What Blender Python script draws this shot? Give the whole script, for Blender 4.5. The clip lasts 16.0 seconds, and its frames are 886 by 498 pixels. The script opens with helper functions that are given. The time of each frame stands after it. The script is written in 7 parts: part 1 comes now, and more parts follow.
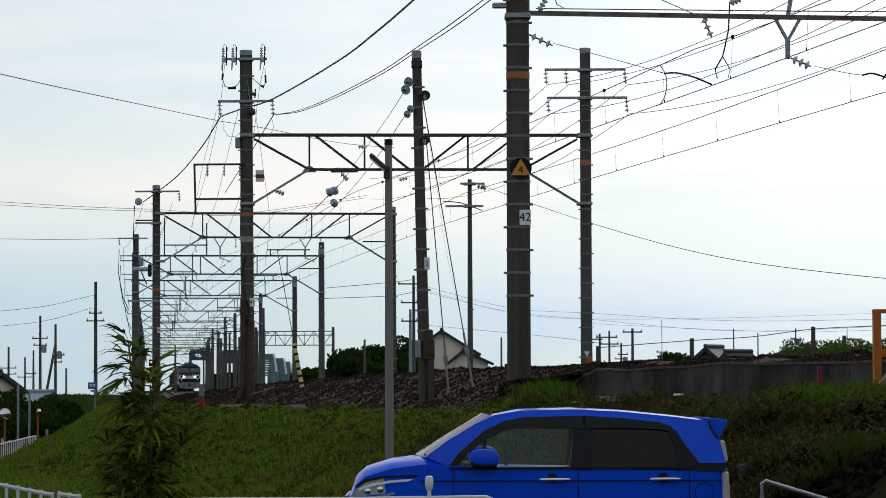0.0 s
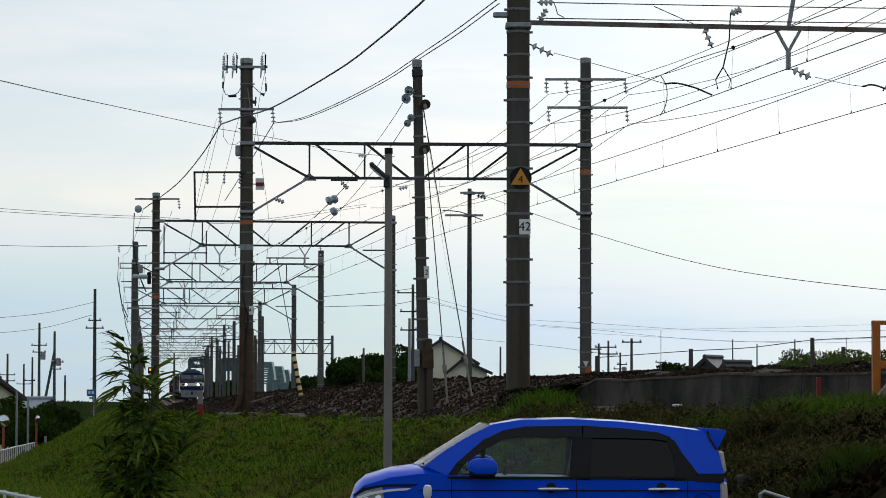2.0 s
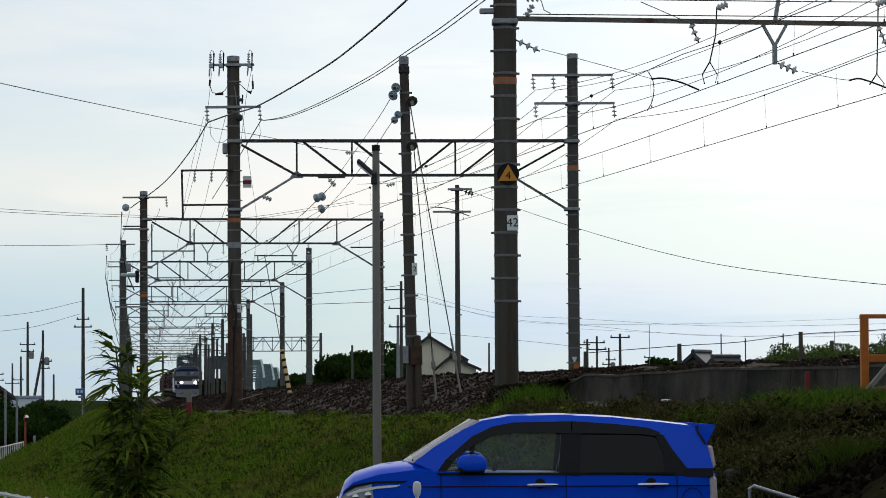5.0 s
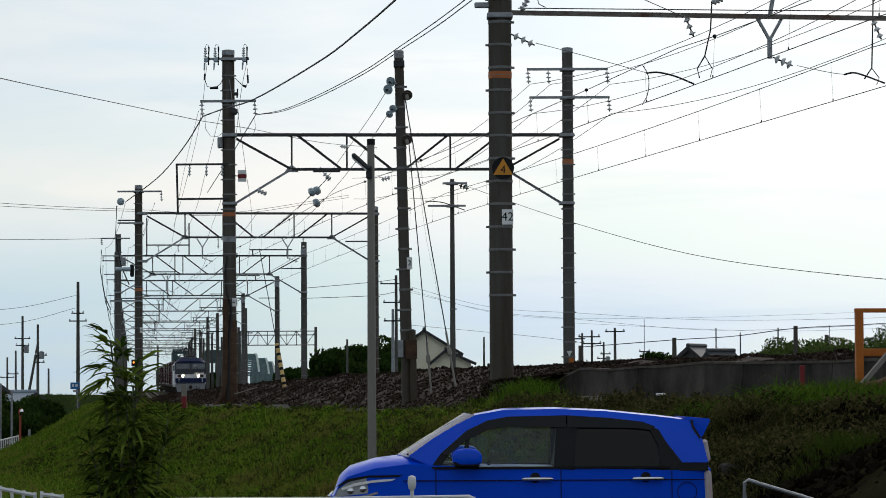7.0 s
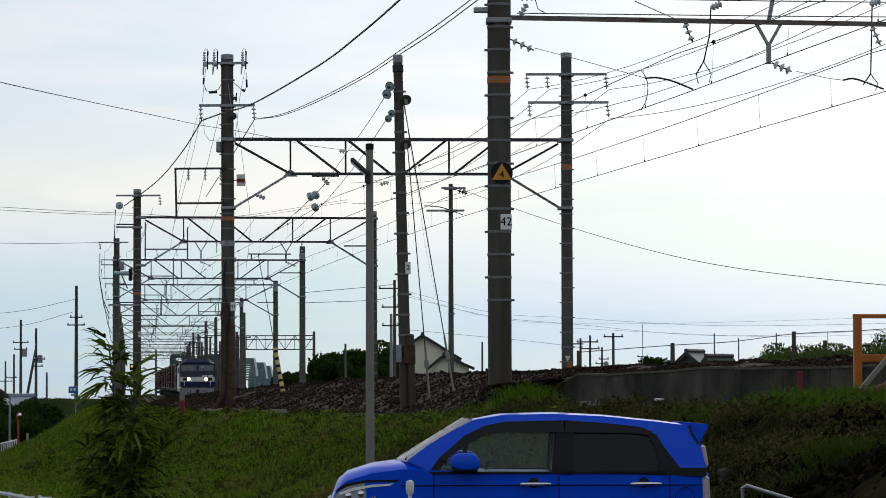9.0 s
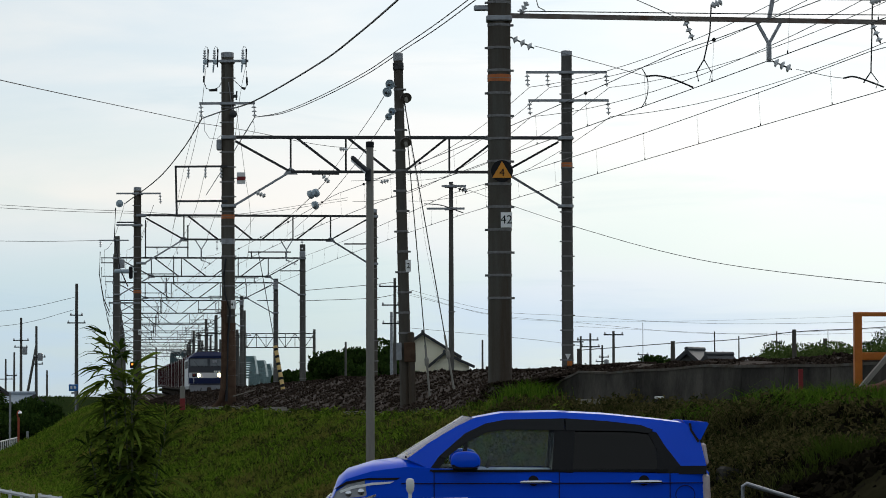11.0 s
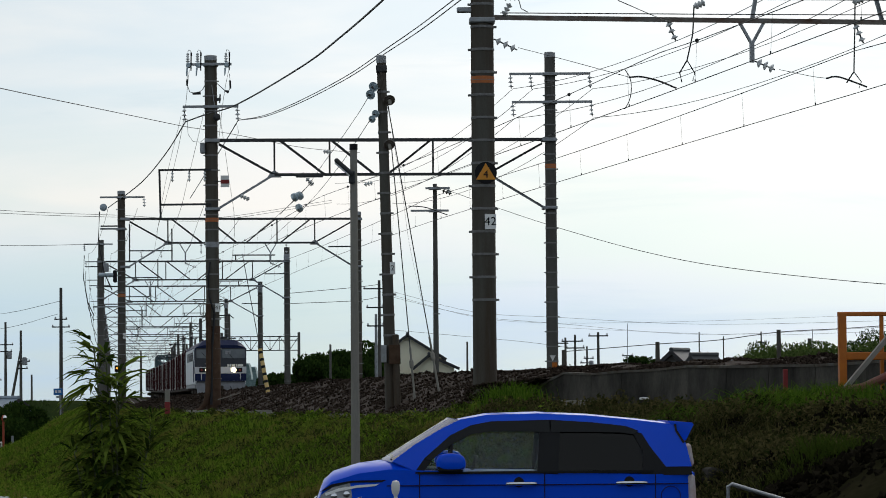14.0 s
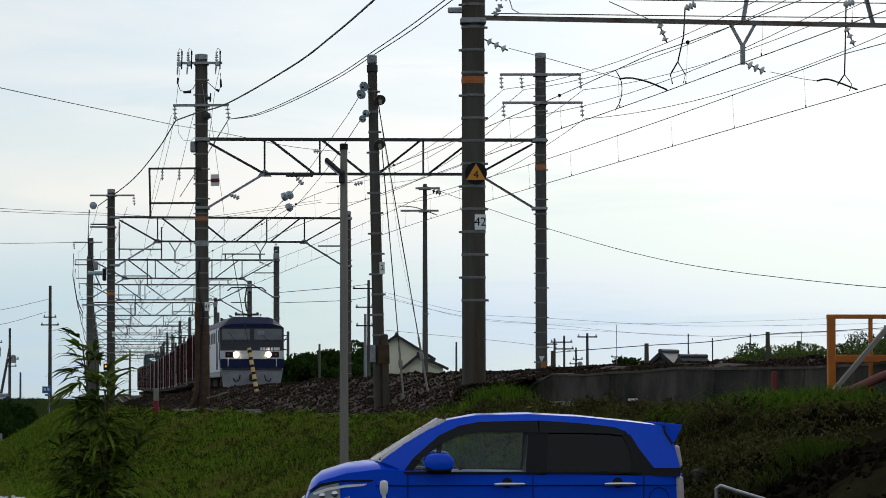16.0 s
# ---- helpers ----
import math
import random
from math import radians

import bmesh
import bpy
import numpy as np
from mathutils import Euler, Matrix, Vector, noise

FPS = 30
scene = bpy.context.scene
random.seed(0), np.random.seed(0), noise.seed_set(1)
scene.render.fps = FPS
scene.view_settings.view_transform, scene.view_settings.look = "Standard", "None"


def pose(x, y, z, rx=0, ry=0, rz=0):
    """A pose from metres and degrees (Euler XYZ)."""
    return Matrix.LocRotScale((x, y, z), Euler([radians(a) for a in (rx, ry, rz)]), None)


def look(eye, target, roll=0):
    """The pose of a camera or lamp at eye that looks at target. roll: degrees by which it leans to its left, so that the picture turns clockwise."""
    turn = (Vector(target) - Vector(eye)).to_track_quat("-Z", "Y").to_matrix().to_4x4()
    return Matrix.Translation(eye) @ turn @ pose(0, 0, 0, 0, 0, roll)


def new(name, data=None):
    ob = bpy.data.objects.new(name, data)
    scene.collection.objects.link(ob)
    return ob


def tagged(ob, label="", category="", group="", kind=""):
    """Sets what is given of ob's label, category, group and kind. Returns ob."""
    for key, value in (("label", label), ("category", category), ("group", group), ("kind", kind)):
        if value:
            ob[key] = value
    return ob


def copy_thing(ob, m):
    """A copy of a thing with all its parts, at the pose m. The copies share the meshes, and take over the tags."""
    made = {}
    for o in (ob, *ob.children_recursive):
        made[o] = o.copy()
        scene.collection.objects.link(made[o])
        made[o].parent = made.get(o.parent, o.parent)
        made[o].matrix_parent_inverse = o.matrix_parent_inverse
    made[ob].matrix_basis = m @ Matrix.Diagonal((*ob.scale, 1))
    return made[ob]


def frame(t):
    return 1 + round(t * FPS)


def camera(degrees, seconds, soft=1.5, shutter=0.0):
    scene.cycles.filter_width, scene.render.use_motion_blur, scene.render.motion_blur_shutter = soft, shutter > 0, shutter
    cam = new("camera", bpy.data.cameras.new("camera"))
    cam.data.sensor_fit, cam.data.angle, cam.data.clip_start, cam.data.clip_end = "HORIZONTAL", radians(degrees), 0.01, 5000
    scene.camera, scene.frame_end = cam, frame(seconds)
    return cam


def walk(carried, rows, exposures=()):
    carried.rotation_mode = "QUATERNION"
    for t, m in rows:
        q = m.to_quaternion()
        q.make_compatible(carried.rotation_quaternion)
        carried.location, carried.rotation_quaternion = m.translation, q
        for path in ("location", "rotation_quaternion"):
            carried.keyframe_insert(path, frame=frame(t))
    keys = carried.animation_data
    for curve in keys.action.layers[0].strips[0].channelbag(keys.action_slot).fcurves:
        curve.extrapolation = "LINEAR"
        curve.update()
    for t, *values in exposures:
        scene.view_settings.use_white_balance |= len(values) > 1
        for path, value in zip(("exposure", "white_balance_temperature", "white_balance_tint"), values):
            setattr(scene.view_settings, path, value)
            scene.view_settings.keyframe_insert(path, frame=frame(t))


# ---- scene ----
EYE = (0.0, 0.0, 1.8)
cam = camera(14.892, 16.0, soft=0.9)
walk(cam, [
    (0.0, pose(*EYE, 92.4415, 0.1987, -0.0036)),
    (0.5, pose(*EYE, 92.4703, -0.0156, -0.0052)),
    (1.0, pose(*EYE, 92.5349, -0.1543, -0.0368)),
    (1.5, pose(*EYE, 92.5725, -0.2681, -0.0462)),
    (2.0, pose(*EYE, 92.5946, -0.1064, -0.0242)),
    (2.5, pose(*EYE, 92.6044, 0.0119, -0.0157)),
    (3.0, pose(*EYE, 92.6083, 0.0467, -0.0387)),
    (3.5, pose(*EYE, 92.5842, 0.1086, -0.1192)),
    (4.0, pose(*EYE, 92.5562, 0.1794, -0.1426)),
    (6.5, pose(*EYE, 92.4779, 0.3638, -0.2823)),
    (7.0, pose(*EYE, 92.4352, 0.2779, -0.2970)),
    (7.5, pose(*EYE, 92.4294, 0.1453, -0.3095)),
    (8.0, pose(*EYE, 92.4539, 0.1632, -0.3168)),
    (8.5, pose(*EYE, 92.4760, 0.0988, -0.3425)),
    (9.0, pose(*EYE, 92.5161, 0.1459, -0.3279)),
    (11.5, pose(*EYE, 92.4782, 0.1343, -0.3254)),
    (12.0, pose(*EYE, 92.5053, 0.1367, -0.3581)),
    (12.5, pose(*EYE, 92.5175, 0.1290, -0.4143)),
    (13.0, pose(*EYE, 92.5259, 0.3830, -0.4665)),
    (13.5, pose(*EYE, 92.5295, 0.3581, -0.5323)),
    (14.0, pose(*EYE, 92.5154, 0.4561, -0.5771)),
    (14.5, pose(*EYE, 92.4657, 0.5369, -0.6109)),
    (15.0, pose(*EYE, 92.4840, 0.3592, -0.6566)),
    (15.5, pose(*EYE, 92.4948, 0.4017, -0.7013)),
    (16.0, pose(*EYE, 92.5177, 0.1224, -0.7664)),
])

# ---- world, sun, exposure ----
SUN_TURN, SUN_HEIGHT = 14.0, 24.0      # degrees right of straight ahead, and above the horizon
sun_dir = Vector((math.sin(radians(SUN_TURN)) * math.cos(radians(SUN_HEIGHT)),
                  math.cos(radians(SUN_TURN)) * math.cos(radians(SUN_HEIGHT)), math.sin(radians(SUN_HEIGHT))))


def make_world():
    world = bpy.data.worlds.new("overcast_sky")
    scene.world = world
    world.use_nodes = True
    nt = world.node_tree
    nt.nodes.clear()
    n, l = nt.nodes.new, nt.links.new
    out, bg = n("ShaderNodeOutputWorld"), n("ShaderNodeBackground")
    sky = n("ShaderNodeTexSky")
    sky.sky_type, sky.sun_disc = "NISHITA", False
    sky.sun_elevation, sky.sun_rotation = radians(SUN_HEIGHT), radians(SUN_TURN)
    sky.air_density, sky.dust_density = 1.0, 0.6
    dim = n("ShaderNodeMix")
    dim.data_type, dim.blend_type = "RGBA", "MULTIPLY"
    dim.inputs[0].default_value = 1.0
    dim.inputs[7].default_value = (0.036, 0.052, 0.072, 1)
    l(sky.outputs[0], dim.inputs[6])
    tc, mp = n("ShaderNodeTexCoord"), n("ShaderNodeMapping")
    mp.inputs["Scale"].default_value = (5.0, 5.0, 22.0)
    mp.inputs["Location"].default_value = (0.35, 0.0, 0.62)
    l(tc.outputs["Generated"], mp.inputs[0])
    noi = n("ShaderNodeTexNoise")
    noi.inputs["Scale"].default_value, noi.inputs["Detail"].default_value = 1.15, 7.0
    noi.inputs["Roughness"].default_value = 0.52
    noi.inputs["Distortion"].default_value = 0.35
    l(mp.outputs[0], noi.inputs["Vector"])
    cover = n("ShaderNodeMapRange")
    cover.inputs["From Min"].default_value, cover.inputs["From Max"].default_value = 0.36, 0.62
    cover.inputs["To Min"].default_value, cover.inputs["To Max"].default_value = 0.62, 1.0
    cover.interpolation_type = "SMOOTHSTEP"
    l(noi.outputs[0], cover.inputs["Value"])
    # thin cloud is brighter round the hidden sun
    dot = n("ShaderNodeVectorMath")
    dot.operation = "DOT_PRODUCT"
    dot.inputs[1].default_value = sun_dir
    l(tc.outputs["Generated"], dot.inputs[0])
    glow = n("ShaderNodeMapRange")
    glow.inputs["From Min"].default_value, glow.inputs["From Max"].default_value = 0.875, 0.975
    glow.inputs["To Min"].default_value, glow.inputs["To Max"].default_value = 0.0, 1.0
    glow.interpolation_type = "SMOOTHSTEP"
    l(dot.outputs["Value"], glow.inputs["Value"])
    away = n("ShaderNodeMapRange")
    away.inputs["From Min"].default_value, away.inputs["From Max"].default_value = 0.25, 0.95
    away.interpolation_type = "SMOOTHSTEP"
    l(dot.outputs["Value"], away.inputs["Value"])
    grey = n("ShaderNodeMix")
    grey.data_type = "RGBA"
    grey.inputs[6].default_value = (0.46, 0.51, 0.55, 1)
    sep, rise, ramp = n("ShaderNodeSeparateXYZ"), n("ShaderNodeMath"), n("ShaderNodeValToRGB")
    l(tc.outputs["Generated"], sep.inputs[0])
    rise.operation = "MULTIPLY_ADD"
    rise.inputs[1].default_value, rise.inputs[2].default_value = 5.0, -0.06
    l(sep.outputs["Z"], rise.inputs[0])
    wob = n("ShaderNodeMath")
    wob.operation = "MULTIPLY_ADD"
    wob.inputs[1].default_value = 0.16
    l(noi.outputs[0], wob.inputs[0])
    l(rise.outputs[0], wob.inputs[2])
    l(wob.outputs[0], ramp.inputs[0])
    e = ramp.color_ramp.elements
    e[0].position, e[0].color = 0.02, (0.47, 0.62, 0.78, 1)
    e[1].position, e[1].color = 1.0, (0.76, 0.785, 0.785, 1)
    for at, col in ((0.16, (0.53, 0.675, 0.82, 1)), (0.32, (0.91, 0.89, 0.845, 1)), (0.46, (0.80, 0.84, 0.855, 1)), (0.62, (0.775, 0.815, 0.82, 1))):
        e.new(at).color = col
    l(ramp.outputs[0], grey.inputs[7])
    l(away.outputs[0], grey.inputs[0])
    cloud = n("ShaderNodeMix")
    cloud.data_type = "RGBA"
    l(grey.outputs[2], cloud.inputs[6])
    cloud.inputs[7].default_value = (1.20, 1.155, 1.115, 1)
    l(glow.outputs[0], cloud.inputs[0])
    both = n("ShaderNodeMix")
    both.data_type = "RGBA"
    l(cover.outputs[0], both.inputs[0])
    l(dim.outputs[2], both.inputs[6])
    l(cloud.outputs[2], both.inputs[7])
    # thin grey-blue wisps across the cloud
    mp2, noi2, wisp, thin = n("ShaderNodeMapping"), n("ShaderNodeTexNoise"), n("ShaderNodeMapRange"), n("ShaderNodeMix")
    mp2.inputs["Scale"].default_value = (9.0, 9.0, 70.0)
    l(tc.outputs["Generated"], mp2.inputs[0])
    noi2.inputs["Scale"].default_value, noi2.inputs["Detail"].default_value, noi2.inputs["Roughness"].default_value = 1.0, 8.0, 0.58
    noi2.inputs["Distortion"].default_value = 0.6
    l(mp2.outputs[0], noi2.inputs["Vector"])
    wisp.inputs["From Min"].default_value, wisp.inputs["From Max"].default_value = 0.54, 0.74
    wisp.inputs["To Min"].default_value, wisp.inputs["To Max"].default_value = 0.0, 0.55
    wisp.interpolation_type = "SMOOTHSTEP"
    l(noi2.outputs[0], wisp.inputs["Value"])
    thin.data_type, thin.blend_type = "RGBA", "MULTIPLY"
    thin.inputs[7].default_value = (0.82, 0.89, 0.93, 1)
    l(wisp.outputs[0], thin.inputs[0])
    l(both.outputs[2], thin.inputs[6])
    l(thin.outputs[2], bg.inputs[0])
    bg.inputs[1].default_value = 1.04
    l(bg.outputs[0], out.inputs[0])


make_world()
sun = new("sun", bpy.data.lights.new("sun", "SUN"))
sun.data.energy, sun.data.angle, sun.data.color = 0.5, radians(14), (1.0, 0.96, 0.90)
sun.matrix_world = look(sun_dir * 100, (0, 0, 0))
scene.view_settings.exposure = 0.0


# ---- materials ----
def material(name, color, rough=0.7, metal=0.0, second=None, scale=4.0, amount=0.5, grain=0.0, bump=0.0, bump_scale=60.0,
             stretch=(1, 1, 1), spread=0.0, coat=0.0, emit=None, spec=None):
    """Two-scale procedural surface in object coordinates; spread varies repeats by their random number."""
    m = bpy.data.materials.new(name)
    m.use_nodes = True
    nt = m.node_tree
    n, l = nt.nodes.new, nt.links.new
    b = nt.nodes["Principled BSDF"]
    b.inputs["Roughness"].default_value, b.inputs["Metallic"].default_value = rough, metal
    b.inputs["Coat Weight"].default_value = coat
    b.inputs["Coat Roughness"].default_value = 0.04
    b.inputs["Specular IOR Level"].default_value = spec if spec is not None else (0.0 if rough > 0.92 else 0.1 if rough > 0.75 else 0.45)
    second = second or tuple(c * 0.7 for c in color)
    tc, mp = n("ShaderNodeTexCoord"), n("ShaderNodeMapping")
    mp.inputs["Scale"].default_value = stretch
    l(tc.outputs["Object"], mp.inputs[0])
    big, fine = n("ShaderNodeTexNoise"), n("ShaderNodeTexNoise")
    big.inputs["Scale"].default_value, big.inputs["Detail"].default_value = scale, 6.0
    big.inputs["Roughness"].default_value = 0.62
    fine.inputs["Scale"].default_value, fine.inputs["Detail"].default_value = bump_scale, 4.0
    l(mp.outputs[0], big.inputs["Vector"])
    l(mp.outputs[0], fine.inputs["Vector"])
    mr = n("ShaderNodeMapRange")
    mr.inputs["From Min"].default_value, mr.inputs["From Max"].default_value = 0.35, 0.68
    mr.inputs["To Max"].default_value = amount
    l(big.outputs[0], mr.inputs["Value"])
    mix = n("ShaderNodeMix")
    mix.data_type = "RGBA"
    mix.inputs[6].default_value, mix.inputs[7].default_value = (*color, 1), (*second, 1)
    l(mr.outputs[0], mix.inputs[0])
    last = mix.outputs[2]
    if grain or spread:
        hsv = n("ShaderNodeHueSaturation")
        l(last, hsv.inputs["Color"])
        add = n("ShaderNodeMath")
        add.operation = "MULTIPLY_ADD"
        add.inputs[1].default_value = grain * 2
        add.inputs[2].default_value = 1.0 - grain
        l(fine.outputs[0], add.inputs[0])
        val = add.outputs[0]
        if spread:
            oi, sp, mu = n("ShaderNodeObjectInfo"), n("ShaderNodeMapRange"), n("ShaderNodeMath")
            sp.inputs["To Min"].default_value, sp.inputs["To Max"].default_value = 1 - spread, 1 + spread
            l(oi.outputs["Random"], sp.inputs["Value"])
            mu.operation = "MULTIPLY"
            l(val, mu.inputs[0])
            l(sp.outputs[0], mu.inputs[1])
            val = mu.outputs[0]
        l(val, hsv.inputs["Value"])
        last = hsv.outputs[0]
    l(last, b.inputs["Base Color"])
    if bump:
        bp = n("ShaderNodeBump")
        bp.inputs["Strength"].default_value, bp.inputs["Distance"].default_value = bump, 0.01
        l(fine.outputs[0], bp.inputs["Height"])
        l(bp.outputs[0], b.inputs["Normal"])
    if emit:
        b.inputs["Emission Color"].default_value, b.inputs["Emission Strength"].default_value = (*emit[:3], 1), emit[3]
    return m


def leaf_material(name, dark, light, dry=None, rough=0.55):
    """Foliage whose pieces differ leaf by leaf and in broad patches."""
    m = bpy.data.materials.new(name)
    m.use_nodes = True
    nt = m.node_tree
    n, l = nt.nodes.new, nt.links.new
    b = nt.nodes["Principled BSDF"]
    b.inputs["Roughness"].default_value = rough
    b.inputs["Specular IOR Level"].default_value = 0.0
    geo, tc, big = n("ShaderNodeNewGeometry"), n("ShaderNodeTexCoord"), n("ShaderNodeTexNoise")
    l(tc.outputs["Object"], big.inputs["Vector"])
    big.inputs["Scale"].default_value, big.inputs["Detail"].default_value = 0.45, 5.0
    ramp = n("ShaderNodeMix")
    ramp.data_type = "RGBA"
    ramp.inputs[6].default_value, ramp.inputs[7].default_value = (*dark, 1), (*light, 1)
    l(geo.outputs["Random Per Island"], ramp.inputs[0])
    last = ramp.outputs[2]
    if dry:
        mr = n("ShaderNodeMapRange")
        mr.inputs["From Min"].default_value, mr.inputs["From Max"].default_value = 0.5, 0.68
        l(big.outputs[0], mr.inputs["Value"])
        mx = n("ShaderNodeMix")
        mx.data_type = "RGBA"
        mx.inputs[7].default_value = (*dry, 1)
        l(mr.outputs[0], mx.inputs[0])
        l(last, mx.inputs[6])
        last = mx.outputs[2]
    l(last, b.inputs["Base Color"])
    tr, mixs = n("ShaderNodeBsdfTranslucent"), n("ShaderNodeMixShader")
    l(last, tr.inputs[0])
    mixs.inputs[0].default_value = 0.3
    l(b.outputs[0], mixs.inputs[1])
    l(tr.outputs[0], mixs.inputs[2])
    l(mixs.outputs[0], nt.nodes["Material Output"].inputs[0])
    return m


def glass_material(name, tint=(0.9, 0.95, 0.93), rough=0.02, ior=1.38):
    m = bpy.data.materials.new(name)
    m.use_nodes = True
    nt = m.node_tree
    n, l = nt.nodes.new, nt.links.new
    tr, gl, mx, fr = n("ShaderNodeBsdfTransparent"), n("ShaderNodeBsdfGlossy"), n("ShaderNodeMixShader"), n("ShaderNodeFresnel")
    tr.inputs[0].default_value = (*tint, 1)
    gl.inputs["Roughness"].default_value = rough
    fr.inputs[0].default_value = ior
    l(fr.outputs[0], mx.inputs[0])
    l(tr.outputs[0], mx.inputs[1])
    l(gl.outputs[0], mx.inputs[2])
    l(mx.outputs[0], nt.nodes["Material Output"].inputs[0])
    nt.nodes.remove(nt.nodes["Principled BSDF"])
    return m


CONCRETE = material("pole_concrete", (0.135, 0.132, 0.12), 0.85, second=(0.075, 0.07, 0.062), scale=1.6, amount=0.9, grain=0.25,
                    bump=0.5, bump_scale=90, stretch=(1, 1, 0.25), spread=0.12)
CONCRETE_RUSTY = material("rust_stained_concrete", (0.112, 0.108, 0.094), 0.88, second=(0.070, 0.050, 0.034), scale=1.3, amount=0.95,
                          grain=0.25, bump=0.5, bump_scale=90, stretch=(2.2, 2.2, 0.2), spread=0.05)
CONCRETE_PALE = material("lamp_post_concrete", (0.27, 0.255, 0.22), 0.8, second=(0.19, 0.175, 0.15), scale=2, amount=0.7, grain=0.15,
                         bump=0.3, bump_scale=80, stretch=(1, 1, 0.2))
WALL_CONCRETE = material("weathered_wall_concrete", (0.066, 0.060, 0.050), 0.9, second=(0.010, 0.009, 0.007), scale=2.4, amount=1.0, grain=0.35,
                         bump=0.6, bump_scale=50, stretch=(0.9, 0.32, 0.35), spread=0.28)
STEEL = material("galvanised_steel", (0.36, 0.38, 0.40), 0.5, 0.7, second=(0.22, 0.22, 0.22), scale=8, amount=0.8, grain=0.1)
STEEL_DARK = material("dull_painted_steel", (0.045, 0.047, 0.05), 0.7, 0.0, second=(0.028, 0.026, 0.025), scale=3, amount=0.8, grain=0.15)
STEEL_RUSTY = material("rusting_grey_steel", (0.24, 0.23, 0.21), 0.7, 0.3, second=(0.12, 0.06, 0.035), scale=2.5, amount=0.95, grain=0.2)
BAND = material("galvanised_strap", (0.24, 0.24, 0.235), 0.6, 0.4, second=(0.13, 0.12, 0.11), scale=20, amount=0.6)
ORANGE_BAND = material("faded_orange_band", (0.55, 0.16, 0.04), 0.7, second=(0.38, 0.12, 0.05), scale=9, amount=0.7, grain=0.2)
WIRE = material("black_cable", (0.02, 0.02, 0.022), 0.6)
COPPER = material("weathered_copper_wire", (0.07, 0.07, 0.068), 0.6, 0.2)
PORCELAIN = material("white_porcelain", (0.75, 0.77, 0.77), 0.25, second=(0.42, 0.43, 0.42), scale=12, amount=0.5, coat=0.4)
PORCELAIN_GREY = material("grey_porcelain_disc", (0.42, 0.51, 0.56), 0.25, second=(0.30, 0.37, 0.41), scale=9, amount=0.5, coat=0.5)
BLACK = material("black_plastic", (0.010, 0.010, 0.011), 0.5, grain=0.2, spec=0.2)
RUBBER = material("tyre_rubber", (0.018, 0.018, 0.018), 0.85, bump=0.4, bump_scale=120)
WHITE = material("white_paint", (0.78, 0.79, 0.77), 0.5, second=(0.62, 0.62, 0.58), scale=5, amount=0.5)
PLATE = material("white_plate_enamel", (0.92, 0.92, 0.90), 0.4, second=(0.8, 0.8, 0.77), scale=8, amount=0.4)
RED = material("red_paint", (0.22, 0.016, 0.016), 0.6, second=(0.2, 0.02, 0.018), scale=6, amount=0.6)
AMBER = material("amber_sign_paint", (0.75, 0.30, 0.02), 0.5, second=(0.62, 0.25, 0.03), scale=10, amount=0.5)
YELLOW = material("yellow_guard_plastic", (0.75, 0.52, 0.20), 0.6, second=(0.62, 0.42, 0.14), scale=8, amount=0.6)
GATE_ORANGE = material("orange_gate_paint", (0.52, 0.145, 0.006), 0.55, second=(0.36, 0.095, 0.010), scale=4, amount=0.7, grain=0.15, bump=0.2)
RUST = material("rusty_sheet", (0.098, 0.062, 0.042), 0.88, second=(0.058, 0.033, 0.021), scale=5, amount=0.9, grain=0.2)
BLUE_SIGN = material("blue_sign_sheet", (0.02, 0.16, 0.45), 0.5, second=(0.02, 0.13, 0.38))
SOIL = material("dry_earth", (0.026, 0.023, 0.012), 0.95, second=(0.013, 0.013, 0.006), scale=1.2, amount=1.0, grain=0.35, bump=0.8, bump_scale=14)
ASPHALT = material("asphalt", (0.055, 0.055, 0.055), 0.9, second=(0.04, 0.04, 0.042), scale=0.7, amount=0.8, grain=0.3, bump=0.5, bump_scale=90)
STONE = material("rust_brown_ballast", (0.050, 0.034, 0.025), 0.92, second=(0.028, 0.019, 0.014), scale=3.0, amount=1.0, grain=0.4, bump=0.9, bump_scale=22)
GRASS = leaf_material("bank_grass", (0.024, 0.056, 0.005), (0.185, 0.285, 0.030), (0.20, 0.175, 0.046))
GRASS_TALL = leaf_material("tall_green_grass", (0.03, 0.075, 0.006), (0.11, 0.18, 0.022))
GRASS_DRY = leaf_material("dry_tangled_grass", (0.014, 0.017, 0.005), (0.098, 0.102, 0.032), (0.046, 0.074, 0.011))
GRASS_STRAW = leaf_material("straw_and_weeds", (0.014, 0.024, 0.005), (0.125, 0.105, 0.045))
FOLIAGE = leaf_material("dark_tree_foliage", (0.012, 0.030, 0.007), (0.042, 0.075, 0.016))
FOLIAGE_LIGHT = leaf_material("scrub_foliage", (0.05, 0.085, 0.022), (0.11, 0.15, 0.045))
BAMBOO = leaf_material("bamboo_leaf", (0.008, 0.022, 0.004), (0.155, 0.215, 0.034), rough=0.5)


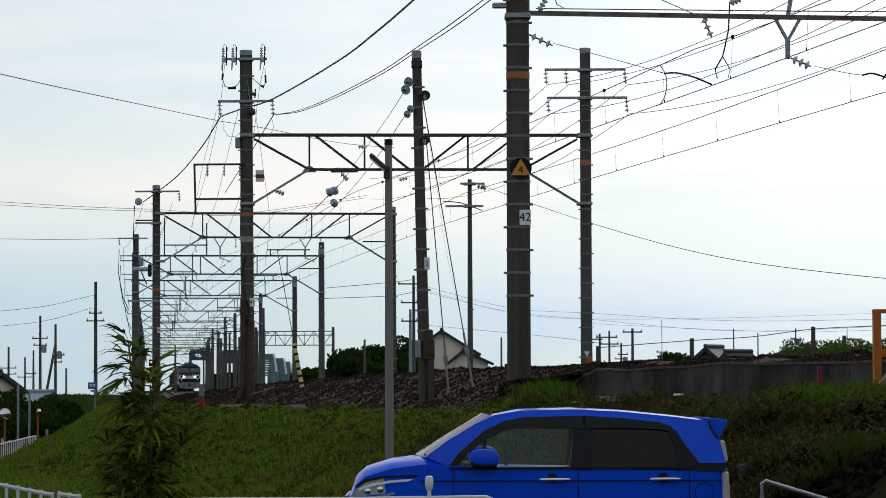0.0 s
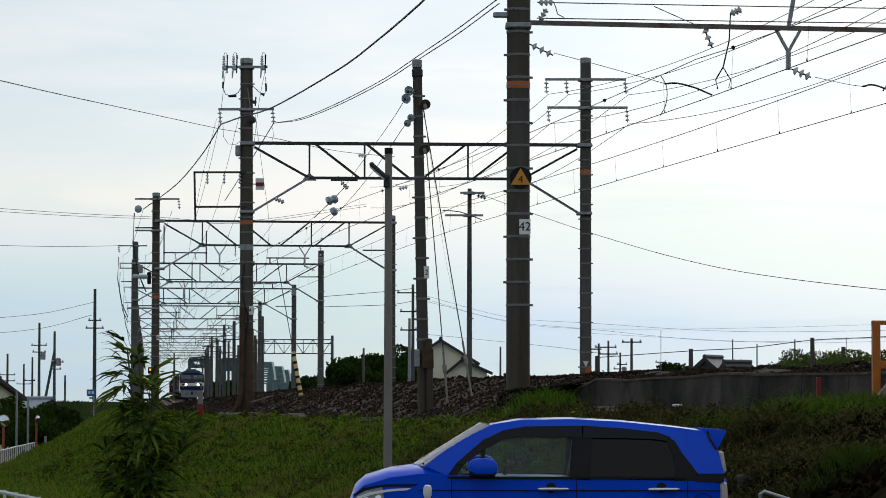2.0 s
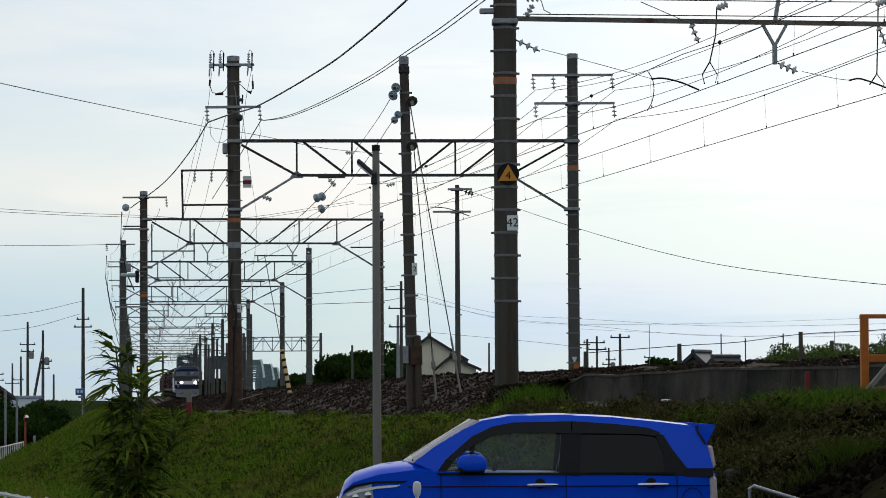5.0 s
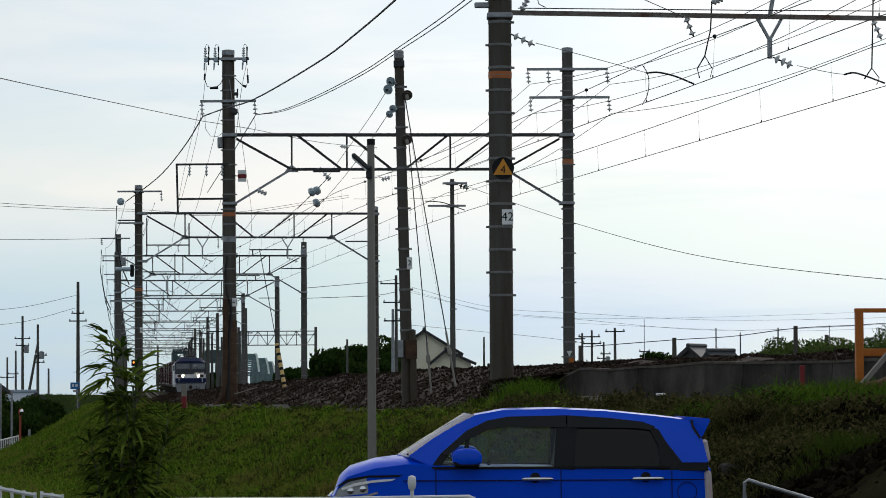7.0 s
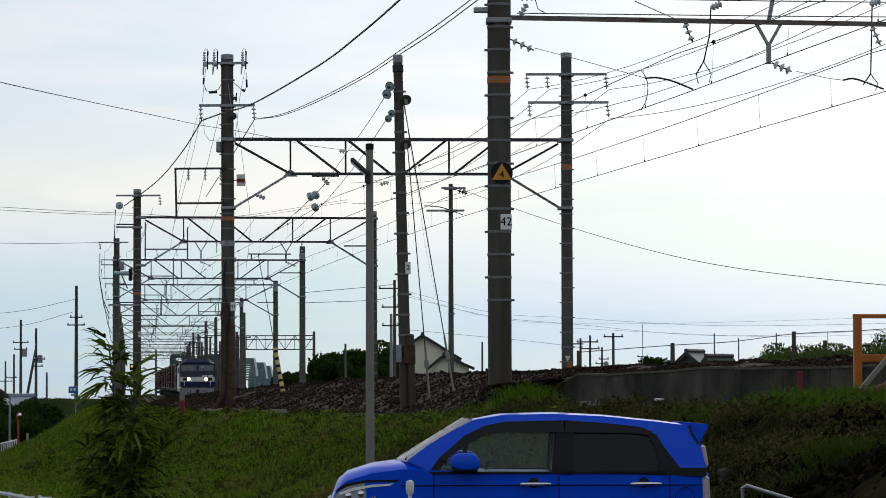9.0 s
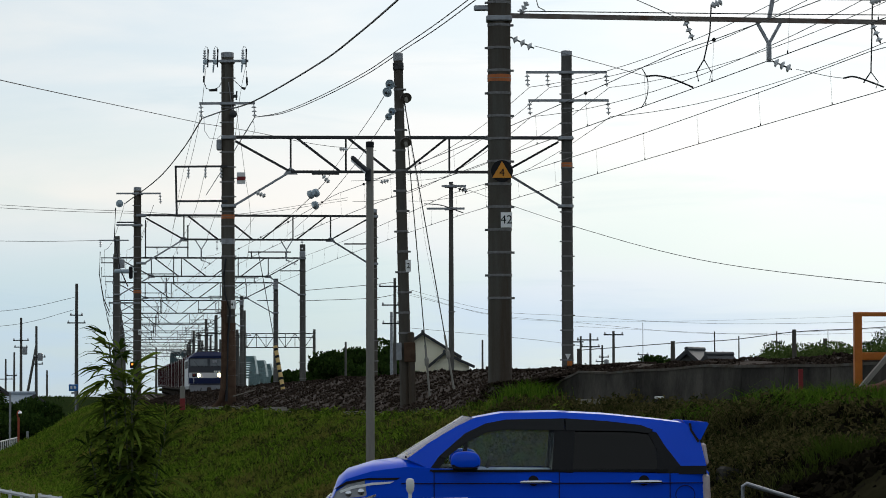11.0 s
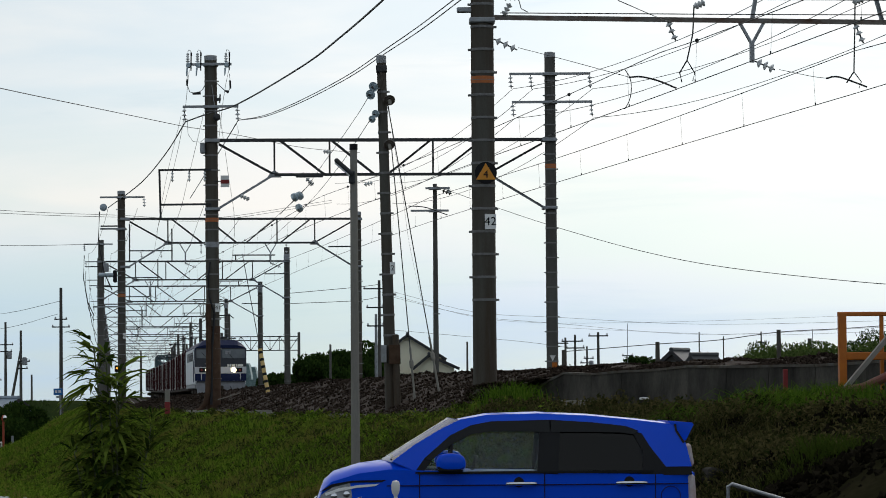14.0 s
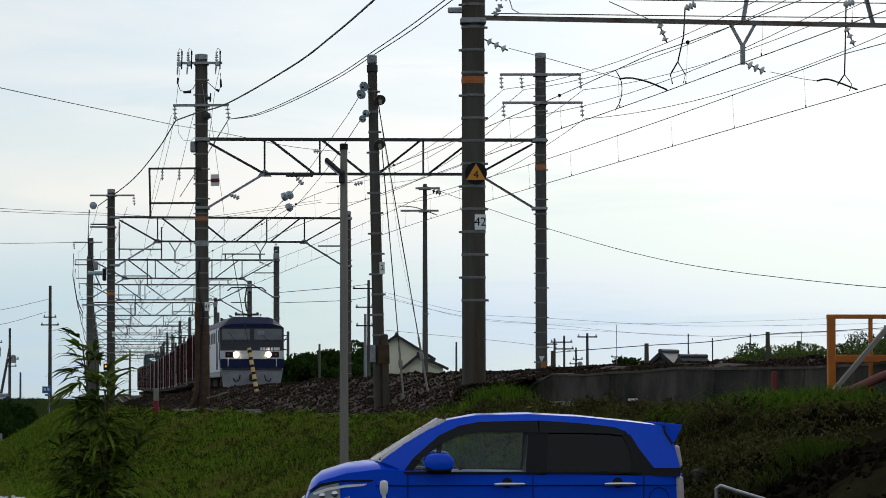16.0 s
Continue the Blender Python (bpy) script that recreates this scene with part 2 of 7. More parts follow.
# ---- mesh building ----
class Geo:
    """Collects points and faces of one mesh."""

    def __init__(self):
        self.v, self.f = [], []

    def add(self, pts, faces):
        o = len(self.v)
        self.v.extend([tuple(p) for p in pts])
        self.f.extend([tuple(i + o for i in q) for q in faces])
        return self

    def box(self, c, s, m=None, bevel=0.0):
        x, y, z = s[0] / 2, s[1] / 2, s[2] / 2
        if bevel:
            b = min(bevel, x * 0.8, y * 0.8, z * 0.8)
            pts = []
            for sx in (-1, 1):
                for sy in (-1, 1):
                    for sz in (-1, 1):
                        pts += [(sx * (x - b), sy * (y - b), sz * z), (sx * (x - b), sy * y, sz * (z - b)), (sx * x, sy * (y - b), sz * (z - b))]
            bm = bmesh.new()
            for p in pts:
                bm.verts.new(p)
            bmesh.ops.convex_hull(bm, input=bm.verts)
            bm.verts.index_update()
            pts, faces = [v.co.copy() for v in bm.verts], [[v.index for v in q.verts] for q in bm.faces]
            bm.free()
        else:
            pts = [(sx * x, sy * y, sz * z) for sx in (-1, 1) for sy in (-1, 1) for sz in (-1, 1)]
            faces = [(0, 1, 3, 2), (4, 6, 7, 5), (0, 4, 5, 1), (2, 3, 7, 6), (0, 2, 6, 4), (1, 5, 7, 3)]
        m = m or Matrix()
        return self.add([m @ Vector(p) + Vector(c) for p in pts], faces)

    def rod(self, a, b, r0, r1=None, n=8, cap=True):
        a, b = Vector(a), Vector(b)
        r1 = r0 if r1 is None else r1
        q = (b - a).to_track_quat("Z", "Y")
        pts = []
        for p, r in ((a, r0), (b, r1)):
            pts += [p + q @ Vector((r * math.cos(2 * math.pi * i / n), r * math.sin(2 * math.pi * i / n), 0)) for i in range(n)]
        faces = [(i, (i + 1) % n, n + (i + 1) % n, n + i) for i in range(n)]
        if cap:
            faces += [tuple(range(n - 1, -1, -1)), tuple(range(n, 2 * n))]
        return self.add(pts, faces)

    def bar(self, a, b, w, h, up=(0, 0, 1)):
        """A straight bar of w by h between two points."""
        a, b = Vector(a), Vector(b)
        d = (b - a).normalized()
        side = d.cross(Vector(up))
        if side.length < 1e-4:
            side = d.cross(Vector((0, 1, 0)))
        side.normalize()
        top = side.cross(d)
        pts = [p + side * (sx * w / 2) + top * (sz * h / 2) for p in (a, b) for sx in (-1, 1) for sz in (-1, 1)]
        return self.add(pts, [(0, 1, 3, 2), (4, 6, 7, 5), (0, 4, 5, 1), (2, 3, 7, 6), (0, 2, 6, 4), (1, 5, 7, 3)])

    def angle(self, a, b, w, t=0.012, flip=1, up=(0, 0, 1)):
        """An L-section bar."""
        a, b = Vector(a), Vector(b)
        d = (b - a).normalized()
        side = d.cross(Vector(up))
        if side.length < 1e-4:
            side = d.cross(Vector((0, 1, 0)))
        side.normalize()
        top = side.cross(d)
        for off, ww, hh in ((top * (w / 2), w, t), (side * (flip * w / 2), t, w)):
            pts = [p + off * 0 + side * (sx * ww / 2 + (0 if ww > hh else flip * w / 2)) + top * (sz * hh / 2 + (w / 2 if ww > hh else 0))
                   for p in (a, b) for sx in (-1, 1) for sz in (-1, 1)]
            self.add(pts, [(0, 1, 3, 2), (4, 6, 7, 5), (0, 4, 5, 1), (2, 3, 7, 6), (0, 2, 6, 4), (1, 5, 7, 3)])
        return self

    def tube(self, path, r, n=5):
        path = [Vector(p) for p in path]
        pts, faces = [], []
        for i, p in enumerate(path):
            d = (path[min(i + 1, len(path) - 1)] - path[max(i - 1, 0)])
            q = d.to_track_quat("Z", "Y")
            pts += [p + q @ Vector((r * math.cos(2 * math.pi * k / n), r * math.sin(2 * math.pi * k / n), 0)) for k in range(n)]
        for i in range(len(path) - 1):
            faces += [(i * n + k, i * n + (k + 1) % n, (i + 1) * n + (k + 1) % n, (i + 1) * n + k) for k in range(n)]
        faces += [tuple(range(n - 1, -1, -1)), tuple(range((len(path) - 1) * n, len(path) * n))]
        return self.add(pts, faces)

    def lathe(self, profile, base=(0, 0, 0), axis=(0, 0, 1), n=12):
        q = Vector(axis).to_track_quat("Z", "Y")
        pts, faces = [], []
        for r, z in profile:
            pts += [Vector(base) + q @ Vector((r * math.cos(2 * math.pi * k / n), r * math.sin(2 * math.pi * k / n), z)) for k in range(n)]
        for i in range(len(profile) - 1):
            faces += [(i * n + k, i * n + (k + 1) % n, (i + 1) * n + (k + 1) % n, (i + 1) * n + k) for k in range(n)]
        faces += [tuple(range(n - 1, -1, -1)), tuple(range((len(profile) - 1) * n, len(profile) * n))]
        return self.add(pts, faces)

    def prism(self, outline, depth, m=None):
        """An outline in x and z, drawn out along y from 0 to depth."""
        n = len(outline)
        m = m or Matrix()
        pts = [m @ Vector((x, 0, z)) for x, z in outline] + [m @ Vector((x, depth, z)) for x, z in outline]
        return self.add(pts, [tuple(range(n)), tuple(range(2 * n - 1, n - 1, -1))] + [(i, n + i, n + (i + 1) % n, (i + 1) % n) for i in range(n)])

    def loft(self, rings, closed=True, caps=True):
        n = len(rings[0])
        pts = [p for r in rings for p in r]
        faces = []
        for i in range(len(rings) - 1):
            for k in range(n if closed else n - 1):
                faces.append((i * n + k, i * n + (k + 1) % n, (i + 1) * n + (k + 1) % n, (i + 1) * n + k))
        if caps:
            faces += [tuple(range(n - 1, -1, -1)), tuple(range((len(rings) - 1) * n, len(rings) * n))]
        return self.add(pts, faces)

    def mesh(self, name, mat, smooth=False):
        me = bpy.data.meshes.new(name)
        me.from_pydata([tuple(p) for p in self.v], [], self.f)
        me.materials.append(mat)
        if smooth:
            me.polygons.foreach_set("use_smooth", [True] * len(me.polygons))
            me.set_sharp_from_angle(angle=radians(35))
        me.update()
        return me


def fix(me):
    bm = bmesh.new()
    bm.from_mesh(me)
    bmesh.ops.recalc_face_normals(bm, faces=bm.faces)
    bm.to_mesh(me)
    bm.free()
    return me


def part(name, geo, mat, parent, label="", smooth=False):
    """One mesh object under a thing or a part."""
    ob = new(name, fix(geo.mesh(name, mat, smooth)))
    ob.parent = parent
    if label:
        tagged(ob, label)
    return ob


def thing(name, label, category, at=(0, 0, 0), turn=0.0, group="", kind=""):
    ob = new(name)
    ob.empty_display_size = 0.3
    ob.matrix_basis = pose(*at, 0, 0, turn)
    return tagged(ob, label, category, group, kind)


def solid(name, geo, mat, label, category, group="", kind="", smooth=False, at=None, turn=0.0):
    ob = new(name, fix(geo.mesh(name, mat, smooth)))
    if at:
        ob.matrix_basis = pose(*at, 0, 0, turn)
    return tagged(ob, label, category, group, kind)


def text_part(name, words, size, mat, parent, at, label="", rx=90, rz=0):
    """Lettering as thin solid mesh, facing the local -y."""
    cu = bpy.data.curves.new(name, "FONT")
    cu.body, cu.size, cu.align_x, cu.align_y, cu.extrude = words, size, "CENTER", "CENTER", 0.002
    tmp = bpy.data.objects.new(name, cu)
    me = bpy.data.meshes.new_from_object(tmp)
    me.materials.clear()
    me.materials.append(mat)
    bpy.data.objects.remove(tmp)
    ob = new(name, me)
    ob.parent = parent
    ob.matrix_basis = pose(*at, rx, 0, rz)
    if label:
        tagged(ob, label)
    return ob


# ---- the line: a gentle curve ----
_ys = np.arange(-200.0, 4001.0, 1.0)
_slope = np.interp(_ys, [-200, 40, 83, 128, 174, 218, 280, 4000], [0.185, 0.178, 0.166, 0.144, 0.112, 0.091, 0.086, 0.086])
_cx = -np.cumsum(_slope)
_cx = _cx - np.interp(105.0, _ys, _cx) - 0.85


def line_x(y):
    return float(np.interp(y, _ys, _cx))


def line_turn(y):
    """Degrees by which the line heads to the left of straight ahead."""
    return math.degrees(math.atan(float(np.interp(y, _ys, _slope))))


def smooth(a, b, t):
    t = min(1.0, max(0.0, (t - a) / (b - a)))
    return t * t * (3 - 2 * t)


def bed(y):
    """Height of the top of the ballast along the line."""
    return float(np.interp(y, [80, 92, 110, 130, 150, 164, 178, 192, 215, 238, 270, 303, 340, 378, 415, 452, 500], [2.32, 2.29, 2.18, 2.03, 1.89, 1.78, 1.64, 1.53, 1.42, 1.40, 1.45, 1.54, 1.66, 1.82, 2.0, 2.17, 2.3]))


def lot(y):
    """Height of the low ground before the bank."""
    return -1.45 * smooth(48, 150, y)


def bank_foot(y):
    return -10.4 - 2.6 * smooth(60, 150, y) + 1.9 * smooth(145, 185, y)


def ground_z(o, y):
    """Ground height at the offset o from the line's middle (left is negative)."""
    foot, g = bank_foot(y), lot(y)
    near = 1 - smooth(52, 62, y)
    crest, top = -6.6, 1.36 + 0.20 * near
    if o <= foot:
        return g
    if o <= crest:
        t = (o - foot) / (crest - foot)
        return g + (top - g) * (0.85 * t + 0.15 * smooth(0, 1, t))
    if o <= 6.5:
        return top
    if o <= 11:
        return top + (0.2 - top) * (o - 6.5) / 4.5
    return 0.2


# ---- ground, ballast, bank ----
def surf(o, y):
    """Ground height with the bank's unevenness."""
    z = ground_z(o, y)
    if -12.5 < o < -5.5 and 15 < y < 200:
        z += 0.12 * noise.noise((o * 0.6, y * 0.35, 2.0)) + 0.05 * noise.noise((o * 1.7, y * 1.2, 7.0))
        if y < 54 and o < -6.0:
            z += smooth(-6.0, -6.6, o) * (0.20 * noise.noise((o * 1.1, y * 0.6, 9.0)) + 0.10 * noise.noise((o * 2.6, y * 1.5, 3.0)))
    return z


def make_ground():
    offs = sorted(set([-3000, -1500, -700, -350, -180, -100, -70, -50, -40, -32, -27, -23] + [round(-20 + 0.4 * i, 2) for i in range(86)]
                      + [16, 20, 26, 34, 45, 60, 90, 140, 240, 450, 900, 1800, 3000]))
    ys = [-150, -80, -40, -20, -8] + [i * 2.0 for i in range(0, 101)] + [204 + 8 * i for i in range(20)] + [400, 460, 540, 650, 800, 1000, 1300, 1700, 2300, 3100, 4000]
    g = Geo()
    for y in ys:
        cx = line_x(y)
        for o in offs:
            z = surf(o, y)
            g.v.append((cx + o, y, z))
    n = len(offs)
    g.f = [(j * n + i, j * n + i + 1, (j + 1) * n + i + 1, (j + 1) * n + i) for j in range(len(ys) - 1) for i in range(n - 1)]
    return solid("ground", g, SOIL, "earth ground rising to a grassy railway bank", "ground", kind="structure", smooth=True)


make_ground()


def ballast_z(o, y):
    """Height of the ballast's surface."""
    near = 1 - smooth(57.5, 61, y)
    edge = abs(o) - 3.5
    d = -0.02 if edge < 0 else -0.42 * edge * (1 - near) - (0.10 * edge * near)
    if near and o < -3.4:
        d = min(d, -0.17 + 0.12 * (o + 4.4)) * near + d * (1 - near)
    return bed(y) + max(d, -1.0) + 0.05 * noise.noise((o * 2.1, y * 1.7, 0.0)) + 0.07 * noise.noise((o * 0.7, y * 0.45, 5.0))


def make_ballast():
    g = Geo()
    ys = [8 + 0.8 * i for i in range(0, 200)] + [170 + 10 * i for i in range(80)]
    rows = [-5.7, -5.3, -4.9, -4.5, -4.1, -3.7, -3.4, -2.6, -1.0, 1.0, 2.6, 3.5, 4.2, 5.0, 5.7]
    for y in ys:
        near = 1 - smooth(57.5, 61, y)
        for o in rows:
            oo = max(o, -5.7 + (1.33 - 0.02 * (o + 5.7)) * near) if o < -4.3 else o
            g.v.append((line_x(y) + oo, y, ballast_z(oo, y)))
        # the toe goes down to the ground
    n = len(rows)
    g.f = [(j * n + i, j * n + i + 1, (j + 1) * n + i + 1, (j + 1) * n + i) for j in range(len(ys) - 1) for i in range(n - 1)]
    solid("ballast_bed", g, STONE, "rust-brown crushed stone ballast under the tracks", "ballast", kind="structure", smooth=True)


make_ballast()


def make_tracks():
    for o in (-1.9, 1.9):
        t = thing("railway_track", "pair of worn steel rails laid in the ballast", "track", group="railway tracks", kind="structure")
        for q in (-0.534, 0.534):
            pts = [(line_x(y) + o + q, y, bed(y) - 0.02) for y in [8 + 4.0 * i for i in range(40)] + [170 + 10.0 * i for i in range(70)]]
            g = Geo()
            for a, b in zip(pts, pts[1:]):
                g.bar(a, b, 0.07, 0.13)
            part("rail", g, STEEL_RUSTY, t, "worn steel rail")


make_tracks()


def loose_mesh(name, verts, faces, mat, label, category):
    """Many small pieces as one uncountable object."""
    me = bpy.data.meshes.new(name)
    me.from_pydata(verts, [], faces)
    me.materials.append(mat)
    me.update()
    return tagged(new(name, me), label, category, kind="stuff")


def scatter_stones(count, seed):
    rnd = random.Random(seed)
    v, f = [], []
    while len(v) < count * 6:
        y = rnd.uniform(36, 62) if rnd.random() < 0.35 else 58 * (330 / 58) ** rnd.random()
        o = rnd.uniform(-5.8, -2.8) if y > 58 else rnd.uniform(-4.3, -1.2)
        x, z = line_x(y) + o, ballast_z(o, y)
        s = rnd.uniform(0.014, 0.034) * (0.7 + y / 180)
        m = Euler((rnd.random() * 6, rnd.random() * 6, rnd.random() * 6)).to_matrix()
        b = len(v)
        for p in ((1, 0, 0), (-1, 0, 0), (0, 1, 0), (0, -1, 0), (0, 0, 1), (0, 0, -1)):
            q = m @ Vector((p[0] * s * rnd.uniform(0.7, 1.3), p[1] * s * rnd.uniform(0.7, 1.3), p[2] * s * rnd.uniform(0.5, 1.0)))
            v.append((x + q.x, y + q.y, z + 0.01 + q.z))
        f += [(b + i, b + j, b + k) for i, j, k in ((0, 2, 4), (2, 1, 4), (1, 3, 4), (3, 0, 4), (2, 0, 5), (1, 2, 5), (3, 1, 5), (0, 3, 5))]
    return loose_mesh("ballast_stones", v, f, STONES, "loose angular rust-brown ballast stones", "stones")


STONES = leaf_material("loose_stone", (0.016, 0.011, 0.008), (0.078, 0.058, 0.045), rough=0.9)
scatter_stones(62000, 3)


def blades(name, count, place, height, width, lean, mat, label, seed):
    """Grass as bent blades; place(rnd) gives x, y, z and a scale."""
    rnd = random.Random(seed)
    v, f = [], []
    for _ in range(count):
        x, y, z, k = place(rnd)
        h = rnd.uniform(*height) * k
        a = rnd.uniform(0, 2 * math.pi)
        w = width * rnd.uniform(0.7, 1.3) * (0.6 + y / 90)
        c, s = math.cos(a) * w, math.sin(a) * w
        l = rnd.uniform(0.1, lean) * h
        b = rnd.uniform(0, 2 * math.pi)
        lx, ly = math.cos(b) * l, math.sin(b) * l
        n = len(v)
        v += [(x - c, y - s, z - 0.02), (x + c, y + s, z - 0.02), (x + lx * 0.35 + c * 0.7, y + ly * 0.35 + s * 0.7, z + h * 0.6),
              (x + lx * 0.35 - c * 0.7, y + ly * 0.35 - s * 0.7, z + h * 0.6), (x + lx, y + ly, z + h * (1 - 0.22 * lean))]
        f += [(n, n + 1, n + 2, n + 3), (n + 3, n + 2, n + 4)]
    return loose_mesh(name, v, f, mat, label, "grass")


def on_bank(y0, y1, o0, o1):
    def place(rnd):
        u = rnd.random()
        y = y0 * (y1 / y0) ** u
        o = rnd.uniform(o0, o1)
        o = max(o, -18.5)
        k = 0.4 + 1.1 * max(0.0, noise.noise((o * 1.9, y * 0.9, 11.0)) + 0.25) + 0.5 * max(0.0, noise.noise((o * 0.5, y * 0.2, 4.0)))
        if o > -7.1:
            k *= 0.4
            if abs(o + 6.05) < 0.24 and y > 60:
                o -= 0.7
        return line_x(y) + o, y, surf(o, y), k
    return place


def tuft(centre_o, centre_y, ro, ry):
    def place(rnd):
        o, y = rnd.gauss(centre_o, ro), rnd.gauss(centre_y, ry)
        return line_x(y) + o, y, surf(o, y), 1.0
    return place


blades("bank_grass", 190000, on_bank(46, 200, -18.5, -5.9), (0.12, 0.36), 0.0064, 1.6, GRASS, "rough green grass covering the railway bank", 11)
blades("straw_patch", 6000, tuft(-8.2, 58.0, 0.8, 4.5), (0.08, 0.26), 0.006, 2.2, GRASS_STRAW, "dry straw-coloured patch in the bank grass", 65)
blades("dry_grass", 46000, on_bank(31.5, 53, -9.3, -6.0), (0.08, 0.28), 0.0058, 2.2, GRASS_DRY, "dry tangled brown-green grass on the bank", 12)


for i, (o, y, ro, ry, n, h) in enumerate(((-6.5, 51.5, 0.16, 0.7, 1300, 0.50), (-6.4, 56.0, 0.2, 1.5, 600, 0.22), (-5.75, 39.6, 0.2, 0.7, 1000, 0.46), (-5.4, 38.4, 0.25, 0.5, 1100, 0.52), (-6.2, 62.0, 0.3, 2.0, 500, 0.22),
                                          (-6.0, 37.6, 0.25, 0.8, 600, 0.36))):
    blades("grass_tuft", n, tuft(o, y, ro, ry), (h * 0.5, h), 0.006, 0.8, GRASS_TALL, "tuft of tall fresh green grass on the bank's edge", 30 + i)
def far_verge(rnd):
    y = rnd.uniform(60, 110)
    o = rnd.uniform(3.9, 5.6)
    k = 0.5 + 1.2 * max(0, noise.noise((y * 0.35, o, 3.0)) + 0.2)
    return line_x(y) + o, y, ballast_z(o, y) + 0.0, k


blades("verge_grass", 9000, far_verge, (0.15, 0.60), 0.0042, 0.8, GRASS_TALL, "thin green weeds along the far edge of the ballast", 21)


def weeds(name, clumps, place, mat, label, seed, spread=0.16, leaf=0.035):
    """Low broad-leaved weeds: clumps of small leaves close to the ground."""
    rnd = random.Random(seed)
    v, f = [], []
    for _ in range(clumps):
        x, y, z, k = place(rnd)
        r = spread * rnd.uniform(0.5, 1.5)
        for q in range(22):
            a, d = rnd.uniform(0, 2 * math.pi), r * rnd.random() ** 0.5
            s = leaf * rnd.uniform(0.6, 1.5) * (0.7 + y / 160)
            p = Vector((x + d * math.cos(a), y + d * math.sin(a), z + rnd.uniform(0.02, 0.16) * (1.2 - d / r) + 0.05))
            m = Euler((rnd.uniform(-1.0, 1.0), rnd.uniform(-1.0, 1.0), rnd.random() * 6)).to_matrix()
            n = len(v)
            v += [tuple(p + m @ Vector(c)) for c in ((-s, 0, 0), (0, -s * 0.45, 0.01), (s, 0, -0.01), (0, s * 0.45, 0.01))]
            f.append((n, n + 1, n + 2, n + 3))
    return loose_mesh(name, v, f, mat, label, "weeds")


weeds("bank_weeds", 2300, on_bank(46, 175, -16.0, -6.3), GRASS, "low broad-leaved weeds among the bank grass", 61)
weeds("brown_weeds", 900, on_bank(46, 120, -12.0, -6.3), GRASS_DRY, "withered brown weeds among the bank grass", 62)
weeds("dry_weeds", 1500, on_bank(32.5, 52, -9.2, -6.0), GRASS_STRAW, "tangled dry and green weeds on the bank", 63, 0.14, 0.03)
blades("dead_stalks", 5000, on_bank(33, 54, -9.0, -5.95), (0.15, 0.45), 0.004, 2.4, GRASS_STRAW, "pale dead grass stalks hanging over the bank", 64)


def tussocks(name, spots, mat, label, seed):
    """Clumps of long grass that arch out and hang down the bank."""
    rnd = random.Random(seed)
    v, f = [], []
    for o, y, r, count, length in spots:
        for _ in range(count):
            oo, yy = rnd.gauss(o, r), rnd.gauss(y, r * 1.6)
            p = Vector((line_x(yy) + oo, yy, surf(oo, yy)))
            a = rnd.uniform(0, 2 * math.pi)
            out = Vector((math.cos(a) * 0.8 - 0.15, math.sin(a) * 0.8 - 0.55, 0))
            L, w = length * rnd.uniform(0.5, 1.2), rnd.uniform(0.0035, 0.0075)
            up = rnd.uniform(0.3, 0.85)
            side = Vector((-out.y, out.x, 0)).normalized() * w
            n = len(v)
            for k, (q, h, ww) in enumerate(((0, 0, 1.0), (0.22, 0.42, 0.9), (0.52, 0.56, 0.75), (0.80, 0.36, 0.45))):
                c = p + out * (q * L) + Vector((0, 0, h * L * up))
                v += [tuple(c - side * ww), tuple(c + side * ww)]
            v.append(tuple(p + out * L + Vector((0, 0, -0.05 * L))))
            f += [(n, n + 1, n + 3, n + 2), (n + 2, n + 3, n + 5, n + 4), (n + 4, n + 5, n + 7, n + 6), (n + 6, n + 7, n + 8)]
    return loose_mesh(name, v, f, mat, label, "grass")


_r = random.Random(90)
tussocks("hanging_grass", [(_r.uniform(-8.3, -6.75), _r.uniform(35.5, 51), 0.10, 130, _r.uniform(0.22, 0.42)) for _ in range(60)], GRASS_STRAW, "long straw-coloured grass arching over the bank's edge", 91)
tussocks("hanging_grass", [(_r.uniform(-8.2, -6.9), _r.uniform(38.5, 51), 0.12, 110, _r.uniform(0.18, 0.36)) for _ in range(40)], GRASS_TALL, "long green grass clumps hanging on the bank", 92)
tussocks("hanging_grass", [(-6.2 + 0.12 * _r.uniform(-1, 1), _r.uniform(36.2, 40.2), 0.13, 150, _r.uniform(0.4, 0.65)) for _ in range(10)], GRASS_TALL, "tall green grass spilling over beside the barrier", 93)
tussocks("bank_tussocks", [(_r.uniform(-13.5, -7.4), 50 * 3.0 ** _r.random(), 0.16, 60, _r.uniform(0.25, 0.5)) for _ in range(330)], GRASS, "clumps of longer green grass on the railway bank", 94)


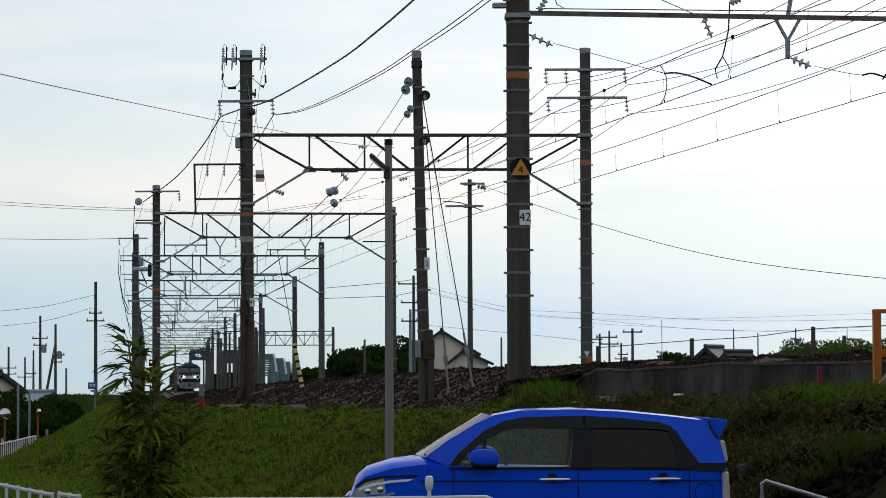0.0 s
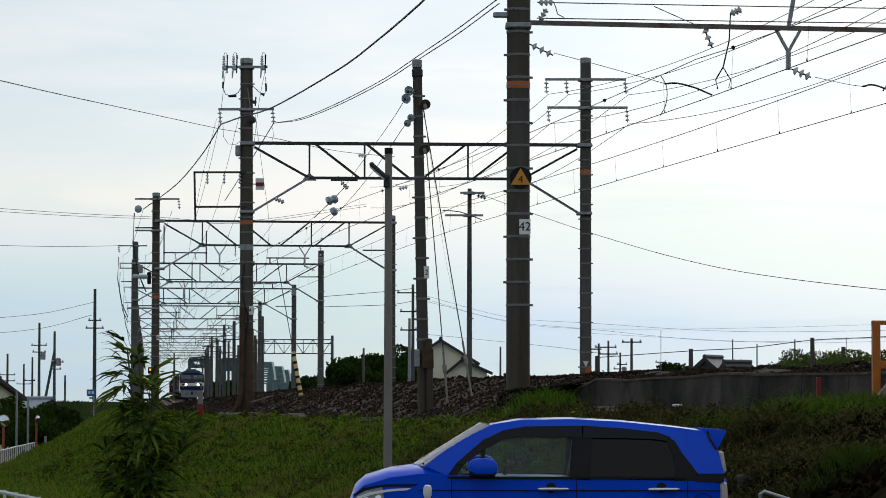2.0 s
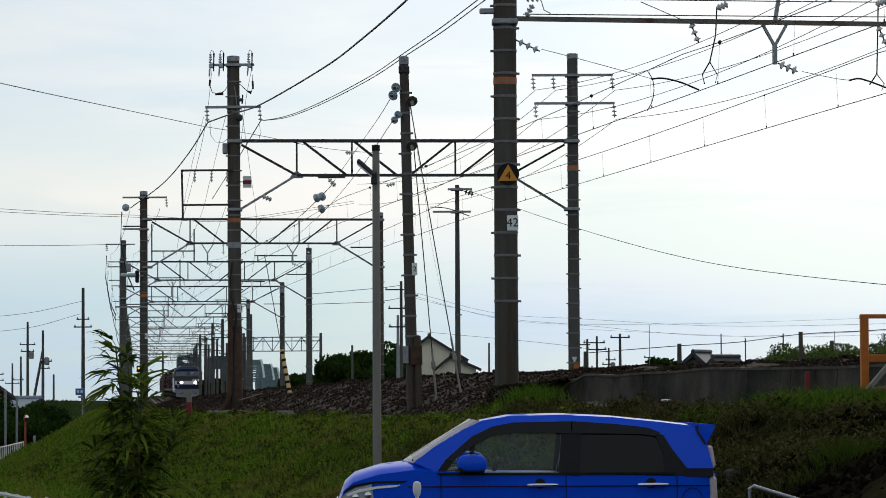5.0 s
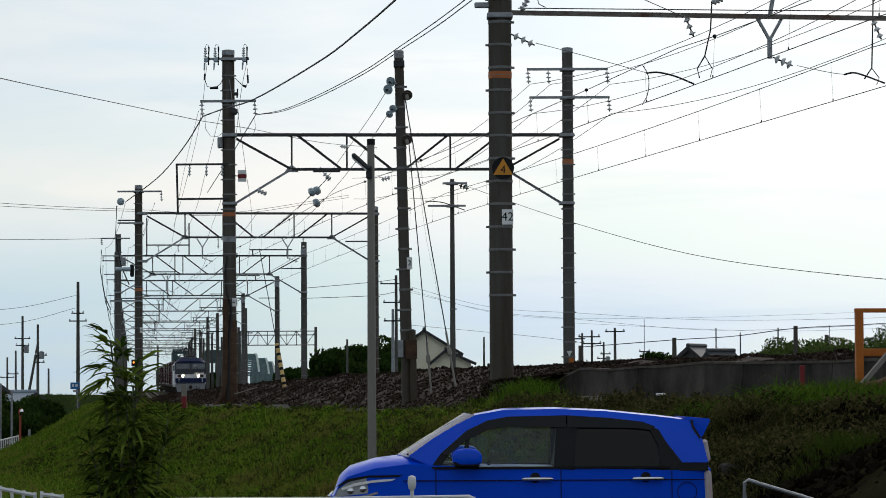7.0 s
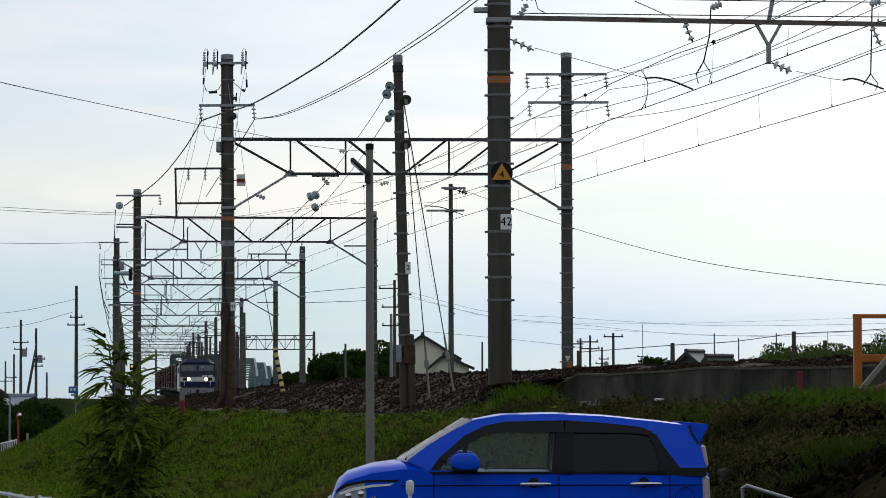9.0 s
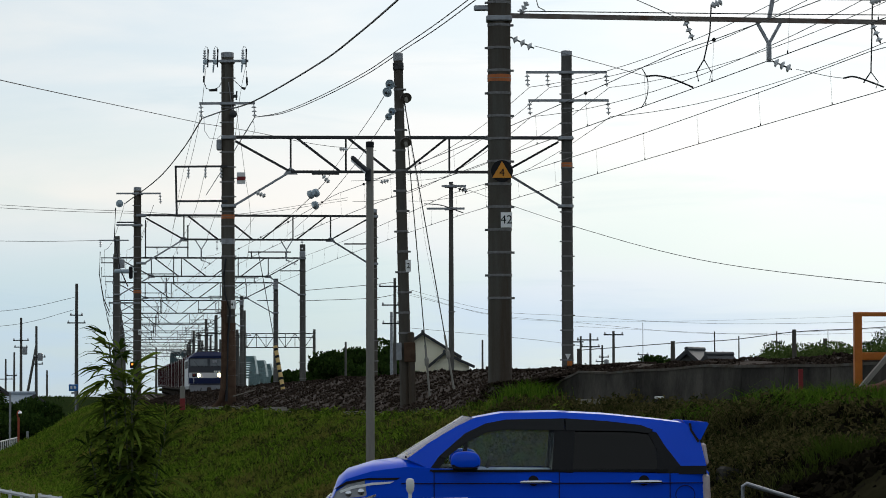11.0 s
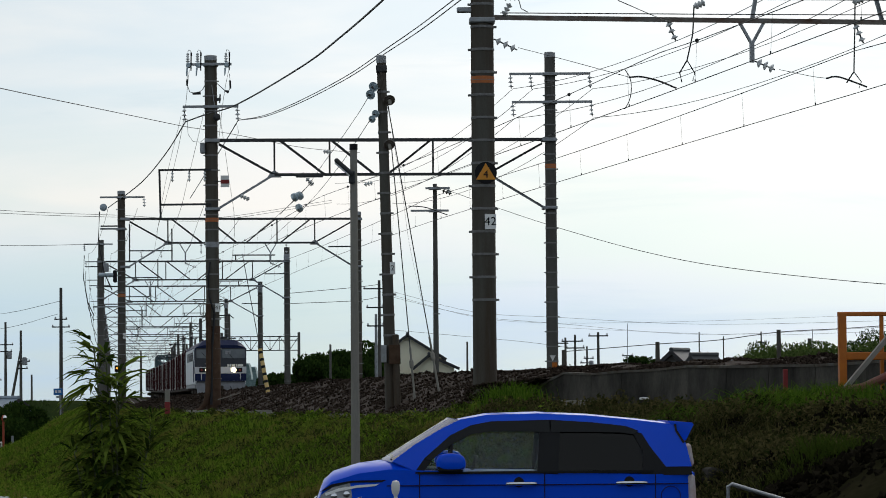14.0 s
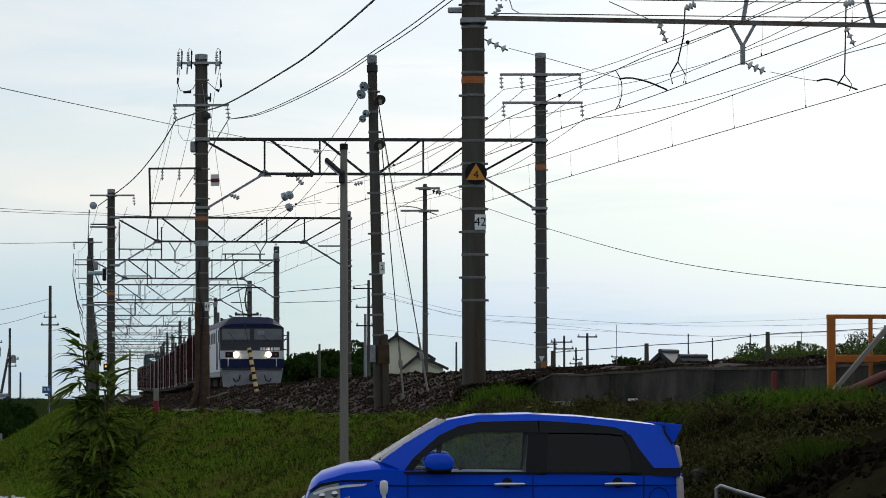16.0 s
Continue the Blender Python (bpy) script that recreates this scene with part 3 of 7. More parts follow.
def earth_clods(count, seed):
    """Rough lumps of soil on the bare part of the near bank."""
    rnd = random.Random(seed)
    v, f = [], []
    for _ in range(count):
        y, o = rnd.uniform(26, 40), rnd.uniform(-10.2, -6.4)
        p = Vector((line_x(y) + o, y, surf(o, y)))
        s = 0.018 + 0.07 * rnd.random() ** 3
        m = Euler((rnd.random() * 6, rnd.random() * 6, rnd.random() * 6)).to_matrix()
        b = len(v)
        for q in ((1, 0, 0), (-1, 0, 0), (0, 1, 0), (0, -1, 0), (0, 0, 1), (0, 0, -1)):
            v.append(tuple(p + m @ (Vector(q) * (s * rnd.uniform(0.6, 1.4)))))
        f += [(b + i, b + j, b + k) for i, j, k in ((0, 2, 4), (2, 1, 4), (1, 3, 4), (3, 0, 4), (2, 0, 5), (1, 2, 5), (3, 1, 5), (0, 3, 5))]
    return loose_mesh("earth_clods", v, f, CLOD, "rough dark lumps of bare earth on the bank", "soil")


CLOD = leaf_material("bare_earth_clod", (0.006, 0.005, 0.003), (0.030, 0.025, 0.016), rough=0.95)
earth_clods(14000, 95)


# ---- poles and portals ----
def pole_shaft(h, r0, r1, n=20):
    return Geo().lathe([(r0, -0.35), (r0, 0.0), (r0 + (r1 - r0) * 0.5, h * 0.5), (r1, h - 0.12), (r1 * 0.98, h)], n=n)


def strap_geo(r, z, k):
    g = Geo()
    g.lathe([(r + 0.002, z - 0.022), (r + 0.010, z - 0.022), (r + 0.010, z + 0.022), (r + 0.002, z + 0.022)], n=20)
    s = -1 if k % 2 else 1
    g.box((s * (r + 0.03), 0, z), (0.05, 0.03, 0.04)).rod((s * (r + 0.045), -0.03, z), (s * (r + 0.045), 0.03, z), 0.012, n=6)
    # rivets round the strap
    for q in range(7):
        a = math.pi * (1.12 + 0.127 * q)
        g.box(((r + 0.012) * math.cos(a), (r + 0.012) * math.sin(a), z), (0.014, 0.014, 0.02))
    return g


def concrete_pole(at, h, r0, r1, mat, label, straps=(), orange=None, cap=True, name="catenary_pole", group="catenary poles", turn=0, lean=0.0):
    t = thing(name, label, "pole", at, turn, group)
    if lean:
        t.matrix_basis = pose(*at, 0, lean, turn)
    part("shaft", pole_shaft(h, r0, r1), mat, t, smooth=True)
    rr = lambda z: r0 + (r1 - r0) * z / h
    for k, z in enumerate(straps):
        part("strap", strap_geo(rr(z), z, k), BAND, t, "galvanised steel strap")
    if orange is not None:
        r, hb = rr(orange), 0.062 if r0 > 0.2 else 0.07
        band = part("marker_band", Geo().lathe([(r + 0.002, orange - hb), (r + 0.006, orange - hb), (r + 0.006, orange + hb), (r + 0.002, orange + hb)], n=24), ORANGE_BAND, t, "faded orange marker band")
        part("band_line", Geo().lathe([(r + 0.006, orange - hb * 0.12), (r + 0.009, orange - hb * 0.12), (r + 0.009, orange + hb * 0.06), (r + 0.006, orange + hb * 0.06)], n=24), CONCRETE_PALE, band, "pale line round the band")
    if cap:
        part("cap", Geo().lathe([(r1 + 0.008, h - 0.14), (r1 + 0.008, h + 0.01), (r1 * 0.7, h + 0.03)], n=20), STEEL, t, "grey end cap")
    return t


def insulator(parent, a, b, r=0.06, n=3, mat=PORCELAIN):
    """A string of ribbed porcelain discs between two points."""
    a, b = Vector(a), Vector(b)
    d, length = (b - a).normalized(), (b - a).length
    s = part("insulator", Geo().rod(a, b, 0.014, n=6), STEEL_DARK, parent, "insulator with white porcelain discs")
    g = Geo()
    for k in range(n):
        p = a + d * length * (0.2 + 0.6 * k / max(1, n - 1))
        g.lathe([(0.02, -0.035), (r * 0.55, -0.02), (r, 0.012), (r * 0.95, 0.022), (r * 0.4, 0.03), (0.02, 0.045)], p, d, 12)
    part("disc", g, mat, s, "white porcelain discs", smooth=True)
    return s


def local(t, p):
    return t.matrix_basis.inverted() @ Vector(p)


def number_plate_board(t, at, w, h, words, size, turn=0):
    """A white pole plate with black figures, facing the camera's side."""
    p = part("pole_plate", Geo().box(at, (w, 0.012, h), None, 0.004), PLATE, t, "white pole plate with black figures")
    text_part("figures", words, size, BLACK, p, (at[0], at[1] - 0.008, at[2]), "black figures")
    return p


PORTAL_Y = (105.0, 151.0, 197.0, 240.0, 284.0, 328.0, 372.0, 416.0, 460.0, 504.0, 548.0, 592.0)
HALF, BEAM, DEPTH = 5.2, 8.78, 1.07


def make_portal(hangers=True):
    t = thing("portal_beam", "grey steel lattice beam spanning both tracks between concrete poles", "portal", group="catenary portals")
    half = HALF - 0.08
    a, lo, hi = half * 0.64, BEAM, BEAM + DEPTH
    part("top_chord", Geo().angle((-half, 0, hi), (half, 0, hi), 0.085), STEEL_DARK, t)
    part("bottom_chord", Geo().angle((-a, 0, lo), (a, 0, lo), 0.07), STEEL_DARK, t)
    part("top_chord", Geo().angle((-half, 0.22, hi), (half, 0.22, hi), 0.085), STEEL_DARK, t)
    part("bottom_chord", Geo().angle((-a, 0.22, lo), (a, 0.22, lo), 0.07), STEEL_DARK, t)
    for s in (-1, 1):
        for p, q, w in (((half * 0.97, hi - 0.12), (a, lo), 0.055), ((a * 0.95, hi), (half * 0.34, lo), 0.055), ((half * 0.30, hi), (half * 0.04, lo), 0.055), ):
            part("brace", Geo().angle((s * p[0], 0.22, p[1]), (s * q[0], 0.22, q[1]), w), STEEL_DARK, t)
        for p, q, w in (((half * 0.97, hi - 0.12), (a, lo), 0.055), ((a, hi), (a, lo), 0.05), ((a * 0.95, hi), (half * 0.34, lo), 0.055), ((half * 0.31, hi), (half * 0.31, lo), 0.05),
                        ((half * 0.30, hi), (half * 0.04, lo), 0.055), ((half * 0.98, lo - DEPTH), (a, lo), 0.065)):
            part("brace", Geo().angle((s * p[0], 0, p[1]), (s * q[0], 0, q[1]), w), STEEL if p[1] < lo else STEEL_DARK, t)
        part("gusset", Geo().prism([(s * a - 0.22, lo - 0.09), (s * a + 0.22, lo - 0.09), (s * a + 0.12, lo + 0.06), (s * a, lo + 0.14), (s * a - 0.12, lo + 0.06)], 0.014), STEEL, t, "light grey gusset plate")
        part("knee_clamp", Geo().box((s * (HALF - 0.03), -0.02, lo - DEPTH), (0.46, 0.46, 0.10), None, 0.02), STEEL, t, "galvanised pole clamp")
        part("chord_clamp", Geo().box((s * (HALF - 0.03), -0.02, hi - 0.02), (0.46, 0.46, 0.12), None, 0.02), STEEL, t, "galvanised pole clamp")
        if not hangers:
            continue
        x = s * 1.9 - 0.6
        part("hanger", Geo().bar((x - 0.28, 0, lo), (x, 0, lo - 0.45), 0.045, 0.045).bar((x + 0.28, 0, lo), (x, 0, lo - 0.45), 0.045, 0.045).bar((x, 0, lo - 0.45), (x, 0, lo - 0.95), 0.06, 0.06), STEEL, t, "grey steel wire hanger")
        insulator(t, (x, 0, lo - 0.9), (x + 0.45, 0, lo - 1.1), 0.07, 2)
        insulator(t, (s * 1.9 + 0.1, 0, lo), (s * 1.9 + 0.1, 0, lo - 0.5), 0.06, 2)
    return t


def place_on_line(o, y):
    """A point at an offset across the line, square to it."""
    a = radians(line_turn(y))
    return line_x(y) + o * math.cos(a), y + o * math.sin(a)


def cross_arm(t, z, x0, x1, drops, down=0.38, up=False):
    arm = part("cross_arm", Geo().bar((x0, -0.22, z), (x1, -0.22, z), 0.075, 0.075).box((0, -0.02, z), (0.46, 0.46, 0.09), None, 0.02), STEEL, t, "galvanised cross arm")
    for x in drops:
        if up:
            insulator(t, (x, -0.22, z + 0.03), (x, -0.22, z + 0.42), 0.10, 4)
        else:
            insulator(t, (x, -0.22, z - 0.03), (x + 0.03, -0.22, z - down), 0.08, 3)
    return arm


def fuse_cutout(t, x, z):
    """A white porcelain insulator with a dark fuse holder hung beside it."""
    c = part("fuse_cutout", Geo().box((x, -0.26, z - 0.03), (0.16, 0.10, 0.16), None, 0.03).rod((x - 0.05, -0.28, z - 0.12), (x - 0.07, -0.30, z - 0.36), 0.03, 0.018, 8), PORCELAIN_GREY, t, "grey fuse cutout bracket")
    g = Geo()
    for k in range(4):
        g.lathe([(0.02, -0.03), (0.065 - 0.006 * k, 0.0), (0.06 - 0.006 * k, 0.015), (0.025, 0.04)], (x - 0.03, -0.22, z + 0.09 + 0.075 * k), (0, 0, 1), 12)
    part("disc", g, PORCELAIN, c, "white porcelain discs", smooth=True)
    part("fuse_tube", Geo().rod((x + 0.08, -0.27, z + 0.34), (x + 0.07, -0.30, z - 0.2), 0.022, n=8).box((x + 0.08, -0.27, z + 0.31), (0.05, 0.05, 0.12), None, 0.01), BLACK, c, "black fuse tube")
    part("lead", Geo().tube([(x - 0.03, -0.22, z + 0.38), (x + 0.0, -0.24, z + 0.45), (x + 0.06, -0.26, z + 0.42), (x + 0.08, -0.27, z + 0.36)], 0.009, 5), WIRE, c)


first, onward = make_portal(False), make_portal()
for i, y in enumerate(PORTAL_Y):
    m = pose(line_x(y), y, 0, 0, 0, line_turn(y))
    if i == 0:
        first.matrix_basis = pose(line_x(y) + 0.05, y, -0.03, 0, 0, 3.2) @ Matrix.Diagonal((1.012, 1, 1, 1))
    else:
        shift, wide = {2: (0.18, 1.035), 3: (0.46, 1.09)}.get(i, (0.0, 1.0))
        m = m @ Matrix.Translation((shift, 0, 0)) @ Matrix.Diagonal((wide, 1, 1, 1))
        if i == 1:
            onward.matrix_basis = m
        else:
            copy_thing(onward, m)


def portal_poles():
    for i, y in enumerate(PORTAL_Y):
        for s in (-1, 1):
            px, py = place_on_line(s * HALF + ((0.14, 0.0, 0.38, 0.93)[i] if s > 0 and i < 4 else -0.13 if i == 1 else 0), y)
            if i == 0:
                px, py = (line_x(y) - 5.166, 104.71) if s < 0 else (line_x(y) + 5.32, 105.3)
            r = (0.21, 0.19) if i == 0 and s < 0 else ((0.185, 0.165) if i < 4 else (0.17, 0.15))
            h = (10.98 if s < 0 else 11.07) if i == 0 else ((9.8, 9.62, 9.75, 10.5, 10.3)[i if i < 5 else 0] if s < 0 else (8.9, 8.7, 9.3, 8.8)[i % 4])
            lab = ("weathered concrete catenary pole stained brown, carrying insulator arms" if i == 0 else "weathered grey concrete catenary pole with steel straps")
            straps = [1.0 + 0.46 * k for k in range(int((h - 1.2) / 0.46))] if i < 2 else [1.5 + 0.9 * k for k in range(int((h - 1.6) / 0.9))] if i < 5 else ()
            t = concrete_pole((px, py, 1.45 if i < 2 else 1.35), h, *r, CONCRETE_RUSTY if (i == 0 and s < 0) or i == 1 else CONCRETE, lab, straps, {(0, -1): 5.9, (0, 1): 7.53, (1, -1): 5.0}.get((i, s)), cap=i < 2, lean=-0.25 if (i, s) == (0, -1) else 0.0)
            if (i, s) == (0, -1):
                cross_arm(t, 10.71, -0.74, 0.66, ())
                for x in (-0.66, -0.36, 0.52):
                    fuse_cutout(t, x, 10.71)
                cross_arm(t, 9.40, -0.86, 0.86, (-0.82, 0.82), 0.46)
                fr = Geo().bar((-1.60, -0.2, 7.45), (0, -0.2, 7.45), 0.06, 0.06).bar((-1.60, -0.2, 7.48), (-1.57, -0.2, 5.95), 0.06, 0.06).bar((-1.57, -0.2, 6.38), (0, -0.2, 6.38), 0.06, 0.06)
                part("side_frame", fr, STEEL_DARK, t, "dark steel side bracket")
                for x in (-1.2, -0.68, -0.2):
                    insulator(t, (x, -0.2, 7.42), (x, -0.2, 7.08), 0.05, 3)
                b = part("marker_board", Geo().box((0.42, -0.23, 7.08), (0.26, 0.014, 0.36), None, 0.004), WHITE, t, "white marker board with a red bar")
                part("red_bar", Geo().box((0.42, -0.24, 7.07), (0.26, 0.008, 0.12)), RED, b)
                part("board_arm", Geo().bar((0.1, -0.22, 7.08), (0.32, -0.22, 7.08), 0.03, 0.03), STEEL_DARK, t)
                number_plate_board(t, (0.17, -0.235, 3.18), 0.16, 0.26, "41", 0.17)
                part("sleeve", Geo().lathe([(0.205, 5.05), (0.212, 5.05), (0.212, 5.22), (0.205, 5.22)], n=20), STEEL, t, "pale steel sleeve")
                part("conduit_cable", Geo().tube([(0.06, -0.20, 3.0), (-0.09, -0.21, 3.5), (-0.13, -0.205, 4.1), (-0.06, -0.2, 4.6)], 0.03, 6).tube([(-0.06, -0.225, 0.2), (-0.02, -0.21, 2.0), (0.06, -0.20, 3.0)], 0.04, 6), WIRE, t, "dark cable conduit")
                part("foot_guard", Geo().tube([(-0.62, -0.24, -0.06), (-0.40, -0.26, 0.04), (-0.24, -0.26, 0.22), (-0.165, -0.25, 0.6), (-0.13, -0.25, 1.4), (-0.12, -0.25, 3.3)], 0.085, 8), RUST, t, "curved rusty conduit at the foot", smooth=True)
                part("rust_cover", Geo().lathe([(0.226, -0.3), (0.222, 2.6), (0.214, 2.62), (0.21, 2.6)], n=20), RUST, t, "rust-brown lower pole sleeve", smooth=True)
                part("top_loop", Geo().tube([(-0.70, -0.25, 10.5), (-0.72, -0.25, 10.1), (-0.64, -0.25, 9.86), (-0.42, -0.25, 9.80), (-0.24, -0.25, 9.92), (-0.16, -0.22, 10.08)], 0.012, 5)
                     .tube([(0.60, -0.25, 10.4), (0.62, -0.25, 10.0), (0.54, -0.25, 9.80), (0.38, -0.25, 9.95), (0.22, -0.25, 10.10), (0.12, -0.22, 10.06)], 0.012, 5)
                     .rod((-0.71, -0.25, 10.25), (-0.72, -0.25, 10.05), 0.03, n=8).rod((-0.55, -0.25, 9.80), (-0.30, -0.25, 9.82), 0.035, 0.05, 8).rod((0.61, -0.25, 10.2), (0.62, -0.25, 9.95), 0.03, n=8).rod((0.57, -0.25, 9.84), (0.46, -0.25, 9.88), 0.045, 0.03, 8), WIRE, t, "black jumper cables with sleeves")
                part("earth_wire", Geo().tube([(-0.72, -0.25, 9.0), (-0.70, -0.25, 8.55), (-0.55, -0.25, 8.32), (-0.32, -0.25, 8.30), (-0.18, -0.22, 8.42)], 0.008, 5), STEEL, t, "thin looped earth wire")
                part("earth_wire", Geo().tube([(0.80, -0.25, 8.85), (0.86, -0.25, 8.6), (0.78, -0.25, 8.38), (0.62, -0.25, 8.30)], 0.008, 5), STEEL, t, "thin looped earth wire")
                part("pole_insulator", Geo().lathe([(0.04, -0.06), (0.11, -0.02), (0.12, 0.03), (0.05, 0.08)], (0.18, -0.26, 9.06), (0.25, -1, 0.1), 16), STEEL_DARK, t, "dark round pole insulator", smooth=True)
                part("cable_clamp", Geo().box((0.24, -0.22, 9.62), (0.16, 0.10, 0.10), None, 0.02).rod((0.28, -0.22, 9.5), (0.30, -0.22, 9.78), 0.025, n=6), STEEL_DARK, t, "dark cable clamp")
                part("strap_wire", Geo().tube([(0.04, -0.2, 10.06), (0.10, -0.21, 9.6), (0.16, -0.22, 9.15)], 0.012, 5), STEEL, t, "grey tie wire")
                part("bracket", Geo().box((-0.26, -0.1, 8.12), (0.16, 0.2, 0.34), None, 0.03), STEEL, t, "steel clamp bracket")
            if (i, s) == (0, 1):
                cross_arm(t, 10.40, -1.27, 1.25, (-1.24, -0.61, 1.22), 0.46)
                cross_arm(t, 9.52, -1.20, 1.30, (-1.17, 1.27), 0.46)
                part("warning_mark", Geo().prism([(-0.09, 1.64), (0.09, 1.64), (0, 1.46)], 0.01, Matrix.Translation((0, -0.20, 0))), WHITE, t, "small white triangle mark")
                part("marker_band", Geo().box((0.06, -0.185, 1.26), (0.16, 0.03, 0.32)), GATE_ORANGE, t, "orange paint patch")
            if (i, s) == (1, -1):
                cross_arm(t, 9.35, -0.92, 1.05, (1.02,), 0.45)
                cross_arm(t, 7.95, -0.92, 0.1, (), 0.45)
                d = part("strain_disc", Geo().lathe([(0.05, -0.08), (0.16, -0.03), (0.17, 0.03), (0.05, 0.08)], (-0.78, -0.22, 8.9), (0.3, -1, 0), 16), PORCELAIN_GREY, t, "grey porcelain strain disc", smooth=True)
                number_plate_board(t, (0.14, -0.2, 3.2), 0.15, 0.24, "40", 0.16)
                sw = part("line_switch", Geo().lathe([(0.05, 0.0), (0.10, 0.03), (0.10, 0.26), (0.07, 0.30), (0.10, 0.34), (0.10, 0.66), (0.05, 0.70)], (-1.0, -0.24, 5.9), (1, 0, 0), 14), PORCELAIN_GREY, t, "pale grey switch barrel", smooth=True)
                part("switch_case", Geo().box((-0.27, -0.24, 5.84), (0.17, 0.2, 0.55), None, 0.04), BLACK, sw, "dark switch case")
                part("switch_arm", Geo().bar((-1.25, -0.22, 4.5), (0.15, -0.22, 4.5), 0.07, 0.07), STEEL, t, "pale steel arm")
                part("switch_arm", Geo().bar((-1.05, -0.22, 5.88), (0.0, -0.22, 5.88), 0.06, 0.06), STEEL, t, "pale steel arm")
                sg = part("signal_lamp", Geo().box((-0.20, -0.24, 1.75), (0.2, 0.12, 0.3), None, 0.02), BLACK, t, "small amber lit signal lamp")
                part("lens", Geo().lathe([(0.045, 0), (0.045, 0.02)], (-0.20, -0.30, 1.78), (0, -1, 0), 12), material("lit_amber_lens", (0.9, 0.35, 0.05), 0.4, emit=(1.0, 0.30, 0.03, 1.6)), sg)
            if i >= 1 and s < 0 and i < 6:
                cross_arm(t, h - 0.25, -1.0, 0.7, (-0.95,), 0.4) if i > 1 else None
                part("drop_cable", Geo().tube([(-0.95, -0.2, h - 0.9), (-1.0, -0.25, h - 2.2), (-0.75, -0.25, h - 3.6), (-0.4, -0.22, h - 4.4)], 0.028, 5), WIRE, t, "black hanging cable")
                if i == 2:
                    part("switch_box", Geo().box((0.28, -0.1, h - 1.6), (0.34, 0.3, 0.5), None, 0.03), STEEL, t, "grey pole-mounted box")
            if i >= 2 and s > 0:
                part("switch_box", Geo().box((0, -0.2, h - 0.6), (0.34, 0.3, 0.4), None, 0.03), STEEL, t, "grey box below the pole top")
            if i >= 1:
                part("upper_arm", Geo().bar((-0.9 if s < 0 else -1.3, -0.2, h - 1.55), (0.0, -0.2, h - 1.55), 0.06, 0.06), STEEL_DARK, t)


portal_poles()


def beam_frames():
    """Feeder frames that stand on the farther beams."""
    for i, y in enumerate(PORTAL_Y[2:9]):
        t = thing("feeder_gantry", "dark steel feeder gantry standing on a portal beam", "gantry", (line_x(y), y, BEAM + DEPTH), line_turn(y), "feeder gantries")
        for x in (-3.55, -1.1):
            part("post", Geo().bar((x, 0, -0.05), (x, 0, 2.2 if x < -2 else 1.9), 0.075, 0.075, (0, 1, 0)), STEEL_DARK, t)
        part("crossbar", Geo().bar((-3.6, 0, 0.62), (-1.05, 0, 0.62), 0.07, 0.07), STEEL_DARK, t)
        for x in (-2.9, -1.75):
            insulator(t, (x, 0, 0.62), (x + 0.05, 0, 0.22), 0.07, 2)
        part("side_arm", Geo().bar((2.4, 0, 0.35), (4.9, 0, 0.35), 0.07, 0.07).bar((2.6, 0, -0.05), (2.6, 0, 0.38), 0.07, 0.07, (0, 1, 0)).bar((4.6, 0, -0.05), (4.6, 0, 0.38), 0.07, 0.07, (0, 1, 0)), STEEL_DARK, t)


beam_frames()


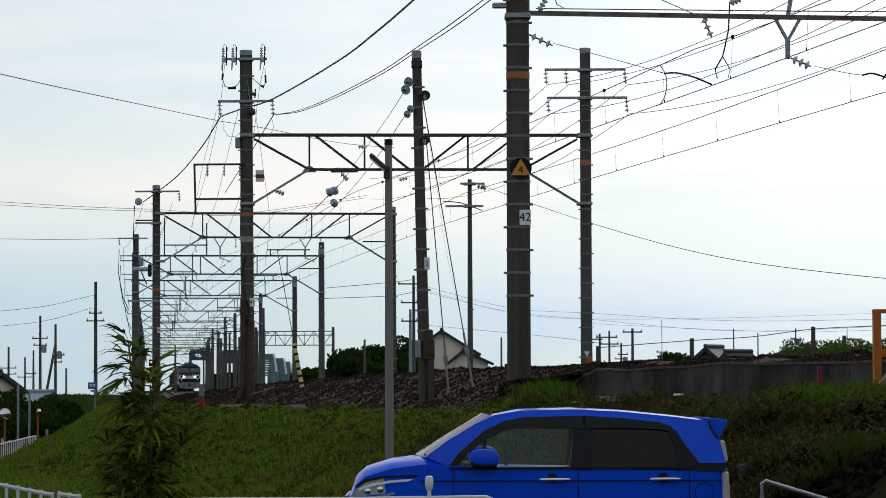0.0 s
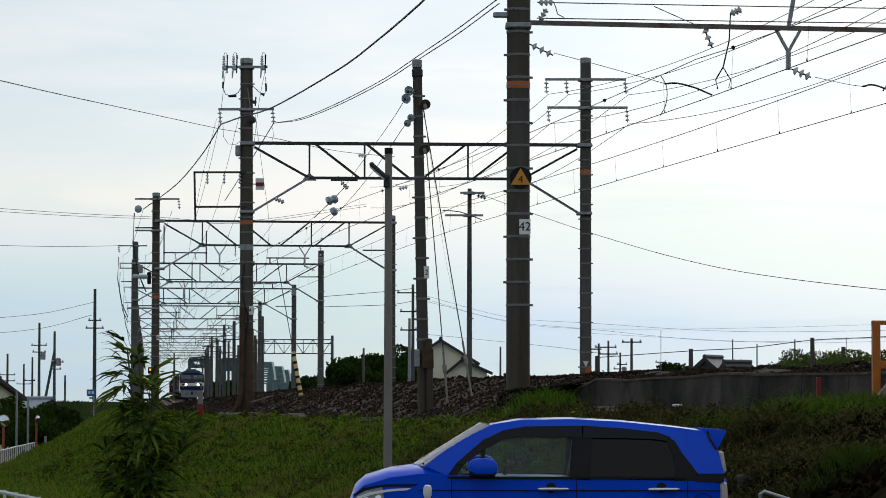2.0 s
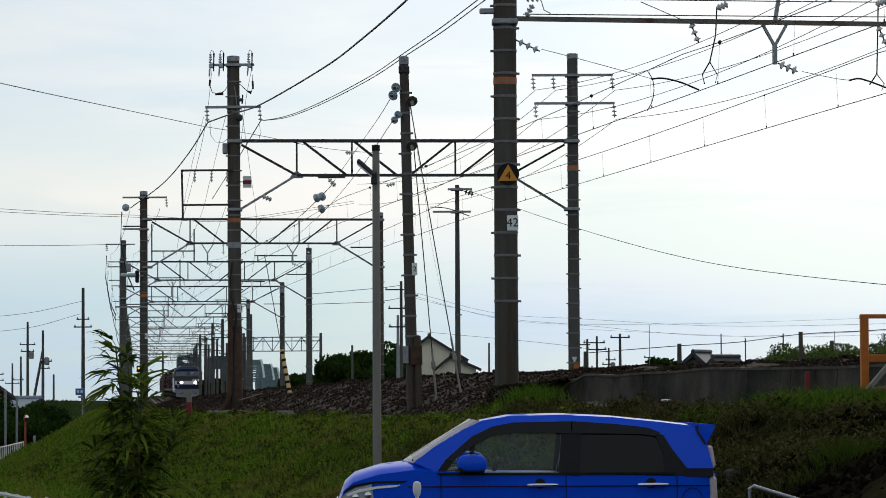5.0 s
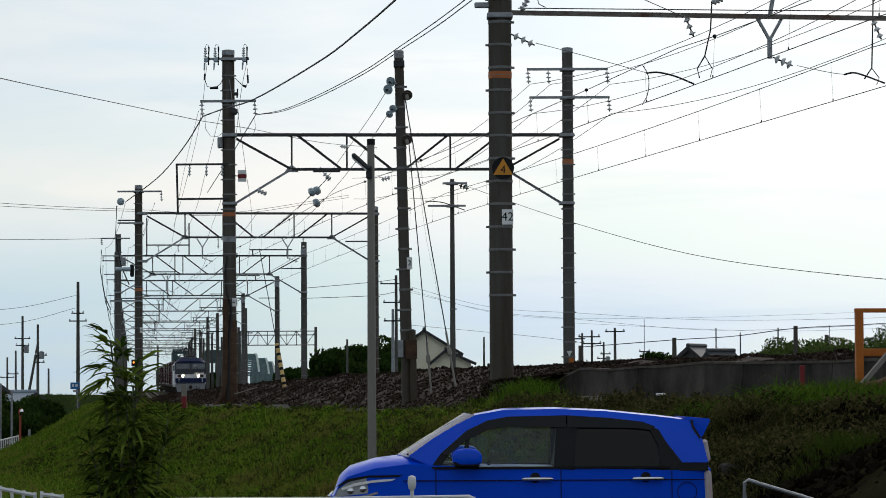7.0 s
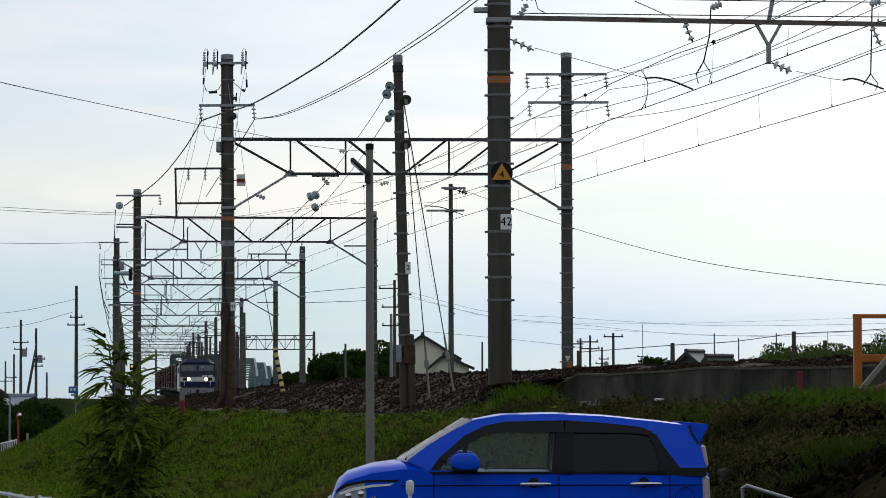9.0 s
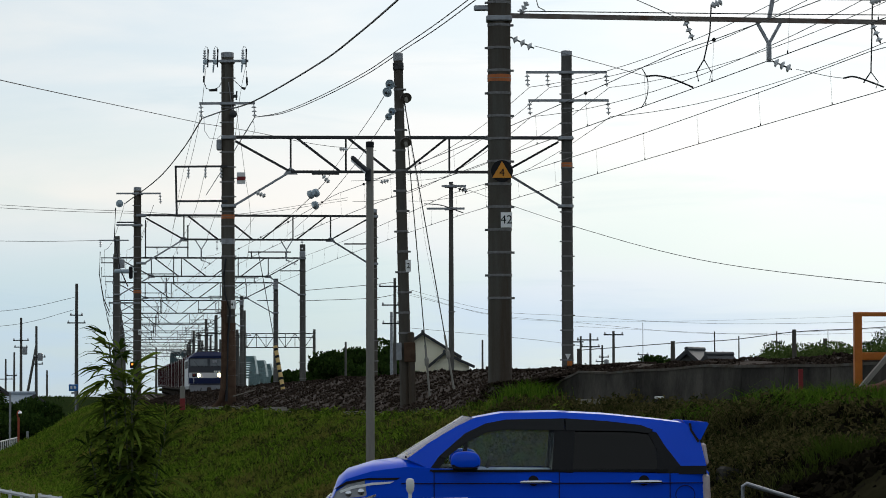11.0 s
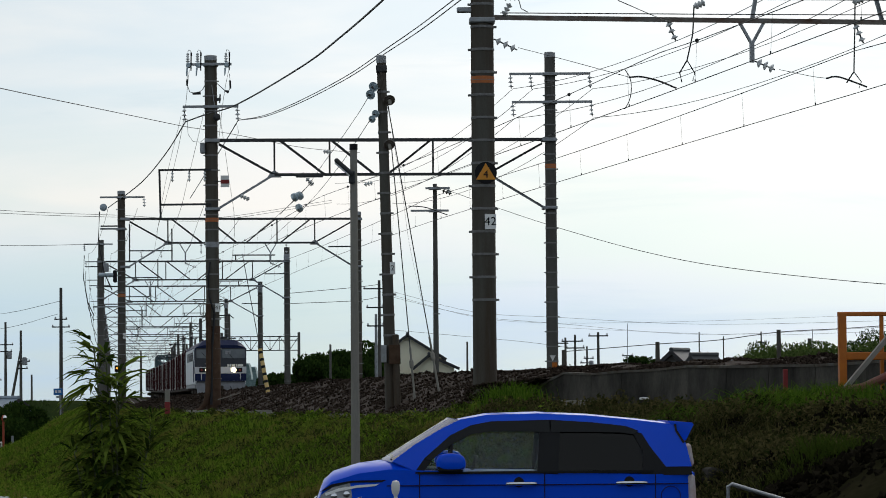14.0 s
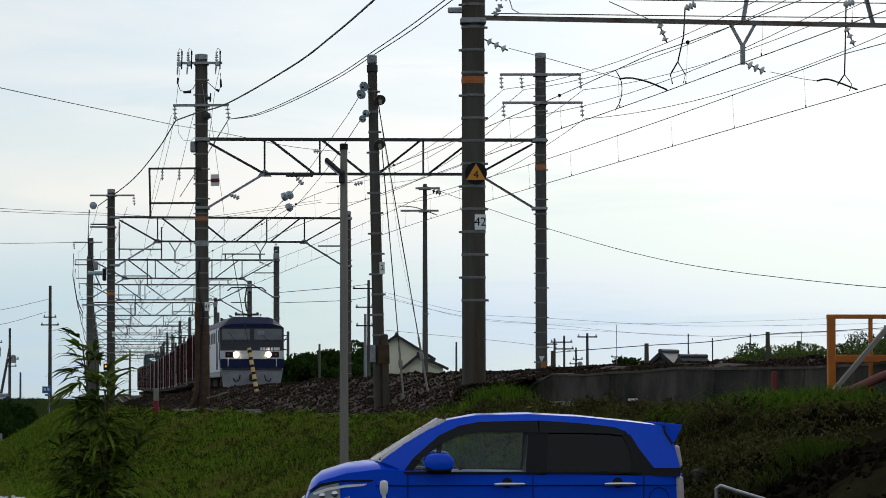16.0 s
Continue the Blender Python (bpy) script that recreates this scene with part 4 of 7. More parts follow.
# the near portal: only its low chord and hangers are in sight
def near_portal():
    y = 61.0
    t = thing("near_portal_beam", "rust-flecked steel portal beam on tall concrete poles", "portal", (line_x(y), y, 0), line_turn(y))
    half, lo, hi = 5.1, 8.56, 9.65
    part("bottom_chord", Geo().angle((-half, 0, lo), (half, 0, lo), 0.085), STEEL_RUSTY, t)
    part("top_chord", Geo().angle((-half, 0.1, hi), (half, 0.1, hi), 0.09), STEEL_RUSTY, t)
    for x, q in ((-0.12, 0.2), (2.35, -0.3), (-4.9, 0.0), (4.9, 0.0)):
        part("brace", Geo().angle((x, 0.1, lo), (x + q, 0.1, hi), 0.06), STEEL, t)
    for x in (-0.15,):
        part("hanger", Geo().bar((x - 0.24, 0, lo), (x, 0, lo - 0.42), 0.05, 0.05).bar((x + 0.24, 0, lo), (x, 0, lo - 0.42), 0.05, 0.05).bar((x, 0, lo - 0.38), (x, 0, lo - 0.75), 0.075, 0.075), STEEL, t, "grey steel wire hanger")
        insulator(t, (x + 0.05, -0.02, lo - 0.73), (x + 0.42, -0.02, lo - 0.88), 0.085, 3)
    insulator(t, (-1.72, 0, lo), (-1.56, 0, lo - 0.38), 0.07, 3)
    insulator(t, (1.78, 0, lo), (1.95, 0, lo - 0.38), 0.07, 3)
    part("jumper", Geo().tube([(-1.22, 0, lo + 0.28), (-1.25, 0, lo - 0.25), (-1.36, 0, lo - 0.72), (-1.5, 0, lo - 0.95), (-1.46, 0, lo - 1.12)], 0.014, 5).tube([(-1.36, 0, lo - 0.72), (-1.22, 0, lo - 0.95), (-1.26, 0, lo - 1.1)], 0.010, 5), WIRE, t, "black jumper cable loop")
    part("jumper", Geo().tube([(1.80, 0, lo + 0.45), (1.78, 0, lo - 0.3), (1.76, 0, lo - 0.9), (1.62, 0, lo - 1.1)], 0.014, 5).tube([(1.76, 0, lo - 0.9), (1.90, 0, lo - 1.08), (1.85, 0, lo - 1.2)], 0.010, 5), WIRE, t, "black jumper cable loop")
    part("guard_wire", Geo().tube([(-4.8, -0.1, lo + 0.08), (0, -0.1, lo + 0.11), (5, -0.1, lo + 0.16)], 0.010, 5), WIRE, t)
    part("guard_wire", Geo().tube([(-4.8, -0.12, lo + 0.36), (0, -0.12, lo + 0.38), (5, -0.12, lo + 0.42)], 0.010, 5), WIRE, t)
    insulator(t, (-4.78, -0.12, lo + 0.36), (-4.5, -0.12, lo + 0.37), 0.07, 3)
    part("drop_loop", Geo().tube([(-4.5, -0.1, lo + 0.38), (-4.46, -0.1, lo + 0.30), (-4.42, -0.1, lo + 0.16), (-4.3, -0.1, lo + 0.10)], 0.009, 5), WIRE, t)
    insulator(t, (-4.75, -0.1, lo + 0.03), (-4.62, -0.1, lo + 0.25), 0.06, 3)
    insulator(t, (-1.25, -0.1, lo + 0.23), (-1.05, -0.1, lo + 0.32), 0.07, 3)
    insulator(t, (1.72, -0.1, lo + 0.35), (1.92, -0.1, lo + 0.42), 0.07, 3)
    px, py = place_on_line(-5.115, y)
    t2 = concrete_pole((px, py, 1.55), 11.5, 0.212, 0.195, CONCRETE_RUSTY, "dark rust-stained concrete catenary pole beside the ballast",
                       [1.98 + 0.405 * k for k in range(16)], 5.895)
    tri = part("warning_sign", Geo().lathe([(0.195, 0), (0.195, 0.012)], (0.04, -0.235, 4.225), (0, -1, 0), 28), BLACK, t2, "black round sign backing")
    part("triangle", Geo().prism([(-0.135, 4.105), (0.215, 4.105), (0.04, 4.40)], 0.008, Matrix.Translation((0, -0.262, 0))), AMBER, tri, "amber warning triangle")
    text_part("figure", "4", 0.19, BLACK, tri, (0.04, -0.268, 4.195), "black figure")
    number_plate_board(t2, (0.115, -0.225, 3.36), 0.20, 0.27, "42", 0.215)
    part("top_clamp", Geo().box((-0.28, 0, 7.15), (0.34, 0.10, 0.10), None, 0.02).box((0, 0, 6.95), (0.46, 0.46, 0.10), None, 0.02), STEEL, t2, "galvanised clamp")
    insulator(t2, (0.20, -0.1, 6.62), (0.62, -0.1, 6.42), 0.075, 3)
    qx, qy = place_on_line(5.2, y)
    concrete_pole((qx, qy, 1.55), 11.0, 0.20, 0.18, CONCRETE, "weathered grey concrete catenary pole with steel straps", [1.5 + 0.9 * k for k in range(8)])


near_portal()




BROWN_DISC = material("brown_glazed_porcelain", (0.115, 0.10, 0.082), 0.3, second=(0.085, 0.07, 0.055), scale=8, amount=0.5, coat=0.5)


def anchor_pole():
    base = (-0.36, 70.00, 1.53)
    t = concrete_pole((base[0], base[1], 1.5), 7.38, 0.125, 0.095, CONCRETE_RUSTY, "slim leaning concrete anchor pole with guy wires", [1.6 + 0.42 * k for k in range(13)], None, name="anchor_pole", group="", lean=-1.25)
    number_plate_board(t, (0.11, -0.15, 2.98), 0.11, 0.25, "2", 0.15)
    part("junction_box", Geo().box((-0.12, -0.17, 1.22), (0.12, 0.10, 0.36), None, 0.01), STEEL, t, "grey metal sheet cover")
    part("junction_box", Geo().box((0.10, -0.18, 1.20), (0.24, 0.12, 0.40), None, 0.01), RUST, t, "rusty brown junction box")
    part("conduit", Geo().rod((0.13, -0.16, 0.0), (0.13, -0.16, 1.6), 0.07, n=10), CONCRETE_RUSTY, t, "rusty conduit pipe")
    for x, z, r in ((-0.24, 6.58, 0.105), (-0.176, 6.74, 0.105), (-0.222, 6.07, 0.078), (-0.148, 6.18, 0.082)):
        d = part("strain_disc", Geo().lathe([(0.02, -0.05), (r * 0.5, -0.045), (r * 0.96, -0.012), (r, 0.0), (r * 0.97, 0.012), (r * 0.62, 0.004), (r * 0.58, 0.022), (r * 0.34, 0.012), (r * 0.30, 0.045), (0.012, 0.06)], (x, -0.16, z), (-0.42, -0.86, -0.26), 22), PORCELAIN_GREY, t, "blue-grey glazed strain disc", smooth=True)
        part("disc_cap", Geo().lathe([(r * 0.28, 0.03), (r * 0.26, 0.075), (0.01, 0.085)], (x, -0.16, z), (-0.42, -0.86, -0.26), 14), STEEL_DARK, d, "dark metal cap", smooth=True)
    for x, z, r in ((0.144, 6.45, 0.122), (0.116, 5.53, 0.120)):
        d = part("strain_disc", Geo().lathe([(0.02, -0.05), (r * 0.5, -0.045), (r * 0.96, -0.012), (r, 0.0), (r * 0.97, 0.012), (r * 0.62, 0.004), (r * 0.58, 0.022), (r * 0.34, 0.012), (0.012, 0.03)], (x, -0.18, z), (0.12, -0.82, -0.56), 22), BROWN_DISC, t, "brown glazed strain disc", smooth=True)
        part("disc_cap", Geo().lathe([(r * 0.34, 0.01), (r * 0.30, 0.08), (r * 0.16, 0.13), (0.01, 0.135)], (x, -0.18, z), (0.12, -0.62, -0.78), 14), CONCRETE_PALE, d, "pale clevis cap", smooth=True)
    part("disc_arm", Geo().rod((0, -0.05, 6.7), (-0.2, -0.12, 6.72), 0.02, n=6), STEEL, t, "galvanised arm")
    part("disc_arm", Geo().rod((0, -0.05, 6.2), (-0.2, -0.12, 6.15), 0.02, n=6), STEEL, t, "galvanised arm")
    part("top_clamp", Geo().box((0, 0, 7.12), (0.225, 0.225, 0.16), None, 0.02), STEEL_DARK, t, "dull steel clamp")


anchor_pole()


def guy(a, b, guard=None, rope=0.25):
    t = thing("guy_wire", "thin steel guy wire with a turnbuckle staked in the ballast", "guy wire", b, 0, "guy wires")
    A = Vector(a) - Vector(b)
    part("strand", Geo().rod((0, 0, 0), A, 0.011, n=6), WIRE, t)
    part("turnbuckle", Geo().rod(A * 0.02, A * rope, 0.022, n=8).lathe([(0.02, -0.1), (0.045, -0.06), (0.045, 0.06), (0.02, 0.1)], A * (rope * 0.75), A, 8), CONCRETE_PALE, t, "weathered sleeve and turnbuckle")
    return t


guy((-0.39, 70.00, 7.87), (0.70, 69.00, 1.44))
guy((-0.32, 70.00, 7.00), (0.15, 69.50, 1.46))


def striped_guy():
    a, b = Vector((-4.93, 101.00, 6.13)), Vector((-4.02, 100.00, 1.30))
    t = thing("striped_guy_wire", "guy wire with a yellow and black striped guard tube", "guy wire", b)
    d = a - b
    part("strand", Geo().rod((0, 0, 0), d, 0.012, n=6), WIRE, t)
    lo, hi = 0.012, 0.412
    guard = part("guard_tube", Geo().rod(d * lo, d * hi, 0.062, n=14), YELLOW, t, "yellow guard tube")
    for k in range(9):
        u = lo + (hi - lo) * (k + 0.5) / 9
        part("stripe", Geo().rod(d * (u - 0.008) + Vector((-0.0, 0, 0)), d * (u + 0.008), 0.065, n=14), BLACK, guard, "black stripe")
    return t


striped_guy()


def lamp_post():
    t = thing("lamp_post", "slim pale lamp post with a slanted lamp head below the bank", "lamp post", (-0.60, 38.0, ground_z(-0.6 - line_x(38), 38) - 0.05))
    top = 4.64 - t.location.z
    part("shaft", Geo().lathe([(0.052, 0.0), (0.047, top * 0.5), (0.040, top - 0.02), (0.036, top)], n=14), CONCRETE_PALE, t, smooth=True)
    part("cap", Geo().lathe([(0.046, top - 0.05), (0.046, top + 0.015), (0.02, top + 0.02)], n=14), BLACK, t, "dark cap")
    h = part("lamp_head", Geo().box((-0.11, -0.06, top - 0.245), (0.26, 0.14, 0.05), Matrix.Rotation(radians(42), 3, "Y"), 0.015), STEEL_DARK, t, "slanted grey lamp head")
    part("diffuser", Geo().box((-0.125, -0.06, top - 0.272), (0.22, 0.11, 0.015), Matrix.Rotation(radians(42), 3, "Y")), WHITE, h, "pale lamp diffuser")
    part("arm", Geo().box((-0.02, -0.03, top - 0.36), (0.07, 0.1, 0.14), None, 0.01), STEEL_DARK, t)


lamp_post()


def signal_pole():
    b = (1.02, 125.00, 1.95)
    t = concrete_pole((b[0], b[1], 0.6), 9.1, 0.115, 0.075, CONCRETE, "slim far concrete pole with a short cross arm", [4.3], None, name="wire_pole", group="", cap=False)
    cross_arm(t, 8.93, -0.35, 0.55, (0.5,), 0.2)
    cross_arm(t, 8.1, -0.9, 0.5, (), 0.2)
    insulator(t, (0.25, -0.2, 8.85), (0.62, -0.2, 8.72), 0.09, 3, BLACK)


signal_pole()


# ---- overhead wires ----
def sag(a, b, drop, n=16):
    a, b = Vector(a), Vector(b)
    return [a.lerp(b, k / n) - Vector((0, 0, 4 * drop * (k / n) * (1 - k / n))) for k in range(n + 1)]


def catenary(o, clip):
    """Contact wire, bearer wire and droppers of one track, as one run."""
    spans = [18.0, 61.0] + list(PORTAL_Y)
    t = thing("overhead_line", "overhead contact wire hung by droppers from its bearer wire", "overhead wire", group="overhead lines")
    low, high = [], []
    n = 18
    for k, (y0, y1) in enumerate(zip(spans, spans[1:])):
        z0 = 0.12 * (1 if k % 2 else -1)
        for i in range(n + (k == len(spans) - 2)):
            u = i / n
            y = y0 + (y1 - y0) * u
            x = line_x(y) + o + z0 * (1 - 2 * u)
            zc = 7.24 - 0.42 * smooth(90, 320, y)
            low.append((x, y, zc))
            high.append((x - z0 * 0.3, y, zc + 0.76 - 4 * 0.16 * u * (1 - u)))
    part("contact_wire", Geo().tube(low, 0.0085, 5), COPPER, t)
    part("bearer_wire", Geo().tube(high, 0.0085, 5), COPPER, t)
    for k in range(1, len(low) - 60, 2):
        d = part("dropper", Geo().rod(low[k], high[k], 0.0022, n=4).rod(low[k], Vector(low[k]) + Vector((0, 0, 0.05)), 0.012, n=5), COPPER, t)
        if k % 4 == 1:
            part("clip", Geo().rod(Vector(high[k]) - Vector((0, 0.03, 0)), Vector(high[k]) + Vector((0, 0.03, 0)), clip, n=10), BLACK, d, "dark round clip")


catenary(-1.9, 0.034)
catenary(1.6, 0.014)


def line_wire(name, label, o, z, ys, drop, r=0.009, group="feeder wires", mat=COPPER):
    pts = []
    for k, (y0, y1) in enumerate(zip(ys, ys[1:])):
        (x0, q0), (x1, q1) = place_on_line(o, y0), place_on_line(o, y1)
        pts += sag((x0, q0 - 0.2, z), (x1, q1 - 0.2, z), drop)[(1 if k else 0):]
    return solid(name, Geo().tube(pts, r, 5), mat, label, "wire", group)


for o, z in ((4.22, 11.42), (4.86, 11.42), (6.76, 11.44), (4.28, 10.5), (6.80, 10.53)):
    line_wire("feeder_wire", "thin feeder wire strung between pole arms", o, z, (18.0, 61.0, 105.0, 151.0), 0.74)
for o, z in ((-5.9, 10.3), (-4.6, 10.3), (-4.9, 9.4), (0.0, 9.95)):
    line_wire("feeder_wire", "thin feeder wire strung between pole arms", o, z, (151.0, 197.0, 240.0, 284.0, 328.0), 0.5)


def cable(label, pts, r=0.012, mat=WIRE, group="cables", name="cable"):
    """A smooth cable through a few hanging points."""
    P = [Vector(p) for p in pts]
    P = [P[0] * 2 - P[1]] + P + [P[-1] * 2 - P[-2]]
    out = []
    for i in range(1, len(P) - 2):
        p0, p1, p2, p3 = P[i - 1:i + 3]
        for k in range(6):
            u = k / 6
            out.append(0.5 * ((2 * p1) + (p2 - p0) * u + (2 * p0 - 5 * p1 + 4 * p2 - p3) * u * u + (3 * p1 - p0 - 3 * p2 + p3) * u ** 3))
    out.append(P[-2])
    return solid(name, Geo().tube(out, r, 5), mat, label, "cable", group)


BLK = "thick black feeder cable sagging between poles"
cable(BLK, [(-13.33, 151.00, 10.39), (-10.52, 134.00, 10.41), (-8.45, 119.00, 10.50), (-6.93, 106.00, 10.51)], 0.022)
cable(BLK, [(-6.93, 106.00, 10.51), (-5.98, 101.00, 10.32), (-4.73, 95.00, 10.10), (-2.52, 82.00, 9.87), (-1.39, 73.00, 9.63), (-0.47, 64.00, 9.31), (-0.09, 61.00, 9.32)], 0.022)
cable(BLK, [(-9.68, 151.00, 10.79), (-6.81, 122.00, 10.66), (-5.23, 105.00, 10.46)], 0.017)
cable(BLK, [(-5.23, 105.00, 10.46), (-4.04, 97.00, 9.91), (-2.74, 89.00, 9.62), (-1.39, 80.00, 9.38), (-0.48, 73.00, 9.23), (0.29, 66.00, 8.99), (1.03, 61.00, 9.01)], 0.011)
cable(BLK, [(-5.23, 105.00, 10.46), (-4.04, 97.00, 9.95), (-2.74, 89.00, 9.68), (-1.39, 80.00, 9.45), (-0.50, 73.00, 9.30), (0.26, 66.00, 9.07), (1.00, 61.00, 9.09)], 0.011)
THIN = "thin grey wire crossing above the line"
for pts, r in (([(-8.07, 60.00, 7.55), (-8.11, 72.00, 8.34), (-7.85, 88.00, 9.35), (-6.91, 105.00, 10.28)], 0.010),
               ([(-6.91, 105.00, 10.28), (-5.59, 110.00, 10.41), (-3.69, 120.00, 10.71), (-1.82, 130.00, 11.24)], 0.010),
               ([(-18.79, 140.00, 9.69), (-15.59, 145.00, 9.75), (-12.83, 151.00, 9.96), (-9.27, 160.00, 10.26), (-3.80, 170.00, 11.64)], 0.010),
               ([(-18.79, 140.00, 9.82), (-15.59, 145.00, 9.86), (-12.83, 151.00, 10.05), (-9.27, 160.00, 10.36), (-3.80, 170.00, 11.76)], 0.010),
               ([(-25.49, 190.00, 10.57), (-21.70, 193.00, 10.65), (-17.78, 197.00, 10.90)], 0.014),
               ([(-34.84, 260.00, 8.16), (-30.75, 262.00, 8.65), (-26.82, 262.00, 9.52)], 0.016), ([(-34.84, 260.00, 6.99), (-30.74, 262.00, 7.52), (-27.03, 262.00, 8.52)], 0.016),
               ([(1.06, 125.00, 9.62), (3.07, 118.00, 8.43), (4.88, 110.00, 7.30), (6.94, 100.00, 6.08), (8.68, 92.00, 5.28), (10.89, 80.00, 4.44), (12.46, 75.00, 4.15)], 0.010),
               ([(-8.21, 230.00, 8.96), (-3.64, 232.00, 9.41), (-1.92, 235.00, 9.71)], 0.02), ([(-8.21, 230.00, 8.27), (-3.64, 232.00, 8.49), (-1.92, 235.00, 8.85)], 0.02),
               ([(-1.53, 235.00, 9.32), (4.49, 232.00, 7.67), (10.20, 230.00, 7.20), (19.61, 228.00, 6.62), (30.60, 225.00, 6.67), (37.02, 223.00, 6.89)], 0.010),
               ([(-1.53, 235.00, 8.92), (4.49, 232.00, 7.40), (10.20, 230.00, 6.78), (19.61, 228.00, 5.94), (30.60, 225.00, 6.22), (37.02, 223.00, 6.52)], 0.010),
               ([(10.20, 230.00, 6.51), (15.88, 229.00, 6.18), (23.40, 228.00, 5.86), (30.73, 226.00, 5.98), (37.18, 224.00, 6.16)], 0.008),
               ([(-2.0, 235.10, 9.20), (7.80, 300.00, 8.64), (20.80, 300.00, 8.34), (40.80, 300.00, 8.84), (49.81, 300.00, 9.24)], 0.010),
               ([(3.67, 80.00, 2.87), (5.88, 80.00, 3.03), (7.28, 80.00, 3.11), (8.75, 80.00, 3.29), (10.21, 80.00, 3.36), (11.55, 80.00, 3.44), (13.28, 80.00, 3.53)], 0.010),
               ([(-1.53, 235.00, 6.57), (2.57, 234.00, 6.16), (8.28, 230.00, 5.51), (12.00, 228.00, 4.91)], 0.012),
               ([(-0.80, 70.00, 8.02), (-1.32, 84.00, 8.70), (-2.53, 105.00, 9.19), (-4.21, 130.00, 9.54), (-7.05, 160.00, 9.72)], 0.008),
               ([(-0.75, 70.00, 7.57), (-1.86, 90.00, 7.91), (-3.53, 115.00, 8.26), (-6.11, 150.00, 8.85)], 0.008),
               ([(-0.37, 70.00, 7.84), (-0.33, 90.00, 8.44), (-0.17, 110.00, 8.53), (0.13, 130.00, 7.37), (1.02, 150.00, 4.22)], 0.004),
               ([(-6.74, 105.00, 12.06), (-7.13, 108.00, 10.67), (-8.20, 118.00, 9.62), (-10.37, 140.00, 8.73)], 0.007),
               ([(-5.51, 105.00, 12.06), (-5.74, 106.00, 11.22), (-6.43, 112.00, 9.22), (-8.97, 140.00, 8.26)], 0.007),
               ([(-6.36, 106.00, 10.77), (-7.61, 118.00, 9.62), (-9.21, 135.00, 8.94), (-12.87, 170.00, 8.23)], 0.007),
               ([(-5.83, 105.00, 10.86), (-6.23, 118.00, 9.62), (-6.89, 135.00, 8.71), (-8.90, 170.00, 8.23)], 0.007),
               ([(-7.07, 106.00, 10.68), (-8.74, 122.00, 9.47), (-11.31, 151.00, 8.27)], 0.006),
               ([(2.02, 61.00, 8.11), (2.72, 59.00, 7.70), (3.77, 57.00, 7.18)], 0.006),
               ([(6.74, 61.00, 7.68), (7.06, 59.00, 7.37), (7.11, 57.00, 7.14)], 0.006),
               ([(4.14, 64.00, 8.0), (4.24, 64.00, 7.82), (4.26, 64.00, 7.61), (4.22, 64.00, 7.40), (4.13, 64.00, 7.24)], 0.009),
               ([(2.83, 45.00, 7.08), (4.10, 55.00, 7.97), (4.81, 61.00, 8.54)], 0.007)):
    cable(THIN, pts, r, COPPER, "thin wires")
for pts in ([(3.75, 57.00, 7.18), (3.96, 57.00, 7.19), (4.25, 57.00, 7.12), (4.56, 57.00, 6.99)], [(7.09, 57.00, 7.14), (7.25, 57.00, 7.17), (7.44, 57.00, 7.12), (7.78, 57.00, 6.99)], [(0.02, 110.00, 8.04), (0.39, 110.00, 8.02), (0.70, 110.00, 7.96), (1.30, 110.00, 7.74)]):
    cable("curved black steady arm holding the contact wire", pts, 0.016, WIRE, "steady arms", "steady_arm")


def strain_pair():
    t = thing("strain_insulator", "pair of grey porcelain strain discs on a wire", "insulator", (-3.63, 112.00, 8.47))
    for x, z in ((-0.1, 0.0), (0.07, 0.05), (0.05, -0.36)):
        part("disc", Geo().lathe([(0.03, -0.10), (0.14, -0.05), (0.15, 0.03), (0.06, 0.08), (0.02, 0.12)], (x, 0, z), (-0.7, -0.6, -0.45), 16), PORCELAIN_GREY, t, smooth=True)
    part("strand", Geo().rod((-0.6, 0.3, -0.55), (0.5, -0.3, 0.5), 0.01, n=5), WIRE, t)


strain_pair()
for a, b in (((-5.17, 104.4, 8.09), (-4.86, 104.2, 7.95)), ((-2.60, 104.6, 9.44), (-2.34, 104.6, 9.42)), ((-1.34, 104.6, 8.40), (-1.06, 104.6, 8.46)), ((-3.12, 104.5, 8.62), (-2.90, 104.4, 8.38))):
    t = thing("beam_insulator", "white ribbed insulator on the steel portal", "insulator", a, 0, "beam insulators")
    insulator(t, (0, 0, 0), Vector(b) - Vector(a), 0.075, 3)
tray = thing("beam_tray", "dark steel tray hung under the portal beam", "tray", (-3.02, 104.60, 8.69))
part("tray", Geo().box((0, 0, 0), (0.84, 0.12, 0.10), None, 0.01), STEEL_DARK, tray)
part("link", Geo().rod((-0.2, 0.15, 0.0), (-0.2, 0.3, 0.12), 0.015, n=6), STEEL_DARK, tray)


# ---- the parked car ----
CAR_BLUE = material("blue_car_paint", (0.001, 0.080, 0.78), 0.30, 0.0, second=(0.001, 0.072, 0.71), scale=1.5, amount=0.4, coat=0.35, spec=0.08)
CAR_GLASS = glass_material("car_glass", (0.90, 0.96, 0.92))
SCREEN_GLASS = glass_material("windscreen_glass", (0.55, 0.62, 0.62), 0.02, 1.22)
CAR_GLASS_DARK = glass_material("privacy_glass", (0.05, 0.055, 0.055))
SMOKE = material("smoked_visor", (0.005, 0.006, 0.007), 0.2, spec=0.25)
CHROME = material("chrome", (0.75, 0.76, 0.78), 0.08, 1.0, second=(0.7, 0.7, 0.72))
LENS = material("headlamp_lens", (0.55, 0.58, 0.62), 0.15, 0.7, second=(0.30, 0.32, 0.34), scale=7, amount=0.8, coat=1.0)
